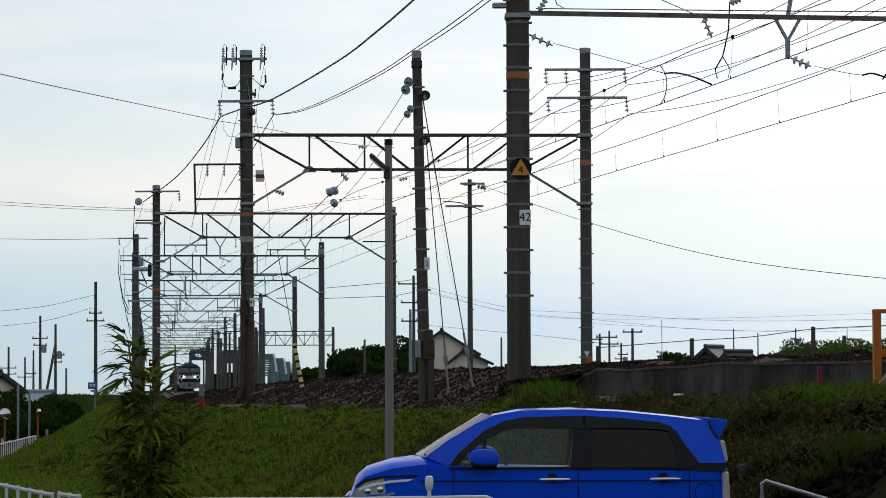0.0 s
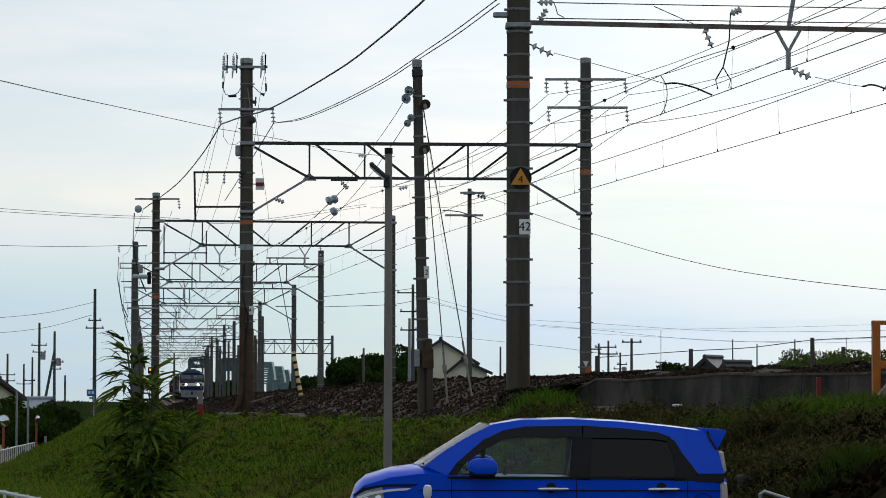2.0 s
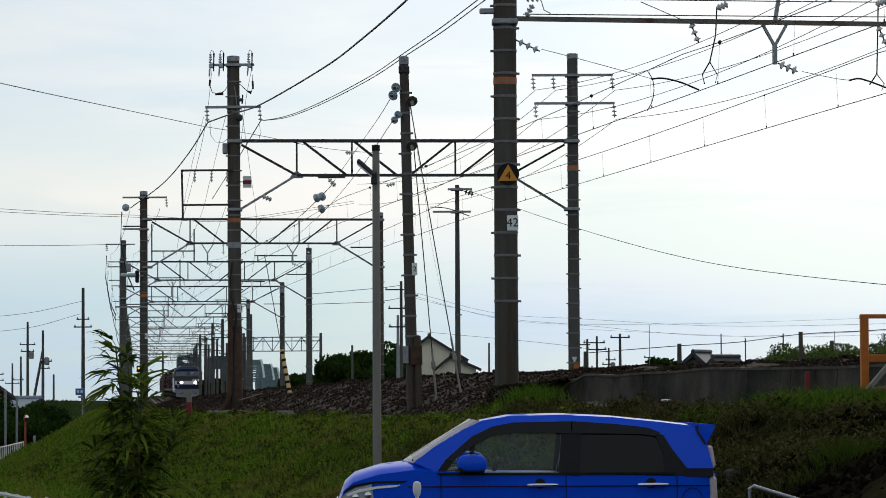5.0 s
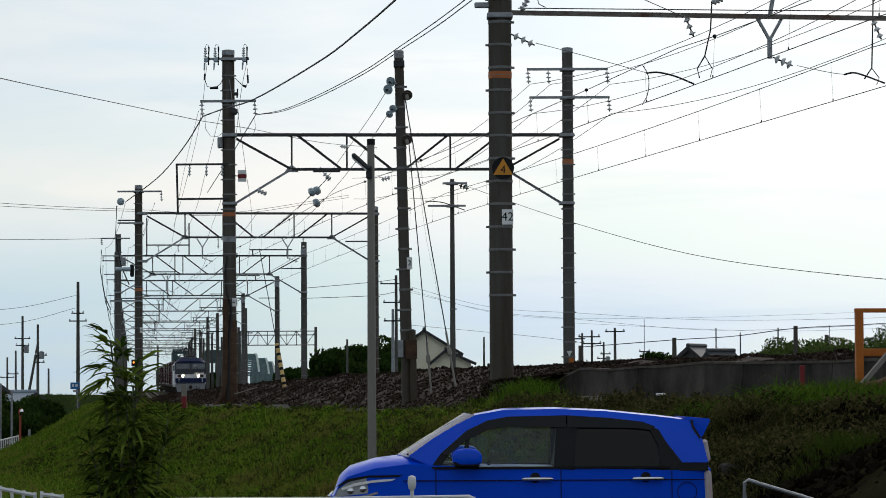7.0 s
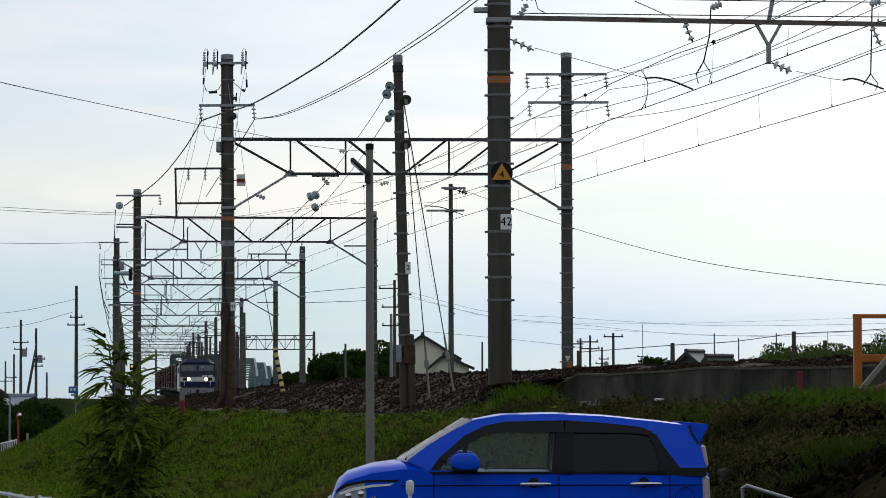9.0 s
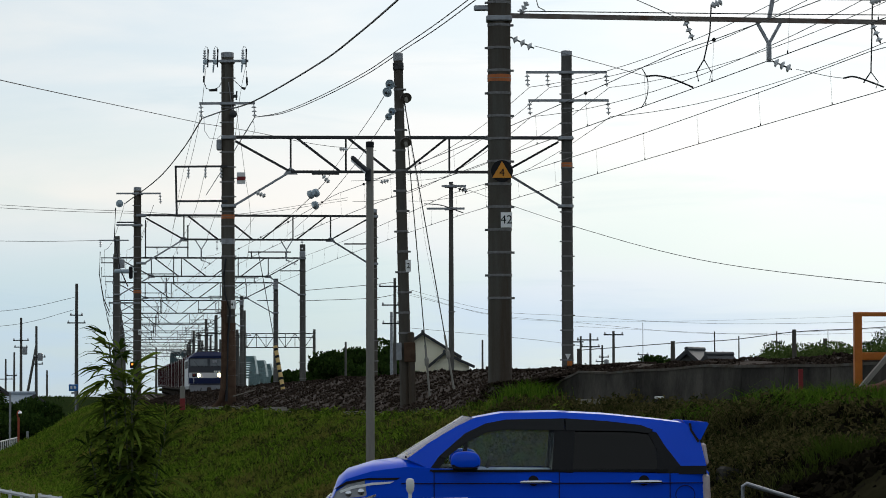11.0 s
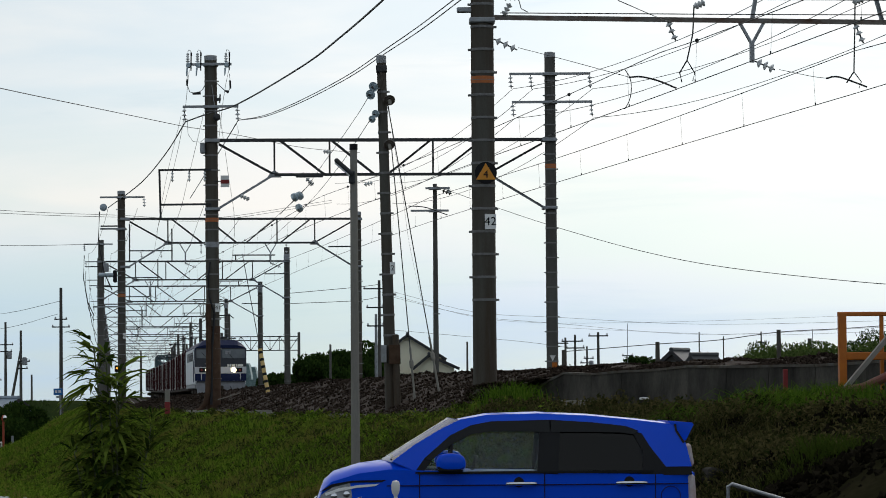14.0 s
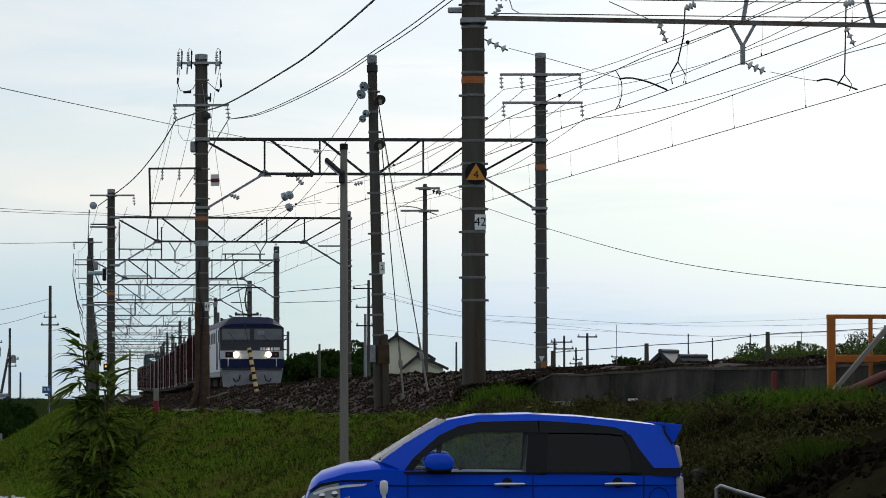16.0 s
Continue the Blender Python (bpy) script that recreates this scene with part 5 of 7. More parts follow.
TAIL = material("tail_lamp_lens", (0.62, 0.60, 0.60), 0.1, second=(0.45, 0.10, 0.08), scale=6, amount=0.5, coat=1.0)
SEAT = material("dark_seat_cloth", (0.03, 0.03, 0.032), 0.9, grain=0.3, bump=0.4)
FAR, NEAR = 1, -1


def side_y(z):
    """Half width of the cabin's side at a height: it leans inwards above the belt line."""
    return 0.735 if z < 1.15 else 0.735 - (z - 1.15) * 0.27 - max(0, z - 1.5) ** 2 * 1.2


def side_panel(outline, s, thick=0.03, proud=0.0):
    """A panel of the cabin's side from an outline in x and z."""
    g = Geo()
    n = len(outline)
    pts = [(x, s * (side_y(z) + proud), z) for x, z in outline] + [(x, s * (side_y(z) + proud - thick), z) for x, z in outline]
    g.add(pts, [tuple(range(n)), tuple(range(2 * n - 1, n - 1, -1))] + [(i, (i + 1) % n, n + (i + 1) % n, n + i) for i in range(n)])
    return g


def side_strip(outer, inner, s, thick=0.04, proud=0.0):
    g = Geo()
    n = len(outer)
    pts = []
    for d in (0, thick):
        for line in (outer, inner):
            pts += [(x, s * (side_y(z) + proud - d), z) for x, z in line]
    f = []
    for i in range(n - 1):
        f += [(i, i + 1, n + i + 1, n + i), (2 * n + i, 3 * n + i, 3 * n + i + 1, 2 * n + i + 1),
              (i, 2 * n + i, 2 * n + i + 1, i + 1), (n + i, n + i + 1, 3 * n + i + 1, 3 * n + i)]
    f += [(0, n, 3 * n, 2 * n), (n - 1, 3 * n - 1, 4 * n - 1, 2 * n - 1)]
    return g.add(pts, f)


ROOF_LINE = [(-0.15, 1.25), (0.043, 1.39), (0.27, 1.525), (0.45, 1.61), (0.68, 1.648), (1.13, 1.658), (1.585, 1.635), (2.04, 1.588), (2.30, 1.555), (2.42, 1.40), (2.47, 1.185)]
DOOR_LINE = [(0.054, 1.16), (0.133, 1.27), (0.36, 1.472), (0.54, 1.558), (0.72, 1.592), (1.233, 1.601), (1.60, 1.575), (1.90, 1.54), (2.04, 1.472), (2.11, 1.36), (2.243, 1.185)]
FRONT_PANE = [(0.10, 1.15), (0.19, 1.27), (0.37, 1.42), (0.54, 1.50), (0.72, 1.52), (1.17, 1.51), (1.14, 1.14)]
REAR_PANE = [(1.28, 1.13), (1.31, 1.51), (1.99, 1.49), (2.07, 1.32), (2.06, 1.13)]


def make_car(at):
    t = thing("car", "bright blue small hatchback car parked below the railway bank", "car", at)
    # lower body: stations along the length
    g = Geo()
    stations = [(-0.87, 0.52, 0.30, 0.62), (-0.85, 0.60, 0.26, 0.80), (-0.81, 0.655, 0.24, 0.93), (-0.76, 0.69, 0.22, 1.06), (-0.68, 0.715, 0.22, 1.13), (-0.45, 0.733, 0.22, 1.20), (-0.17, 0.7375, 0.22, 1.235),
                (0.05, 0.7375, 0.22, 1.17), (0.6, 0.7375, 0.22, 1.15), (1.2, 0.7375, 0.22, 1.14), (1.8, 0.7375, 0.22, 1.128), (2.15, 0.7375, 0.22, 1.12), (2.40, 0.72, 0.24, 1.12), (2.47, 0.69, 0.27, 1.12), (2.515, 0.62, 0.30, 0.80)]
    rings = []
    for x, w, z0, z1 in stations:
        hood = x < 0.0
        crown = 0.02 if hood else 0.0
        e = z1 - (0.055 if hood else 0.0)
        half = [(0, z0), (w - 0.10, z0), (w - 0.02, z0 + 0.06), (w - 0.005, z0 + (e - z0) * 0.35), (w + 0.0, z0 + (e - z0) * 0.62), (w - 0.004, z0 + (e - z0) * 0.8), (w - 0.002, e), (w - (0.07 if hood else 0.01), z1 - (0.012 if hood else 0)), (w * 0.6, z1 + crown)]
        rings.append([Vector((x, y, z)) for y, z in half] + [Vector((x, 0, z1 + crown * 1.4))] + [Vector((x, -y, z)) for y, z in reversed(half[1:])])
    g.loft(rings)
    part("body", g, CAR_BLUE, t, smooth=True)
    # roof, screens
    g = Geo()
    rings = []
    for x, z in [(0.43, 1.60), (0.68, 1.648), (1.13, 1.658), (1.585, 1.635), (2.04, 1.588), (2.32, 1.553)]:
        w = side_y(z)
        rings.append([Vector((x, y, z + 0.014 * (1 - (y / w) ** 2))) for y in [w * k / 5 for k in range(-5, 6)]])
    rings2 = [[p - Vector((0, 0, 0.03)) for p in r] for r in rings]
    for a, b in ((rings, 0), (rings2, 0)):
        g.loft(a, closed=False, caps=False)
    part("roof", g, CAR_BLUE, t, smooth=True)
    def screen(name, x0, z0, x1, z1, bow, mat):
        g = Geo()
        rings = []
        for k in range(6):
            u = k / 5
            x, z = x0 + (x1 - x0) * u, z0 + (z1 - z0) * u
            w = side_y(z) - 0.03
            rings.append([Vector((x - bow * (1 - (y / w) ** 2), y, z + 0.02 * (1 - (y / w) ** 2))) for y in [w * q / 5 for q in range(-5, 6)]])
        g.loft(rings, closed=False, caps=False)
        return part(name, g, mat, t, smooth=True)
    screen("windscreen", -0.15, 1.24, 0.44, 1.605, 0.10, SCREEN_GLASS)
    screen("rear_window", 2.46, 1.20, 2.33, 1.54, -0.03, CAR_GLASS_DARK)
    for s in (NEAR, FAR):
        part("roof_rail", side_strip(ROOF_LINE, DOOR_LINE, s, 0.05), CAR_BLUE, t, smooth=True)
        part("door_window", side_panel(FRONT_PANE, s, 0.008, -0.012), CAR_GLASS, t, "lightly tinted front door glass")
        part("door_window", side_panel(REAR_PANE, s, 0.008, -0.012), CAR_GLASS_DARK, t, "dark privacy glass")
        # black panel laid on the side paints the dark of the spoiler gap
        part("spoiler_gap_shade", side_panel([(2.325, 1.556), (2.345, 1.556), (2.352, 1.50), (2.415, 1.40), (2.40, 1.385), (2.335, 1.49)], s, 0.01, 0.006), BLACK, t, "thin black panel painting the shaded gap before the spoiler")
        part("rain_visor", side_strip(DOOR_LINE[1:6], [(0.19, 1.255), (0.38, 1.40), (0.54, 1.478), (0.72, 1.503), (1.233, 1.495)], s, 0.012, 0.012), SMOKE, t, "smoked plastic rain visor")
        part("rain_visor", side_strip([(1.243, 1.601), (1.60, 1.577), (1.90, 1.542), (2.01, 1.50)], [(1.243, 1.495), (1.60, 1.492), (1.85, 1.485), (1.97, 1.468)], s, 0.012, 0.012), SMOKE, t, "smoked plastic rain visor")
        part("pillar_trim", side_panel([(1.145, 1.52), (1.325, 1.52), (1.30, 1.125), (1.115, 1.135)], s, 0.05, 0.003), BLACK, t, "black door pillar")
        part("pillar_trim", side_panel([(1.95, 1.50), (2.04, 1.475), (2.11, 1.36), (2.243, 1.185), (2.16, 1.12), (2.035, 1.12), (2.045, 1.32)], s, 0.05, 0.003), BLACK, t, "black rear pillar trim")
        part("pillar_trim", side_panel([(0.05, 1.14), (0.054, 1.165), (0.133, 1.275), (0.37, 1.48), (0.385, 1.43), (0.205, 1.27), (0.115, 1.14)], s, 0.05, 0.003), BLACK, t, "black front pillar trim")
        part("quarter_bar", side_panel([(0.345, 1.14), (0.36, 1.40), (0.385, 1.42), (0.37, 1.14)], s, 0.03, -0.005), BLACK, t, "slim black window bar")
        part("belt_trim", side_panel([(2.15, 1.112), (2.15, 1.19), (2.47, 1.19), (2.47, 1.112)], s, 0.05, -0.004), BLACK, t, "black band below the rear quarter")
        part("belt_trim", Geo().box((1.10, s * 0.741, 1.145), (2.06, 0.012, 0.022)), BLACK, t, "black window seal")
        # shade along the body crease, painted as a thin black strip
        part("crease_shade", Geo().box((1.12, s * 0.741, 1.036), (2.64, 0.010, 0.008)), BLACK, t, "thin black strip painting the shade of the body crease")
        for x, lo, hi in ((0.088, 0.35, 1.15), (1.181, 0.30, 1.14), (2.15, 0.45, 1.12)):
            part("door_gap", Geo().box((x, s * 0.7375, (lo + hi) / 2), (0.007, 0.008, hi - lo)), BLACK, t, "dark shut line")
        for x in (0.976, 1.942):
            # the door has no hollow: a black disc paints the recess's shade
            part("cup_shade", Geo().lathe([(0.046, 0.0), (0.043, 0.004), (0.01, 0.005)], (x - 0.02, s * 0.737, 1.058), (0, s, 0), 18), BLACK, t, "flat black disc painting the shade of the handle recess")
            h = part("door_handle", Geo().tube([(x - 0.125, s * 0.75, 1.045), (x - 0.10, s * 0.772, 1.046), (x, s * 0.778, 1.047), (x + 0.10, s * 0.772, 1.046), (x + 0.125, s * 0.75, 1.045)], 0.017, 12), CHROME, t, "chrome door handle", smooth=True)
            part("keyhole_end", Geo().box((x + 0.10, s * 0.755, 1.045), (0.03, 0.03, 0.026), bevel=0.006), CHROME, h)
        m = part("wing_mirror", Geo().loft([[Vector((x + 0.02 * k, s * y, 1.235 + z)) for x, z in ((0.228, -0.048), (0.228, 0.03), (0.26, 0.078), (0.36, 0.086), (0.45, 0.076), (0.486, 0.032), (0.486, -0.05), (0.45, -0.066), (0.27, -0.066))] for k, y in ((0.6, 0.79), (0.0, 0.83), (0.0, 0.94), (0.8, 0.98))]), CAR_BLUE, t, smooth=True)
        part("mirror_base", Geo().loft([[Vector((x, s * y, 1.235 + z)) for x, z in ((0.245, -0.050), (0.236, -0.030), (0.478, -0.030), (0.470, -0.050), (0.43, -0.066), (0.29, -0.066))] for y in (0.81, 0.84, 0.93, 0.968)]), BLACK, m, "black lower mirror shell")
        rounded = m.modifiers.new("rounded", "SUBSURF")
        rounded.levels = rounded.render_levels = 2
        part("mirror_foot", Geo().box((0.36, s * 0.80, 1.17), (0.22, 0.14, 0.03), bevel=0.01), BLACK, m, "black mirror foot")
        # lamps
        part("headlamp", side_panel([(-0.80, 0.90), (-0.77, 0.965), (-0.66, 1.035), (-0.50, 1.07), (-0.22, 1.078), (-0.25, 1.045), (-0.38, 1.02), (-0.42, 0.955), (-0.52, 0.925)], s, 0.05, -0.010), LENS, t, "clear headlamp")
        part("lamp_strip", side_panel([(-0.74, 0.975), (-0.62, 1.018), (-0.45, 1.045), (-0.26, 1.055), (-0.30, 1.035), (-0.46, 1.022), (-0.62, 0.992), (-0.73, 0.955)], s, 0.03, 0.004), PLATE, t, "white running light strip")
        for lx, lz in ((-0.66, 0.950), (-0.55, 0.965)):
            part("projector", Geo().lathe([(0.028, 0.0), (0.028, 0.012), (0.012, 0.02)], (lx, s * 0.722, lz), (0, s, 0), 14), CHROME, t, "round lamp projector", smooth=True)
        part("headlamp_trim", side_panel([(-0.79, 0.985), (-0.68, 1.055), (-0.50, 1.085), (-0.20, 1.088), (-0.24, 1.068), (-0.50, 1.067), (-0.66, 1.032)], s, 0.04, 0.002), BLACK, t, "black strip over the headlamp")
        part("headlamp_trim", side_panel([(-0.80, 0.885), (-0.52, 0.915), (-0.42, 0.945), (-0.42, 0.925), (-0.52, 0.895), (-0.79, 0.865)], s, 0.04, 0.002), CHROME, t, "chrome strip under the headlamp")
        part("tail_lamp", Geo().box((2.455, s * 0.635, 1.285), (0.06, 0.07, 0.20), Matrix.Rotation(radians(-9), 3, "Y"), 0.02), TAIL, t, "pale upper tail lamp", smooth=True)
        part("tail_lamp", Geo().box((2.47, s * 0.67, 0.94), (0.075, 0.09, 0.36), Matrix.Rotation(radians(-3), 3, "Y"), 0.025), TAIL, t, "pale lower tail lamp", smooth=True)
        for x in (-0.20, 2.02):
            w = part("wheel", Geo().lathe([(0.20, -0.08), (0.27, -0.085), (0.285, -0.06), (0.288, 0), (0.285, 0.06), (0.27, 0.085), (0.20, 0.08)], (x, s * 0.665, 0.288), (0, 1, 0), 28), RUBBER, t, "black tyre", smooth=True)
            part("rim", Geo().lathe([(0.195, -0.03), (0.2, 0.02), (0.17, 0.03), (0.05, 0.05), (0.03, 0.06)], (x, s * 0.70, 0.288), (0, s, 0), 20), STEEL, w, "silver wheel rim", smooth=True)
    fc = Geo().tube([(2.283 + 0.084 * math.cos(math.pi * k / 14), -0.738, 0.93 + 0.084 * math.sin(math.pi * k / 14)) for k in range(29)], 0.0035, 6)
    part("fuel_flap", fc, BLACK, t, "round fuel flap outline")
    part("spoiler", Geo().loft([[Vector((x, y, z)) for x, z in ((2.27, 1.578), (2.49, 1.562), (2.50, 1.55), (2.43, 1.41), (2.37, 1.43), (2.32, 1.53))] for y in (-0.615, -0.57)]
                               ).loft([[Vector((x, y, z)) for x, z in ((2.27, 1.585), (2.49, 1.566), (2.50, 1.552), (2.40, 1.535), (2.32, 1.54))] for y in (-0.58, -0.3, 0.3, 0.58)]
                               ).loft([[Vector((x, y, z)) for x, z in ((2.27, 1.578), (2.49, 1.562), (2.50, 1.55), (2.43, 1.41), (2.37, 1.43), (2.32, 1.53))] for y in (0.57, 0.615)]), CAR_BLUE, t, smooth=True)
    part("tailgate", Geo().box((2.47, 0, 0.80), (0.07, 1.2, 0.70), None, 0.03), CAR_BLUE, t)
    part("bumper", Geo().box((2.48, 0, 0.42), (0.10, 1.30, 0.28), None, 0.04), CAR_BLUE, t)
    part("grille", Geo().box((-0.845, 0, 0.86), (0.05, 0.95, 0.12), None, 0.02), CHROME, t, "chrome grille bar")
    part("wiper", Geo().rod((-0.16, -0.55, 1.265), (-0.05, 0.1, 1.30), 0.008), BLACK, t, "black wiper")
    # cabin
    part("dashboard", Geo().box((0.22, 0, 1.06), (0.36, 1.24, 0.24), None, 0.06), BLACK, t)
    for y in (-0.34, 0.34):
        st = part("seat", Geo().box((0.95, y, 0.70), (0.50, 0.48, 0.18), None, 0.05).box((1.18, y, 1.02), (0.14, 0.46, 0.62), Matrix.Rotation(radians(12), 3, "Y"), 0.05), SEAT, t)
        part("headrest", Geo().box((1.27, y, 1.40), (0.10, 0.26, 0.16), None, 0.04), SEAT, st)
    part("rear_seat", Geo().box((1.95, 0, 0.98), (0.16, 1.2, 0.60), Matrix.Rotation(radians(12), 3, "Y"), 0.05).box((1.75, 0, 0.70), (0.45, 1.2, 0.18), None, 0.05), SEAT, t)
    sw = Geo()
    for k in range(16):
        a0, a1 = 2 * math.pi * k / 16, 2 * math.pi * (k + 1) / 16
        sw.rod((0.55 + 0.06 * math.sin(a0), 0.34 + 0.17 * math.cos(a0), 1.10 + 0.17 * math.sin(a0)), (0.55 + 0.06 * math.sin(a1), 0.34 + 0.17 * math.cos(a1), 1.10 + 0.17 * math.sin(a1)), 0.014, n=6)
    part("steering_wheel", sw, BLACK, t)
    return t


make_car((0.0, 30.4, 0.0))


# ---- the goods train ----
FRONT0, SPEED = 452.0, 18.6
LOCO_BLUE = material("loco_blue_paint", (0.006, 0.014, 0.062), 0.55, second=(0.005, 0.011, 0.05), scale=2, amount=0.6, spec=0.2)
LOCO_WHITE = material("loco_white_paint", (0.66, 0.68, 0.70), 0.4, second=(0.5, 0.51, 0.51), scale=1.5, amount=0.6, grain=0.08)
LOCO_GREY = material("loco_grey_paint", (0.30, 0.31, 0.33), 0.5, second=(0.2, 0.2, 0.21), scale=3, amount=0.7, grain=0.1)
LOCO_DARK = material("loco_dark_grey_paint", (0.040, 0.043, 0.052), 0.5, second=(0.03, 0.031, 0.036), scale=2, spec=0.25)
SOOT = material("sooty_roof_paint", (0.028, 0.027, 0.027), 0.9, second=(0.018, 0.017, 0.016), scale=3, amount=0.8)
CAB_GLASS = material("cab_glass", (0.115, 0.13, 0.135), 0.05, second=(0.07, 0.08, 0.088), scale=2, amount=0.8, coat=0.5)
MAROON = material("maroon_container_paint", (0.062, 0.016, 0.017), 0.8, second=(0.034, 0.010, 0.010), scale=1.2, amount=0.9, grain=0.2, bump=0.3, bump_scale=20, spread=0.25, spec=0.04)
BOGIE = material("grimy_running_gear", (0.04, 0.035, 0.03), 0.85, second=(0.07, 0.045, 0.03), scale=4)
LAMP_GLOW = material("lit_headlamp", (1, 0.9, 0.7), 0.3, emit=(1.0, 0.80, 0.50, 60.0))
LAMP_DIM = material("lit_headlamp_rim", (1, 0.85, 0.6), 0.3, emit=(1.0, 0.70, 0.38, 12.0))


def make_loco():
    t = thing("locomotive", "blue and white electric locomotive with lit headlamps hauling containers", "locomotive")
    w = 1.445
    # body side: white with grey sill; cab ends dark
    part("body", Geo().box((0, 9.3, 2.12), (2 * w - 0.01, 17.2, 2.06), None, 0.03), LOCO_WHITE, t)
    part("sill", Geo().box((0, 9.3, 1.00), (2 * w - 0.06, 17.0, 0.22)), LOCO_GREY, t, "grey lower sill")
    # cab: nose leans back above the waist
    nose = lambda z: 0.0 + max(0.0, z - 2.07) * 0.20
    def face(z0, z1, w0, w1, off=0.0, thick=0.5):
        a = [(-w0, nose(z0) - off, z0), (w0, nose(z0) - off, z0), (w1, nose(z1) - off, z1), (-w1, nose(z1) - off, z1)]
        b = [(x, thick + 0.3, z) for x, y, z in a]
        return Geo().add(a + b, [(0, 1, 2, 3), (7, 6, 5, 4), (0, 4, 5, 1), (2, 6, 7, 3), (1, 5, 6, 2), (0, 3, 7, 4)])
    part("front_panel", face(1.28, 1.69, w - 0.01, w), LOCO_BLUE, t, "dark blue lower front")
    part("front_band", face(1.693, 2.07, w, w), LOCO_WHITE, t, "white band across the front")
    part("front_panel", face(2.073, 2.52, w, w), LOCO_DARK, t, "dark grey panel below the windscreen")
    part("windscreen_frame", face(2.523, 3.14, w, w - 0.01), LOCO_DARK, t)
    for x0, x1 in ((-1.36, -0.10), (0.10, 1.36)):
        pane = Geo().add([(x0, nose(2.57) - 0.012, 2.57), (x1, nose(2.57) - 0.012, 2.57), (x1, nose(3.06) - 0.012, 3.06), (x0, nose(3.06) - 0.012, 3.06),
                          (x0, nose(2.57) + 0.02, 2.57), (x1, nose(2.57) + 0.02, 2.57), (x1, nose(3.06) + 0.02, 3.06), (x0, nose(3.06) + 0.02, 3.06)],
                         [(0, 1, 2, 3), (7, 6, 5, 4), (0, 4, 5, 1), (2, 6, 7, 3), (1, 5, 6, 2), (0, 3, 7, 4)])
        ws = part("windscreen", pane, CAB_GLASS, t, "grey-green cab windscreen")
        part("wiper", Geo().rod(((x0 + x1) / 2, nose(2.5) - 0.03, 2.5), ((x0 + x1) / 2 - 0.35, nose(2.95) - 0.03, 2.92), 0.012, n=5), BLACK, ws)
    part("sunblind", Geo().box((0.42, nose(2.85) - 0.02, 2.87), (0.30, 0.01, 0.22)), LOCO_GREY, t, "pale card behind the windscreen")
    part("running_number", Geo().box((0.42, nose(2.14) - 0.006, 2.15), (0.10, 0.02, 0.13)).box((0.55, nose(2.14) - 0.006, 2.15), (0.10, 0.02, 0.13)).box((0.73, nose(2.14) - 0.006, 2.15), (0.16, 0.02, 0.13))
         .box((0.90, nose(2.14) - 0.006, 2.15), (0.08, 0.02, 0.13)).box((1.00, nose(2.14) - 0.006, 2.15), (0.05, 0.02, 0.03)).box((1.12, nose(2.14) - 0.006, 2.15), (0.28, 0.02, 0.13)), WHITE, t, "white running number bars")
    for s in (-1, 1):
        h = part("lamp_housing", Geo().box((s * 0.93, 0.0, 1.89), (0.58, 0.05, 0.26), None, 0.02), BLACK, t, "black headlamp housing")
        part("headlamp", Geo().lathe([(0.13, 0.0), (0.13, 0.02), (0.10, 0.035)], (s * 0.74, -0.02, 1.89), (0, -1, 0), 16), LAMP_DIM, h, "lit warm headlamp")
        part("lamp_bulb", Geo().lathe([(0.085, 0.0), (0.075, 0.02), (0.04, 0.03)], (s * 0.74, -0.055, 1.89), (0, -1, 0), 14), LAMP_GLOW, h, "bright lamp")
        part("tail_light", Geo().lathe([(0.06, 0.0), (0.06, 0.02)], (s * 1.08, -0.025, 1.89), (0, -1, 0), 12), RED, h)
        part("handrail", Geo().rod((s * 1.10, -0.07, 1.35), (s * 1.10, -0.07, 1.72), 0.02, n=6), WHITE, t, "white handrail")
        part("cab_side", Geo().box((s * (w - 0.02), 0.62, 2.40), (0.06, 0.85, 1.44)), LOCO_BLUE, t, "dark blue cab side")
        part("cab_window", Geo().box((s * (w + 0.0), 1.6, 2.75), (0.06, 0.6, 0.55)), CAB_GLASS, t)
        part("cab_door", Geo().box((s * (w + 0.0), 2.55, 2.15), (0.05, 0.62, 1.85)), LOCO_BLUE, t, "dark blue cab door")
        for k in range(5):
            part("louvre", Geo().box((s * (w + 0.0), 4.6 + 2.2 * k, 2.7), (0.04, 1.2, 0.5)), LOCO_DARK, t, "dark side louvre")
        part("coupler_hose", Geo().tube([(s * 0.55, -0.06, 0.95), (s * 0.62, -0.16, 0.72), (s * 0.78, -0.10, 0.66), (s * 0.86, -0.04, 0.80)], 0.03, 6), BLACK, t)
        for y in (2.6, 5.0, 8.1, 10.5, 13.5, 15.8):
            part("wheel", Geo().lathe([(0.56, -0.06), (0.56, 0.06), (0.30, 0.07), (0.12, 0.10)], (s * 0.55, y, 0.56), (s, 0, 0), 20), BOGIE, t, "grimy steel wheel")
    for y in (3.8, 9.3, 14.6):
        part("bogie", Geo().box((0, y, 0.66), (2.3, 3.4, 0.42), None, 0.05), BOGIE, t)
    skirt = Geo().loft([[Vector((x, y, z)) for x, z in ((-1.40, 1.20), (1.40, 1.20), (1.28, 0.42), (0.62, 0.33), (-0.62, 0.33), (-1.28, 0.42))] for y in (0.02, 0.5)])
    part("skirt", skirt, LOCO_GREY, t, "light grey front skirt")
    part("front_step", Geo().box((0, 0.10, 1.235), (2.72, 0.30, 0.08)), LOCO_DARK, t)
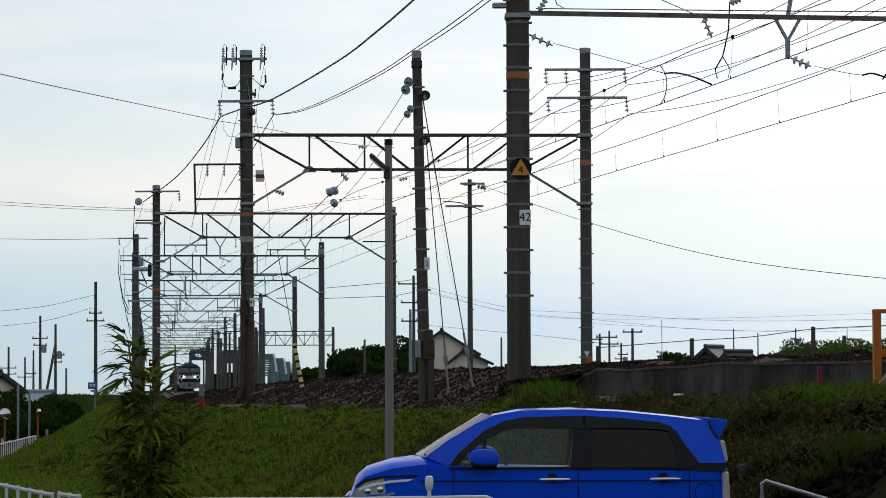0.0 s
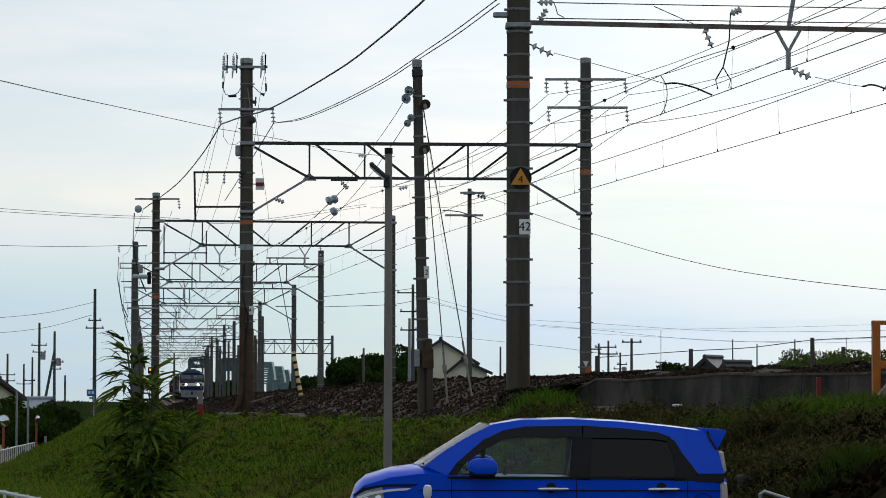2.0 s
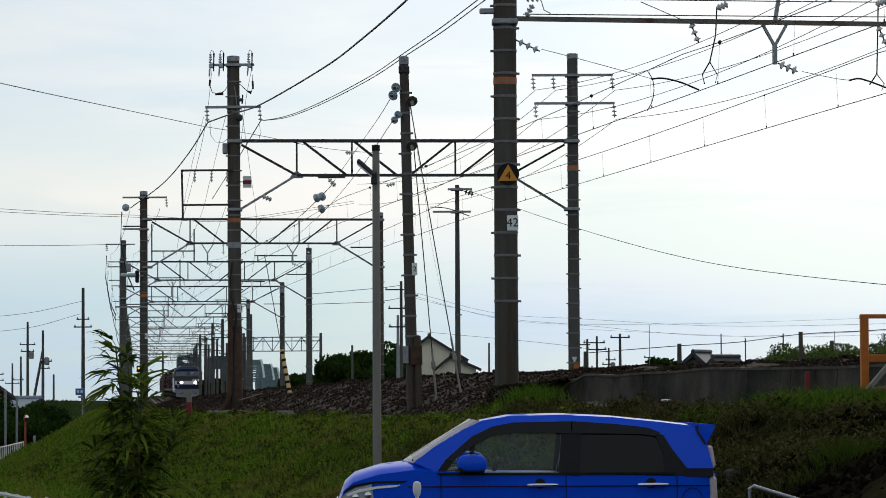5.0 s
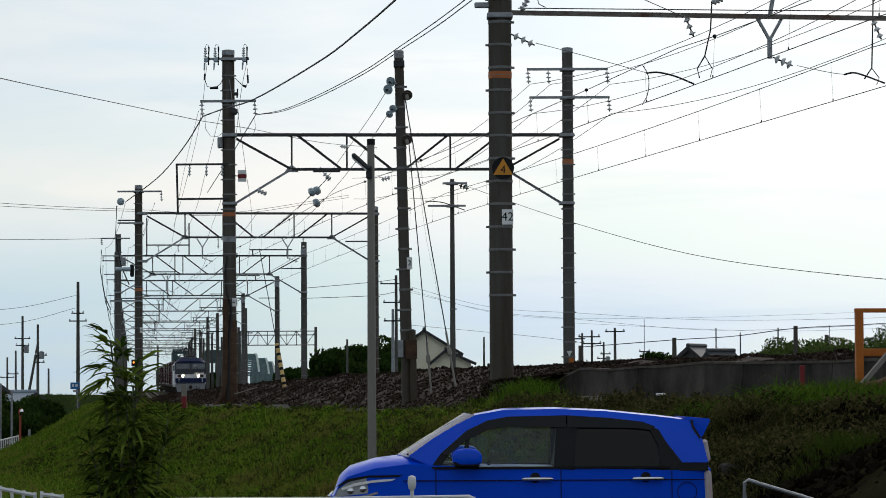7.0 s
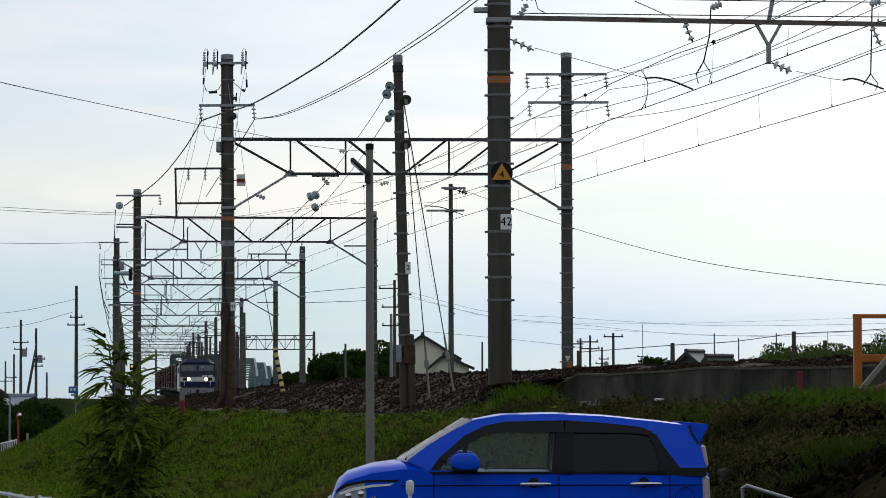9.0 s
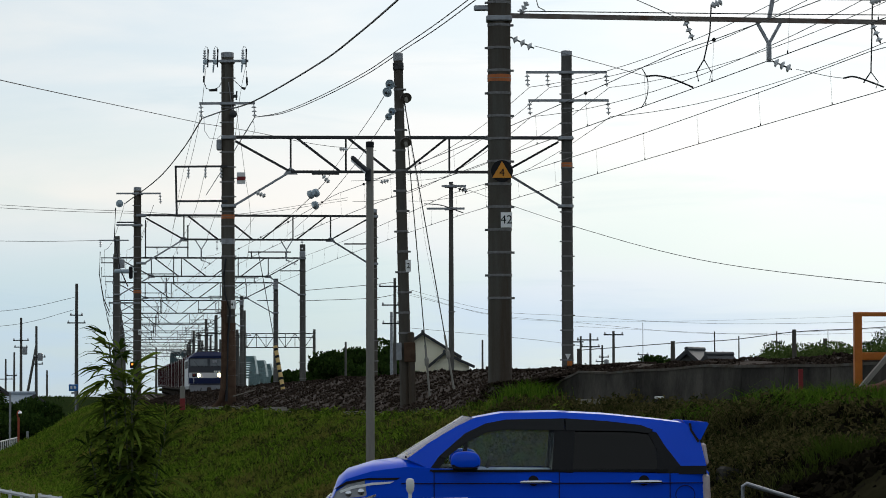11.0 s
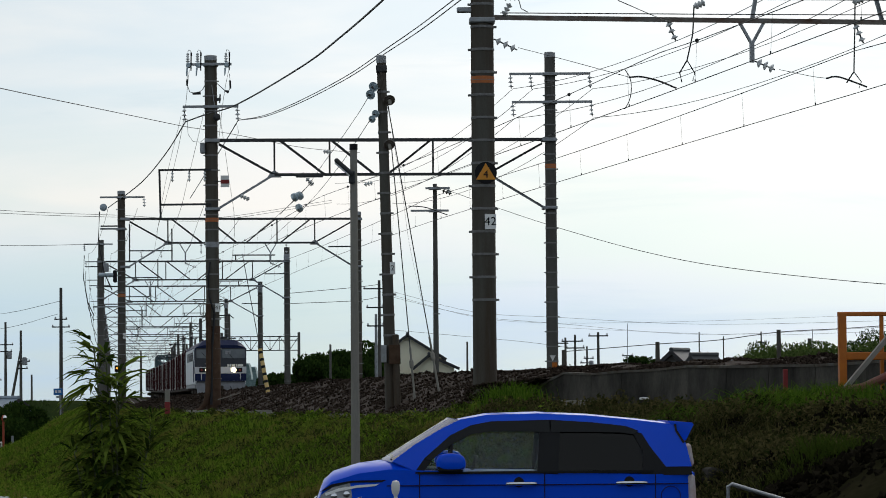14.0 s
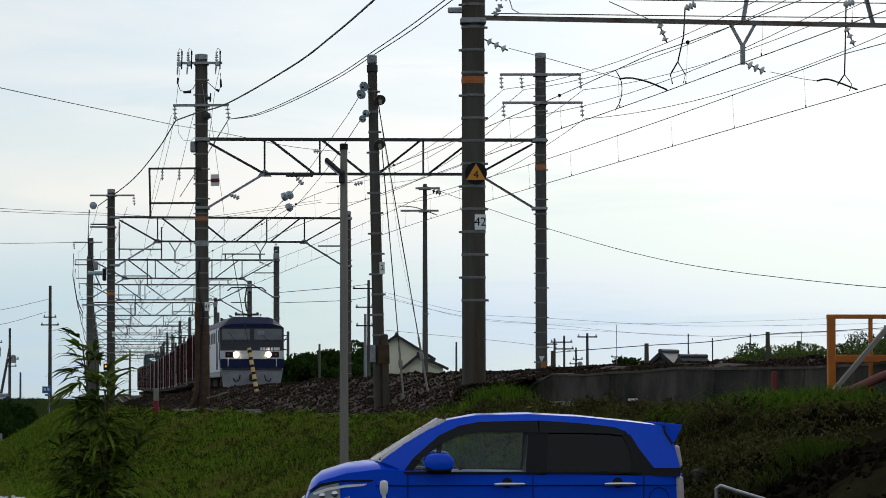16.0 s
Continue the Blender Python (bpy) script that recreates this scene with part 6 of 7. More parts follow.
    c = part("coupler", Geo().box((0, -0.15, 0.85), (0.28, 0.5, 0.34), None, 0.06), BOGIE, t, "dark coupler")
    # roof with sloped shoulders
    roof = Geo().loft([[Vector((x * k, y, 3.14 + (z - 3.14) * q)) for x, z in ((-1.44, 3.14), (-1.30, 3.32), (-0.98, 3.56), (-0.80, 3.61), (0.80, 3.61), (0.98, 3.56), (1.30, 3.32), (1.44, 3.14))] for y, k, q in ((0.18, 1.0, 0.35), (0.60, 1.0, 0.93), (0.9, 1.0, 1.0), (17.5, 1.0, 1.0), (18.0, 1.0, 0.4))])
    part("roof", roof, LOCO_BLUE, t, "dark blue sloped roof", smooth=False)
    part("roof_front", Geo().loft([[Vector((x, y, z)) for x, z in ((-1.0 * k, z0), (1.0 * k, z0), (0.98 * k, z0 + 0.02), (-0.98 * k, z0 + 0.02))] for y, z0, k in ((0.19, 3.17, 1.12), (0.62, 3.575, 0.84), (2.2, 3.615, 0.80))]), SOOT, t, "dark grey sooty roof panel")
    part("roof_box", Geo().box((0, 8.0, 3.66), (1.4, 9.0, 0.08), None, 0.03), LOCO_DARK, t, "grey roof equipment")
    for y0 in (3.0, 14.2):
        p = part("pantograph", Geo().rod((-0.5, y0 + 0.6, 3.75), (-0.5, y0 + 0.6, 3.9), 0.06, n=8).rod((0.5, y0 + 0.6, 3.75), (0.5, y0 + 0.6, 3.9), 0.06, n=8).rod((-0.5, y0 + 0.6, 3.80), (0.5, y0 + 0.6, 3.80), 0.05, n=8), STEEL_DARK, t)
        up = y0 < 5
        if up:
            part("arm", Geo().rod((0, y0 + 0.6, 3.98), (0, y0 + 1.9, 4.55), 0.045, n=6).rod((0, y0 + 1.9, 4.55), (0, y0 + 0.7, 5.05), 0.035, n=6), STEEL_DARK, p)
            part("collector", Geo().tube([(-0.9, y0 + 0.7, 4.90), (-0.7, y0 + 0.7, 5.06), (0.7, y0 + 0.7, 5.06), (0.9, y0 + 0.7, 4.90)], 0.035, 6), STEEL_DARK, p)
        else:
            part("arm", Geo().rod((0, y0 + 0.6, 3.98), (0, y0 + 2.2, 4.05), 0.045, n=6), STEEL_DARK, p)
    for x in (-0.45, 0.45):
        part("horn", Geo().rod((x, 0.95, 3.72), (x, 1.2, 3.72), 0.05, 0.03, 8), STEEL, t)
    return t


def make_wagon():
    t = thing("container_wagon", "flat goods wagon loaded with dark maroon containers", "wagon", group="container wagons")
    part("deck", Geo().box((0, 10.2, 0.98), (2.5, 19.8, 0.16)).box((0, 10.2, 0.75), (0.5, 19.4, 0.34)), BOGIE, t, "grimy dark wagon deck")
    for k in range(5):
        y = 0.55 + 3.86 * k
        c = part("container", Geo().box((0, y + 1.86, 2.30), (2.45, 3.72, 2.46), None, 0.03), MAROON, t, "dark maroon steel container")
        for s in (-1, 1):
            for q in range(6):
                part("rib", Geo().box((s * 1.235, y + 0.45 + 0.56 * q, 2.30), (0.03, 0.10, 2.2)), MAROON, c)
        part("corner_post", Geo().box((-1.232, y + 0.05, 2.30), (0.03, 0.10, 2.44)), WHITE if k in (0, 1, 3) else MAROON, c, "worn pale corner post" if k in (0, 1, 3) else "")
    rail = Geo()
    for x in (-1.2, -0.4, 0.4, 1.2):
        rail.rod((x, 0.08, 1.0), (x, 0.08, 2.1), 0.025, n=6)
    rail.rod((-1.2, 0.08, 2.1), (1.2, 0.08, 2.1), 0.025, n=6).rod((-1.2, 0.08, 1.55), (1.2, 0.08, 1.55), 0.025, n=6)
    part("end_rail", rail, WHITE, t, "white end handrail")
    part("brake_wheel", Geo().lathe([(0.16, 0.0), (0.16, 0.05)], (-1.1, 0.04, 2.0), (0, -1, 0), 12), RED, t, "red brake wheel")
    for y in (3.2, 5.1, 15.3, 17.2):
        for s in (-1, 1):
            part("wheel", Geo().lathe([(0.43, -0.06), (0.43, 0.06), (0.2, 0.08)], (s * 0.55, y, 0.43), (s, 0, 0), 16), BOGIE, t)
    for y in (4.15, 16.25):
        part("bogie", Geo().box((0, y, 0.5), (2.1, 2.6, 0.36), None, 0.05), BOGIE, t)
    return t


loco = make_loco()
wagons = [make_wagon()]
for _ in range(11):
    wagons.append(copy_thing(wagons[0], Matrix()))


def on_track(y, length):
    off = lambda q: float(np.interp(q, [100, 154, 192, 238, 303, 340, 387, 460], [1.10, 1.22, 1.45, 1.60, 1.51, 1.36, 1.20, 1.14]))
    a, b = Vector((line_x(y) + off(y), y)), Vector((line_x(y + length) + off(y + length), y + length))
    turn = math.degrees(math.atan2(-(b.x - a.x), b.y - a.y))
    return pose(a.x, y, bed(y) + 0.05, 0, 0, turn)


def drive_train():
    for ob, back, length in [(loco, 0.0, 18.2)] + [(w, 18.9 + 20.4 * k, 20.4) for k, w in enumerate(wagons)]:
        walk(ob, [(0.5 * i, on_track(FRONT0 + back - SPEED * 0.5 * i, length)) for i in range(33)])


# ---- retaining wall, kerbs, gate, fences ----
def retaining_wall():
    t = thing("retaining_wall", "stained grey concrete retaining wall holding the ballast", "wall", kind="structure")
    rnd = random.Random(4)
    y = 20.0
    while y < 60.0:
        w = 2.05
        y1 = y + w
        crest = lambda q: 2.175 + 0.022 * math.sin(q * 0.55) + 0.012 * math.sin(q * 1.7) - max(0.0, q - 57.5) * 0.15
        a, b = Vector((line_x(y + 0.008) - 4.5, y + 0.008, 0)), Vector((line_x(y1 - 0.008) - 4.5, y1 - 0.008, 0))
        side = Vector((0.16, 0.02, 0))
        d = rnd.uniform(-0.012, 0.012)
        pts = []
        for za, zb, q in ((1.45, 1.45, -0.05), (crest(y), crest(y1), 0.0)):
            back = Vector((q + d, 0, 0))
            pts += [a + back + Vector((0, 0, za)), b + back + Vector((0, 0, zb)), b + side + Vector((0, 0, zb)), a + side + Vector((0, 0, za))]
        part("panel", Geo().add(pts, [(0, 1, 2, 3), (7, 6, 5, 4), (0, 4, 5, 1), (1, 5, 6, 2), (2, 6, 7, 3), (3, 7, 4, 0)]), WALL_CONCRETE, t)
        part("coping", Geo().add([p + Vector((-0.015, 0, 0.0)) for p in pts[4:6]] + [p for p in pts[6:8]] + [p + Vector((-0.015, 0, 0.035)) for p in pts[4:6]] + [p + Vector((0, 0, 0.035)) for p in pts[6:8]],
                                  [(0, 1, 2, 3), (7, 6, 5, 4), (0, 4, 5, 1), (1, 5, 6, 2), (2, 6, 7, 3), (3, 7, 4, 0)]), CONCRETE_RUSTY, t, "worn coping edge")
        y = y1


retaining_wall()


def kerb_line(y0, y1, o, z, name="cable_trough"):
    t = thing(name, "pale concrete cable trough lids along the bank's edge", "trough", kind="structure")
    y = y0
    rnd = random.Random(int(y0))
    while y < y1:
        zz = surf(o, y + 0.5) + z + rnd.uniform(-0.015, 0.015)
        a, b = (line_x(y) + o, y, zz), (line_x(y + 0.96) + o, y + 0.96, zz)
        part("lid", Geo().bar(a, b, 0.30, 0.07), CONCRETE_PALE, t)
        y += 1.0


kerb_line(62, 104, -6.05, 0.06)
kerb_line(36, 52, -5.7, 0.07)


def orange_gate():
    t = thing("orange_gate", "orange painted steel barrier frame on the bank", "barrier", (5.06, 39.50, 1.78), 6)
    z0, h = -0.1, 0.98
    for x, w in ((0.0, 0.09), (0.47, 0.045), (1.2, 0.09)):
        part("post", Geo().box((x, 0, (h + z0) / 2), (w, w, h - z0), None, 0.008), GATE_ORANGE, t)
    part("rail", Geo().box((0.6, 0, h - 0.02), (1.3, 0.07, 0.05), None, 0.008), GATE_ORANGE, t)
    part("rail", Geo().box((0.6, 0, 0.47), (1.2, 0.06, 0.09), None, 0.008), GATE_ORANGE, t)
    d = thing("leaning_plank", "grey weathered plank leaning on the orange barrier", "plank", (5.16, 39.20, 1.82))
    part("board", Geo().bar((-0.16, 0, 0.0), (0.75, 0.05, 1.05), 0.05, 0.17, (0, 1, 0)), CONCRETE_PALE, d)
    p = solid("red_pipe", Geo().tube([(4.56, 38.80, 1.74), (4.82, 38.80, 1.82), (5.21, 38.80, 1.88), (5.55, 38.90, 2.03), (5.95, 39.00, 2.17)], 0.055, 10), material("faded_red_pipe", (0.20, 0.05, 0.035), 0.7, second=(0.12, 0.06, 0.045), scale=5, amount=0.9, grain=0.2),
              "faded red plastic pipe lying on the bank", "pipe", smooth=True)
    s = thing("marker_stake", "short red marker stake beside the wall", "stake", (4.78, 43.00, 1.80))
    part("stake", Geo().box((0, 0, 0.1), (0.06, 0.06, 0.46), None, 0.006), RED, s)


orange_gate()


def marker_post(at, name="boundary_marker"):
    t = thing(name, "small concrete boundary marker post with a red base", "marker post", at)
    part("post", Geo().box((0, 0, 0.35), (0.15, 0.15, 0.70), None, 0.015), CONCRETE_PALE, t)
    part("base_band", Geo().box((0, 0, 0.16), (0.158, 0.158, 0.36), None, 0.01), RED, t, "red painted base")


marker_post((-7.18, 101.00, 1.41))


def handrails():
    t = thing("pipe_railing", "grey-white pipe railing at the edge of the car park", "railing")
    part("rail", Geo().tube([(-1.62, 22.00, 1.12), (-0.67, 22.00, 1.12), (0.28, 22.00, 1.13), (0.31, 22.00, 1.12), (0.31, 22.00, 1.06)], 0.012, 8), WHITE, t, smooth=True)
    for x in (-1.5, -0.6, 0.28):
        part("post", Geo().rod((x, 22, 0), (x, 22, 1.12), 0.018, n=8), WHITE, t)
    k = thing("knob_post", "white post with a rounded pale knob", "post", (-0.09, 22.0, 0))
    part("post", Geo().rod((0, 0, 0), (0, 0, 1.18), 0.012, n=8), WHITE, k)
    part("knob", Geo().lathe([(0.012, 1.17), (0.022, 1.185), (0.027, 1.21), (0.027, 1.245), (0.022, 1.262), (0.008, 1.268)], n=14), WHITE, k, "rounded off-white knob", smooth=True)
    r = thing("step_railing", "grey steel pipe handrail beside the bank", "railing")
    part("rail", Geo().tube([(2.63, 28.00, 0.93), (2.63, 28.00, 1.05), (2.66, 28.00, 1.07), (2.85, 28.00, 1.01), (3.05, 28.00, 0.95), (3.43, 28.00, 0.83)], 0.018, 8), STEEL, r, smooth=True)
    p = (2.63, 28.00, 0.93)
    part("post", Geo().rod((p[0], p[1], 0), p, 0.018, n=8), STEEL, r)
    q = (3.43, 28.00, 0.83)
    part("post", Geo().rod((q[0], q[1], 0), q, 0.018, n=8), STEEL, r)


handrails()


def picket_fence(name, a, b, h, gap, label, r=0.012):
    """A white tube fence from a to b with round-topped pickets."""
    a, b = Vector(a), Vector(b)
    t = thing(name, label, "fence", a)
    d = b - a
    n = max(2, int(d.length / gap))
    u = d / n
    up = Vector((0, 0, 1))
    mesh = Geo().rod((0, 0, 0), (0, 0, h), r, n=6).mesh("picket", WHITE)
    for k in range(n + 1):
        ob = new("picket", mesh)
        ob.parent = t
        ob.location = u * k
    for z in (h - 0.03, 0.12):
        part("rail", Geo().rod(up * z, d + up * z, r * 1.3, n=6), WHITE, t)
    return t


f0 = (-4.75, 36.00, 0.89)
f1 = (-4.14, 36.00, 0.77)
f2 = (-4.07, 36.00, 0.78)
f3 = (-3.85, 36.00, 0.75)
picket_fence("white_fence", (f0[0], 36, f0[2] - 0.86), (f1[0], 36, f1[2] - 0.86), 0.86, 0.114, "white tube picket fence along the car park edge", 0.018)
picket_fence("white_fence", (f2[0], 36, f2[2] - 0.86), (f3[0], 36, f3[2] - 0.86), 0.86, 0.15, "short white tube fence end beside the bank", 0.018)
picket_fence("white_fence", (-20.35, 153.0, -1.62), (-19.3, 161.0, -1.25), 1.15, 0.34, "white picket road fence below the bank", 0.026)


def pavement():
    solid("pavement", Geo().box((0.5, 8.0, -0.02), (11.0, 47.0, 0.05)), ASPHALT, "grey asphalt car park surface", "pavement", kind="structure")


pavement()


# ---- bamboo by the railing ----
CULM = material("bamboo_culm", (0.06, 0.075, 0.025), 0.5)

def bamboo():
    base = Vector((-1.94, 22.0, 0.0))
    t = thing("bamboo", "leafy green bamboo clump with drooping leaves", "bamboo", base)
    rnd = random.Random(8)
    leaves, twigs = Geo(), Geo()
    def leaf(p, d, length, w):
        d = d.normalized()
        side = d.cross(Vector((0, 0, 1)))
        side = side.normalized() if side.length > 0.05 else Vector((1, 0, 0))
        side = (side + Vector((rnd.uniform(-0.6, 0.6), rnd.uniform(-0.6, 0.6), rnd.uniform(-0.6, 0.6)))).normalized()
        side = (side - d * side.dot(d)).normalized()
        droop = Vector((0, 0, -1)) * length
        q = [p, p + d * length * 0.3 + side * w - droop * 0.0, p + d * length * 0.65 + side * w * 0.8 + droop * 0.10, p + d * length + droop * 0.34, p + d * length * 0.65 - side * w * 0.8 + droop * 0.10, p + d * length * 0.3 - side * w]
        leaves.add(q, [(0, 1, 5), (1, 2, 4, 5), (2, 3, 4)])
    stems = [(0.02, 0.0, 2.15, -0.12), (0.05, 0.02, 2.05, -0.07), (0.06, -0.05, 1.86, -0.01), (-0.04, 0.05, 1.72, -0.10), (0.02, 0.08, 1.92, 0.04), (0.10, 0.06, 1.60, 0.16), (-0.06, -0.04, 1.45, -0.16)]
    for sx, sy, h, bend in stems:
        pts = [Vector((sx + bend * (k / 8) ** 2, sy, h * k / 8)) for k in range(9)]
        culm = part("culm", Geo().tube(pts, 0.006, 6), CULM, t, "thin green-brown culm")
        for k in range(38):
            u = 0.36 + 0.64 * (k / 37) + rnd.uniform(-0.012, 0.012)
            p = Vector((sx + bend * u * u, sy, h * u))
            a = rnd.uniform(0, 2 * math.pi)
            reach = (0.03 + 0.13 * (1 - u) ** 0.6 * rnd.random()) if u < 0.97 else 0.02
            tw = p + Vector((math.cos(a) * reach, math.sin(a) * reach, rnd.uniform(0.01, 0.09)))
            twigs.rod(p, tw, 0.0022, n=4)
            # a fan of long leaves from the twig's end
            fan = rnd.choice((4, 5, 6))
            lift = rnd.uniform(-0.15, 0.45) if u < 0.9 else rnd.uniform(0.3, 0.9)
            for q in range(fan):
                b = a + (q - (fan - 1) / 2) * 0.42 + rnd.uniform(-0.15, 0.15)
                leaf(tw, Vector((math.cos(b), math.sin(b), lift + rnd.uniform(-0.35, 0.35))), rnd.uniform(0.15, 0.29), rnd.uniform(0.010, 0.016))
    tagged(part("twig_spray", twigs, CULM, t, "fine twigs"), kind="stuff")
    tagged(part("leaves", leaves, BAMBOO, t, "narrow pointed green leaves"), kind="stuff")


bamboo()


# ---- trees and scrub ----
BARK = material("bark", (0.07, 0.055, 0.04), 0.9, scale=6)


def crown_geo(blobs, count, size, seed, flat=0.8):
    """Leaves spread in and on a few uneven lobes."""
    rnd = random.Random(seed)
    g = Geo()
    total = sum(b[3] ** 2 for b in blobs)
    for bx, by, bz, r in blobs:
        for _ in range(int(count * r * r / total)):
            d = Vector((rnd.gauss(0, 1), rnd.gauss(0, 1), rnd.gauss(0, 1))).normalized()
            rr = r * (0.55 + 0.45 * rnd.random() ** 0.5) * (1 + 0.28 * noise.noise(d * 2.3 + Vector((bx, by, seed))))
            p = Vector((bx, by, bz)) + Vector((d.x * rr, d.y * rr, d.z * rr * flat))
            m = Euler((rnd.random() * 6, rnd.random() * 6, rnd.random() * 6)).to_matrix()
            s = size * rnd.uniform(0.6, 1.4)
            g.add([p + m @ Vector(q) for q in ((-s, -s * 0.45, 0), (s * 0.2, -s * 0.6, s * 0.2), (s, 0, 0), (s * 0.2, s * 0.6, -s * 0.2))], [(0, 1, 2, 3)])
    return g


def tree(at, h, spread, seed, mat=FOLIAGE, label="dark green leafy tree beyond the railway", leaf=0.22, count=2600, name="tree", group="trees"):
    t = thing(name, label, "tree", at, 0, group)
    rnd = random.Random(seed)
    tr = Geo()
    tr.tube([(0, 0, 0), (0.1, 0, h * 0.3), (0.0, 0.1, h * 0.62)], spread * 0.07, 8)
    blobs = []
    for k in range(9):
        a, u = rnd.uniform(0, 2 * math.pi), rnd.random()
        p = (math.cos(a) * spread * 0.62 * u, math.sin(a) * spread * 0.62 * u, h * rnd.uniform(0.45, 0.86))
        blobs.append((*p, spread * rnd.uniform(0.28, 0.48)))
        tr.rod((0, 0, h * 0.35), p, spread * 0.03, spread * 0.01, 5)
    part("trunk", tr, BARK, t, "brown trunk and limbs")
    part("crown", crown_geo(blobs, count, leaf, seed), mat, t, "uneven leafy crown")
    return t


def shrub(at, w, h, seed, mat=FOLIAGE_LIGHT, label="low leafy green scrub beside the railway", leaf=0.04, count=900):
    t = thing("shrub", label, "shrub", at, 0, "shrubs")
    rnd = random.Random(seed)
    blobs = [(rnd.uniform(-w, w) * 0.5, rnd.uniform(-0.5, 0.5) * w * 0.6, h * rnd.uniform(0.2, 0.7), h * rnd.uniform(0.28, 0.42)) for _ in range(8)]
    st = Geo()
    for b in blobs:
        st.rod((b[0] * 0.5, b[1] * 0.5, -0.3), b[:3], 0.015, 0.006, 5)
    part("stems", st, SOIL, t)
    part("leaves", crown_geo(blobs, count, leaf, seed), mat, t)


for i, (x, ytop, d, sp) in enumerate(((600, 621, 250, 2.4), (628, 611, 262, 2.6), (655, 607, 270, 2.7), (684, 604, 275, 2.5), (535, 657, 300, 1.8), (712, 590, 285, 2.6), (728, 600, 290, 2.3), (735, 628, 262, 2.0), (700, 628, 245, 2.2), (670, 634, 240, 2.0), (575, 648, 255, 1.8), (640, 638, 242, 2.0),
                                      (560, 655, 300, 2.2), (380, 664, 440, 1.5), (393, 660, 442, 1.7), (407, 657, 444, 1.8), (421, 659, 446, 1.8), (434, 662, 448, 1.6), (449, 664, 450, 1.6), (1180, 628, 330, 3.0), (1420, 606, 420, 4.5), (1500, 598, 430, 5), (1560, 604, 440, 5), (1620, 590, 440, 6), (1045, 640, 500, 4))):
    zt = 1.8 + (697 - ytop) / 6000 * d
    tree(((x - 784) / 6000 * d, d, 0.2), zt - 0.0, sp, 40 + i, leaf=0.17 if d < 300 else 0.14, count=2200 if d < 300 else 5200)
for i in range(34):
    d = 78 + 1.4 * (i % 17)
    o = 6.2 + 0.4 * (i % 3)
    d = 66 + (i % 17) * 1.9
    h = (1.0, 1.25, 1.15, 0.95, 1.1)[i % 5] * (1.0 if d < 88 else 0.62)
    if i % 17 in (13, 15):
        continue
    shrub((line_x(d) + o, d, 1.95), 1.0, h, 200 + i, count=1700)
# dark hedge and garden trees beside the lower road
for i, (x, d, h) in enumerate(((-8, 190, 1.9), (20, 195, 1.9), (48, 200, 1.9), (78, 206, 1.7), (105, 212, 2.0), (-30, 188, 2.1), (130, 225, 1.7), (30, 215, 2.6), (0, 218, 2.6), (85, 225, 2.0), (60, 182, 1.0), (85, 188, 1.0), (110, 195, 0.9), (140, 205, 0.8), (35, 180, 1.2), (160, 235, 0.9), (10, 179, 1.3))):
    tree(((x - 784) / 6000 * d, d, -1.45), h + 1.2, 1.5, 300 + i, label="dark clipped garden bush beside the road", leaf=0.10, count=1500, name="garden_bush", group="garden bushes")


def levee():
    g = Geo()
    n = 60
    rows = []
    for y, z in ((262, -1.5), (270, 0.6), (276, 1.75), (286, 1.8), (296, -1.5)):
        rows.append([Vector((-95 + k * 1.17, y + 0.02 * k, z + (0.10 * noise.noise((k * 0.5, y, 1.0)) if z > 0 else 0))) for k in range(n)])
    g.loft(rows, closed=False, caps=False)
    g.f += [tuple(i * n for i in range(5)), tuple(i * n + n - 1 for i in range(5))]
    ob = solid("levee", g, LEVEE, "green grassy river levee", "levee", kind="structure", smooth=True)
    def on_levee(rnd):
        k = rnd.uniform(0, 66)
        y = rnd.uniform(266, 280)
        return -95 + k, y, 0.6 + (min(y, 276) - 270) * 0.19, 1.0
    blades("levee_grass", 16000, on_levee, (0.1, 0.28), 0.006, 0.9, LEVEE_GRASS, "rough green grass on the levee", 77)


LEVEE_GRASS = leaf_material("levee_grass_blades", (0.016, 0.034, 0.009), (0.06, 0.10, 0.024))
LEVEE = material("levee_turf", (0.022, 0.038, 0.012), 0.95, second=(0.04, 0.05, 0.018), scale=0.5, amount=0.9, grain=0.3, bump=0.5, bump_scale=5)
levee()


# ---- houses ----
GREY_BOARD = material("grey_weatherboard", (0.20, 0.20, 0.19), 0.85, second=(0.14, 0.14, 0.13), scale=1.5, amount=0.7, grain=0.1)
CREAM = material("cream_render", (0.88, 0.83, 0.64), 0.85, second=(0.78, 0.73, 0.56), scale=0.8, amount=0.5, grain=0.06)
ROOF_TILE = material("dark_roof_tiles", (0.055, 0.06, 0.065), 0.6, second=(0.04, 0.042, 0.045), scale=2, amount=0.7, bump=0.4, bump_scale=8)
ROOF_BROWN = material("brown_roof_tiles", (0.12, 0.075, 0.06), 0.7, second=(0.09, 0.06, 0.05), scale=2, amount=0.7, bump=0.4, bump_scale=8)
PANE = material("house_window_pane", (0.06, 0.07, 0.08), 0.1, coat=0.5)


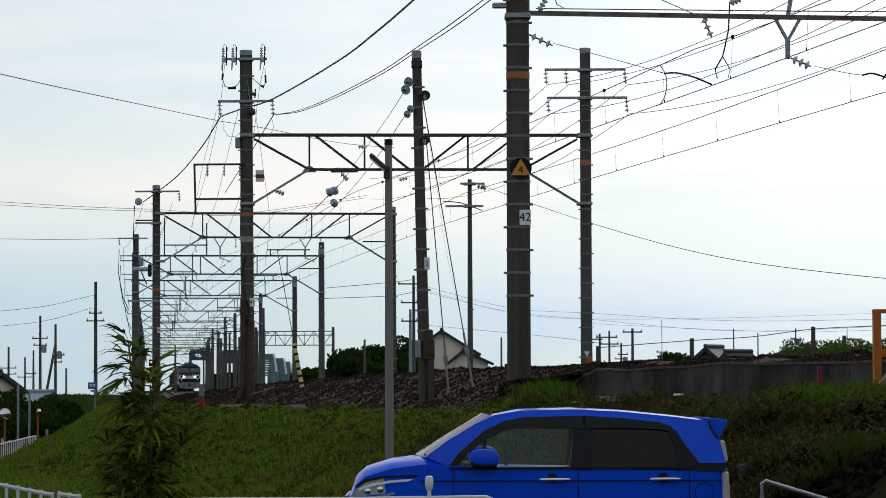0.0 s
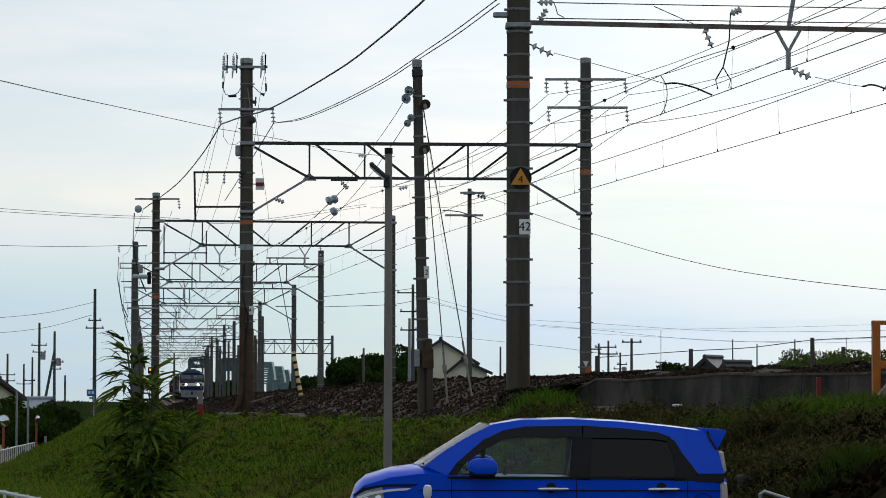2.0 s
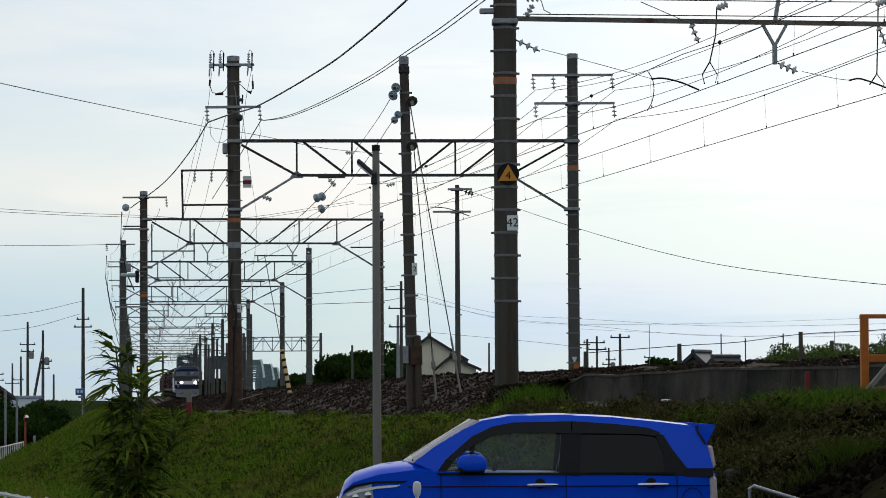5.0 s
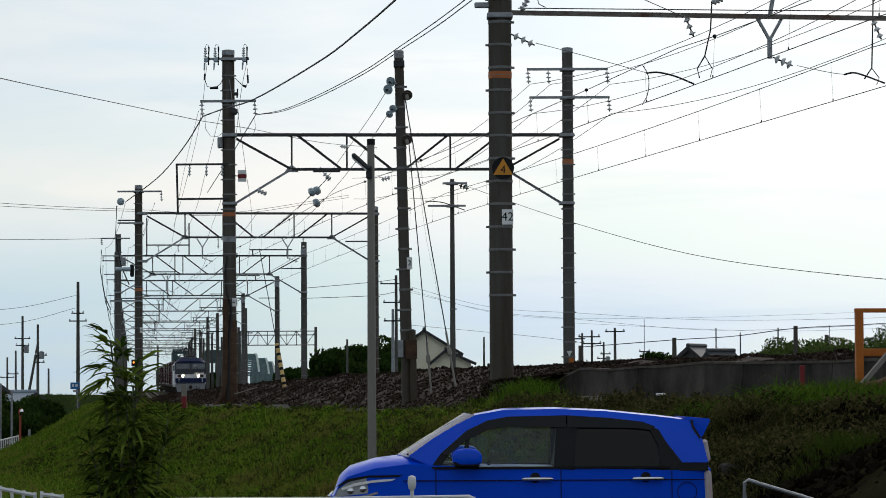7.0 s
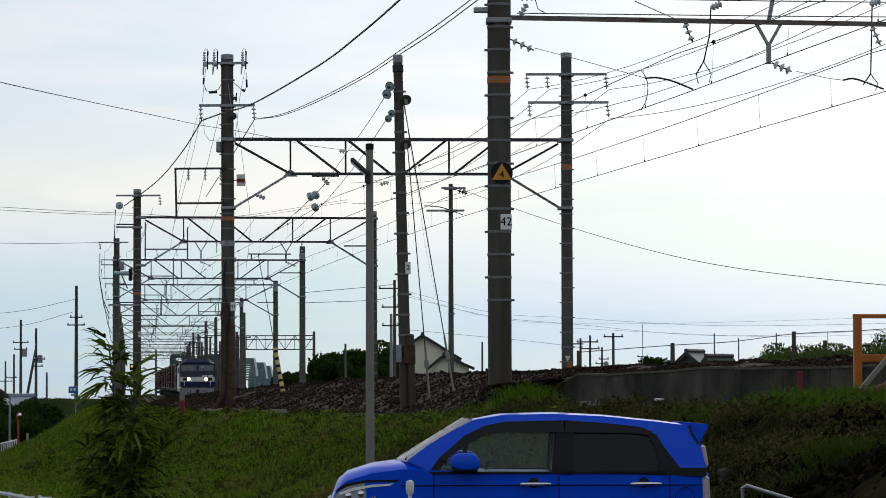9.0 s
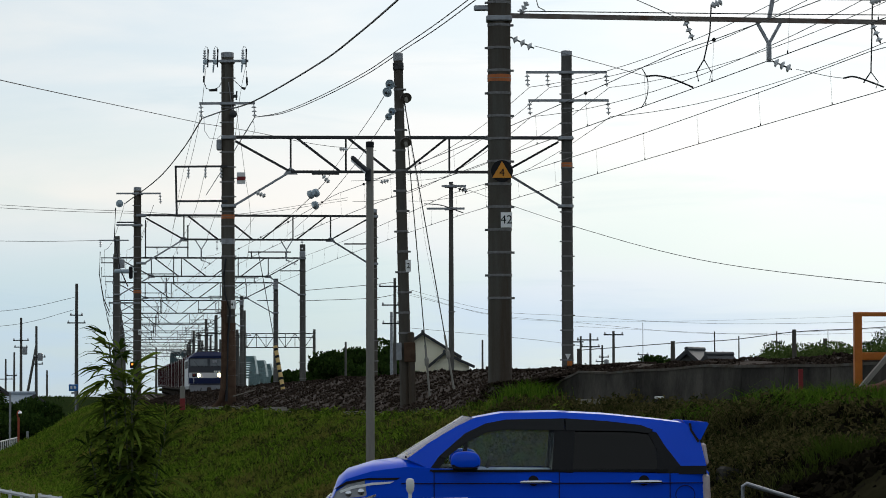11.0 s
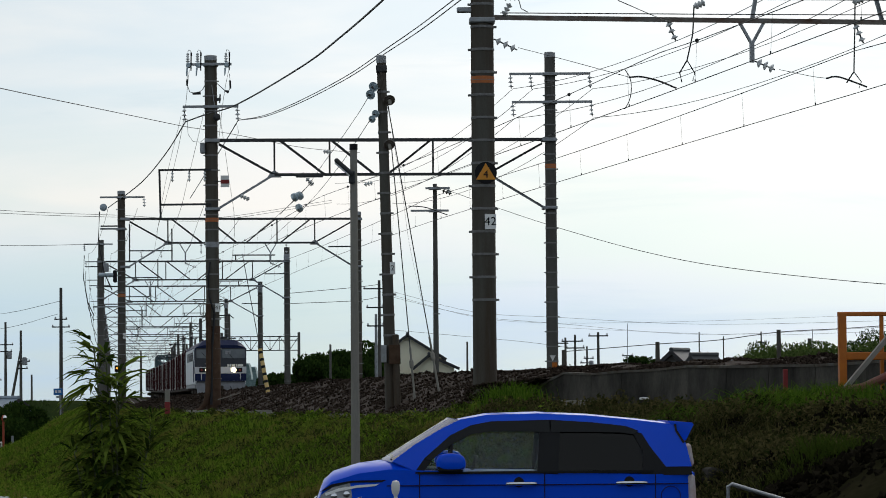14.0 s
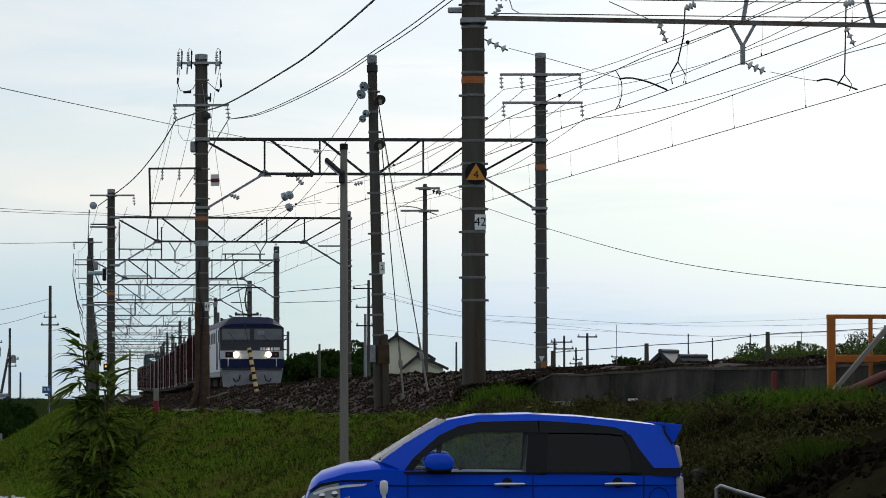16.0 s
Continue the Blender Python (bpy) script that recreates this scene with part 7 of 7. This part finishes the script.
def gable(name, label, at, w, depth, eave, ridge, wall, roof, turn=0.0, windows=(), shift=0.0):
    """A house whose gable end faces the railway."""
    t = thing(name, label, "house", at, turn)
    part("wall", Geo().prism([(-w / 2, 0), (w / 2, 0), (w / 2, eave), (shift, ridge), (-w / 2, eave)], depth), wall, t)
    for s in (-1, 1):
        a, b = Vector((shift, 0, ridge + 0.05)), Vector((s * (w / 2 + 0.45), 0, eave - (ridge - eave) * 0.45 / (w / 2)))
        r = part("roof", Geo().add([a + Vector((0, -0.4, 0)), b + Vector((0, -0.4, 0)), b + Vector((0, depth + 0.4, 0)), a + Vector((0, depth + 0.4, 0)),
                                a + Vector((0, -0.4, 0.22)), b + Vector((0, -0.4, 0.22)), b + Vector((0, depth + 0.4, 0.22)), a + Vector((0, depth + 0.4, 0.22))],
                               [(0, 1, 2, 3), (7, 6, 5, 4), (0, 4, 5, 1), (1, 5, 6, 2), (2, 6, 7, 3), (3, 7, 4, 0)]), roof, t, "dark sloping roof slab")
        part("fascia", Geo().bar(a + Vector((0, -0.43, 0.08)), b + Vector((0, -0.43, 0.08)), 0.05, 0.24), STEEL_DARK, r)
    part("ridge_cap", Geo().rod((shift, -0.42, ridge + 0.3), (shift, depth + 0.42, ridge + 0.3), 0.14, n=8), roof, t)
    for x, z, ww, hh in windows:
        p = part("window", Geo().box((x, -0.02, z), (ww + 0.12, 0.08, hh + 0.12)), STEEL, t, "grey window frame")
        part("pane", Geo().box((x, -0.05, z), (ww, 0.04, hh)), PANE, p)
    return t


gable("house", "cream rendered house with dark gable roof behind the tracks", (0.1, 300, 0.2), 5.6, 12, 5.2, 7.0, CREAM, ROOF_TILE, 0, ((2.2, 4.0, 0.5, 0.7),), -0.2)
gable("house_wing", "low cream house wing with a dark lean roof", (2.4, 297, 0.2), 3.2, 2, 4.3, 5.2, CREAM, ROOF_TILE, 0, ((-0.2, 2.6, 0.5, 0.7),), -0.6)
gable("house", "low house with a dark grey tiled roof", (16.8, 215, 0.2), 2.8, 2.5, 3.1, 4.25, GREY_BOARD, ROOF_TILE, -24)
gable("house", "low house with a dark grey tiled roof", (18.0, 213, 0.2), 2.2, 1.6, 2.9, 3.9, GREY_BOARD, ROOF_TILE, -50)
gable("house", "low house with a brown tiled roof beside the road", (-30.5, 232, -1.45), 5.4, 8, 3.5, 4.6, CREAM, ROOF_BROWN, 62, ((0, 2.4, 1.0, 0.9),))
gable("shed", "low shed with a pale blue-grey metal roof", (-27.4, 236, -1.45), 3.0, 6, 2.6, 3.2, CREAM, material("pale_metal_roof", (0.30, 0.36, 0.42), 0.5, 0.3, second=(0.24, 0.28, 0.33), scale=2, amount=0.7), 60)


# ---- utility poles ----
def utility_pole(at, h, r=0.13, arms=(), lean=0.0, brace=0.0, mat=CONCRETE, label="far concrete utility pole with cross arms", box=False):
    t = thing("utility_pole", label, "utility pole", at, 0, "utility poles")
    part("shaft", Geo().lathe([(r, 0), (r * 0.65, h)], n=10), mat, t, smooth=True)
    for z, x0, x1 in arms:
        part("cross_arm", Geo().bar((x0, -0.12, z), (x1, -0.12, z), 0.09, 0.09), STEEL_DARK, t)
        for x in (x0 + 0.08, x1 - 0.08) if x1 - x0 > 0.5 and h > 6 else ():
            part("insulator", Geo().lathe([(0.03, 0.03), (0.07, 0.06), (0.05, 0.16), (0.02, 0.2)], (x, -0.12, z), (0, 0, 1), 8), PORCELAIN, t)
    if brace:
        part("brace_pole", Geo().rod((-brace, 0, 0), (0, 0, h * 0.82), r * 0.9, r * 0.7, 10), mat, t)
    if box:
        part("transformer", Geo().lathe([(0.2, 0), (0.22, 0.05), (0.22, 0.6), (0.12, 0.68)], (0.35, -0.1, h * 0.68), (0, 0, 1), 10), STEEL, t, "grey transformer can")
    return t


def far_pole(x, top, d, base, **kw):
    z = 1.8 + (697 - top) / 6000 * d
    utility_pole(((x - 784) / 6000 * d, d, base), z - base, **kw)


far_pole(170, 497, 262, -1.4, r=0.17, arms=((9.5, -0.5, 0.5), (8.9, -0.7, 0.7)))
far_pole(72, 557, 300, -1.4, r=0.15, arms=((8.2, -0.7, 0.7), (7.6, -0.6, 0.6)), box=True)
far_pole(99, 572, 290, -1.4, r=0.15, arms=((6.6, -0.2, 0.8), (6.0, -0.2, 0.6)), brace=1.4, box=True)
far_pole(118, 650, 300, -1.4, r=0.12)
far_pole(16, 612, 340, -1.4, r=0.15, arms=((5.9, -0.8, 0.8), (5.3, -0.8, 0.8)))
far_pole(60, 618, 350, -1.4, r=0.14, arms=((5.4, -0.8, 0.3),))
far_pole(45, 630, 380, -1.4, r=0.14, arms=((5.2, -0.8, 0.8),))
far_pole(733, 488, 235, 0.2, r=0.14, arms=((9.2, -1.1, 0.5), (7.9, -0.9, 0.3)))
far_pole(727, 548, 220, 0.2, r=0.13, arms=((6.3, -0.6, 0.5),), label="pale steel utility pole beyond the tracks", mat=STEEL)
far_pole(646, 601, 150, 0.2, r=0.07)
far_pole(888, 598, 260, 0.2, r=0.10)
far_pole(1062, 592, 240, 0.2, r=0.11, arms=((5.4, -0.6, 0.2),))
far_pole(1079, 587, 250, 0.2, r=0.11, arms=((5.7, -1.0, 0.6), (5.2, -0.7, 0.7)))
far_pole(1120, 583, 240, 0.2, r=0.13, arms=((5.9, -0.7, 0.7),))
far_pole(1100, 608, 300, 0.2, r=0.12, arms=((5.0, -0.3, 0.6), (4.6, -0.6, 0.4)), box=True)
far_pole(1172, 568, 300, 0.2, r=0.04, label="thin antenna mast on a far roof", arms=((5.2, -0.5, 0.5),), mat=STEEL)
far_pole(1299, 584, 260, 0.2, r=0.07, arms=((4.8, 0.0, 0.7),))
far_pole(1409, 584, 300, 0.2, r=0.09, arms=((6.3, -0.5, 0.5),))
far_pole(1342, 592, 300, 0.2, r=0.08)
far_pole(1500, 580, 320, 0.2, r=0.05, arms=((5.0, -0.3, 0.4),), mat=STEEL)
for x, top, d in ((366, 604, 430), (371, 596, 400), (392, 598, 380), (407, 590, 370), (424, 596, 390), (440, 604, 410), (377, 580, 330), (386, 584, 360), (399, 560, 300), (417, 553, 292), (456, 587, 350), (467, 545, 300), (311, 610, 420), (431, 600, 400)):
    far_pole(x, top, d, 1.0, r=0.17, arms=((6.2, -0.9, 0.6),), label="far grey concrete pole of the second railway line")
for x, top in ((1225, 601), (1440, 581), (1495, 597), (1059, 614), (1650, 570)):
    d = 80
    far_pole(x, top, d, 1.2, r=0.075, mat=CONCRETE_RUSTY, label="short dark fence post beyond the ballast")


# ---- by the lower road ----
MIRROR_RED = material("faded_orange_red_paint", (0.42, 0.075, 0.03), 0.6, second=(0.3, 0.06, 0.03), scale=5, amount=0.7)


def road_mirror(at, h, facing, mat_pole=MIRROR_RED, k=1.0):
    t = thing("traffic_mirror", "round convex traffic mirror on an orange-red pole", "traffic mirror", at, facing, "traffic mirrors")
    part("pole", Geo().rod((0, 0, 0), (0, 0, h), 0.055, n=10), mat_pole, t, "orange-red pole")
    part("rim", Geo().lathe([(0.0, 0.0), (0.27 * k, 0.0), (0.30 * k, -0.03), (0.30 * k, -0.06), (0.0, -0.05)], (0, -0.08, h - 0.1), (0, -1, 0), 22), MIRROR_RED, t, "orange-red back and rim")
    part("mirror", Geo().lathe([(0.27 * k, 0.0), (0.2 * k, 0.02), (0.1 * k, 0.03), (0.01, 0.034)], (0, -0.085, h - 0.1), (0, -1, 0), 22), CHROME, t, "convex mirror face", smooth=True)


road_mirror((-20.65, 160.0, -1.45), 2.45, 10)
road_mirror((-20.05, 168.0, -1.1), 2.15, 60, k=0.62)
t = thing("kerb_post", "short pale grey post at the bank foot", "post", (-19.6, 168.0, -0.9), 0)
part("post", Geo().box((0, 0, 0.5), (0.13, 0.10, 1.0), None, 0.02), STEEL, t)
for x, top, d in ((33, 676, 160), (53, 688, 162)):
    t = thing("sign_post", "plain grey steel post beside the road", "post", ((x - 784) / 6000 * d, d, -1.45), 0, "grey posts")
    part("post", Geo().rod((0, 0, 0), (0, 0, 3.25 + (697 - top) / 6000 * d), 0.055, n=8), STEEL, t)
sg = thing("blue_sign", "small blue road sign with white lettering bars on a pole", "sign", (-27.0, 261.5, 1.9))
part("board", Geo().box((0, 0, 0.6), (0.70, 0.05, 0.52), None, 0.02), BLUE_SIGN, sg, "blue sign board")
part("lettering", Geo().box((-0.14, -0.03, 0.63), (0.16, 0.01, 0.2)).box((0.12, -0.03, 0.63), (0.18, 0.01, 0.2)), WHITE, sg, "white lettering bars")
part("board", Geo().box((0.0, 0, 0.2), (0.30, 0.05, 0.16)), STEEL, sg, "small grey sub-plate")
part("post", Geo().rod((0.2, 0.05, -3.3), (0.2, 0.05, 0.9), 0.05, n=8), STEEL, sg)
cb = solid("relay_cabinet", Geo().box((0, 0, 0.28), (0.42, 0.3, 0.56), None, 0.03), STEEL, "small grey equipment cabinet beside the tracks", "cabinet", at=(-6.3, 140.0, 1.75))


# ---- river bridges ----
TEAL = material("teal_bridge_paint", (0.07, 0.12, 0.13), 0.6, second=(0.045, 0.075, 0.08), scale=0.6, amount=0.7)


TEAL_PALE = material("pale_teal_bridge_paint", (0.17, 0.26, 0.26), 0.6, second=(0.11, 0.17, 0.17), scale=0.6, amount=0.7)


def truss_bridge(name, label, at, turn, length, width, height, arched=False, bays=6, paint=TEAL):
    t = thing(name, label, "bridge", at, turn, "river bridges")
    prof = lambda u: height * (0.55 + 0.45 * math.sin(math.pi * min(1, max(0, u)))) if arched else height
    for s in (-1, 1):
        x = s * width / 2
        part("lower_chord", Geo().bar((x, 0, 0.2), (x, length, 0.2), 0.4, 0.5), paint, t)
        for k in range(bays):
            y0, y1 = length * k / bays, length * (k + 1) / bays
            z0, z1 = prof(k / bays), prof((k + 1) / bays)
            part("top_chord", Geo().bar((x, y0, z0), (x, y1, z1), 0.24 if not arched else 0.3, 0.26 if not arched else 0.34), paint, t)
            part("diagonal", Geo().bar((x, y0, 0.3 if k % 2 else z0), (x, y1, z1 if k % 2 else 0.3), 0.24 if not arched else 0.3, 0.26 if not arched else 0.34), paint, t)
        for k in range(bays + 1):
            part("vertical", Geo().bar((x, length * k / bays, 0.2), (x, length * k / bays, prof(k / bays)), 0.2 if not arched else 0.3, 0.2 if not arched else 0.3, (0, 1, 0)), paint, t)
    for k in range(bays + 1):
        z = prof(k / bays)
        part("cross_beam", Geo().bar((-width / 2, length * k / bays, z), (width / 2, length * k / bays, z), 0.2, 0.25), paint, t)
    if not arched:
        for k in range(bays):
            y0, y1 = length * k / bays, length * (k + 1) / bays
            for s in (-1, 1):
                part("lateral_brace", Geo().bar((-s * width / 2, y0, height), (s * width / 2, y1, height), 0.14, 0.14), paint, t)
            part("sway_frame", Geo().bar((-width / 2, y0, height - 1.5), (width / 2, y0, height - 1.5), 0.16, 0.2), paint, t)
            for q in range(4):
                xa, xb = -width / 2 + width * q / 4, -width / 2 + width * (q + 1) / 4
                part("sway_brace", Geo().bar((xa, y0, height - (1.5 if q % 2 else 0)), (xb, y0, height - (0 if q % 2 else 1.5)), 0.12, 0.12), paint, t)
    part("deck", Geo().box((0, length / 2, -0.2), (width, length, 0.3)), paint, t)
    return t


truss_bridge("truss_bridge", "teal steel lattice railway bridge over the river", (-49.7, 700, 1.6), 4.6, 64, 4.4, 9.4, bays=10)
truss_bridge("truss_bridge", "teal steel lattice railway bridge over the river", (-34.8, 560, 1.6), 4.6, 60, 2.6, 7.4, bays=10)
for k, (x, d) in enumerate(((478, 470), (497, 530), (509, 590))):
    truss_bridge("arched_bridge", "pale teal arched steel road bridge span", ((x - 784) / 6000 * d, d, 1.2), line_turn(d) - 1.0, 56, 1.9, 6.4, True, 12, TEAL_PALE)
solid("concrete_block", Geo().box((0, 0, 0), (0.22, 0.24, 0.16), Matrix.Rotation(radians(12), 3, "Y"), 0.03), WALL_CONCRETE, "rough broken concrete block set in the bank", "block", at=(3.03, 33.7, 1.0), turn=15)
litter = solid("litter", Geo().box((0, 0, 0.03), (0.13, 0.05, 0.035), Matrix.Rotation(radians(20), 3, "Z"), 0.012), WHITE, "small crumpled white scrap on the bank", "litter", at=(3.19, 46.00, 1.74))


def cross_line_portal():
    """A wide lattice portal of a second line beyond the poles."""
    t = thing("wide_portal", "wide steel lattice portal of a second railway line", "portal", (-14.40, 330.00, 1.80))
    half, lo, hi = 3.75, 4.75, 6.1
    for z in (lo, (lo + hi) / 2 + 0.3, hi):
        part("chord", Geo().bar((-half, 0, z), (half, 0, z), 0.09, 0.09), STEEL_DARK, t)
    for k in range(9):
        x = -half + 2 * half * k / 8
        part("vertical", Geo().bar((x, 0, lo), (x, 0, hi), 0.06, 0.06, (0, 1, 0)), STEEL_DARK, t)
        if k < 8:
            x1 = x + half / 4
            part("brace", Geo().bar((x, 0, lo if k % 2 else hi), (x1, 0, hi if k % 2 else lo), 0.06, 0.06, (0, 1, 0)), STEEL_DARK, t)
    for x in (-half, half):
        part("post", Geo().rod((x, 0, -1.6), (x, 0, 6.5), 0.16, 0.13, 10), CONCRETE, t, "grey concrete post")


cross_line_portal()
stick = solid("fallen_pipe", Geo().rod((-5.80, 103.00, 1.80), (-5.24, 110.00, 2.07), 0.02, n=8), CONCRETE_RUSTY, "thin pipe lying on the ballast slope", "pipe")


def motions():
    drive_train()


motions()
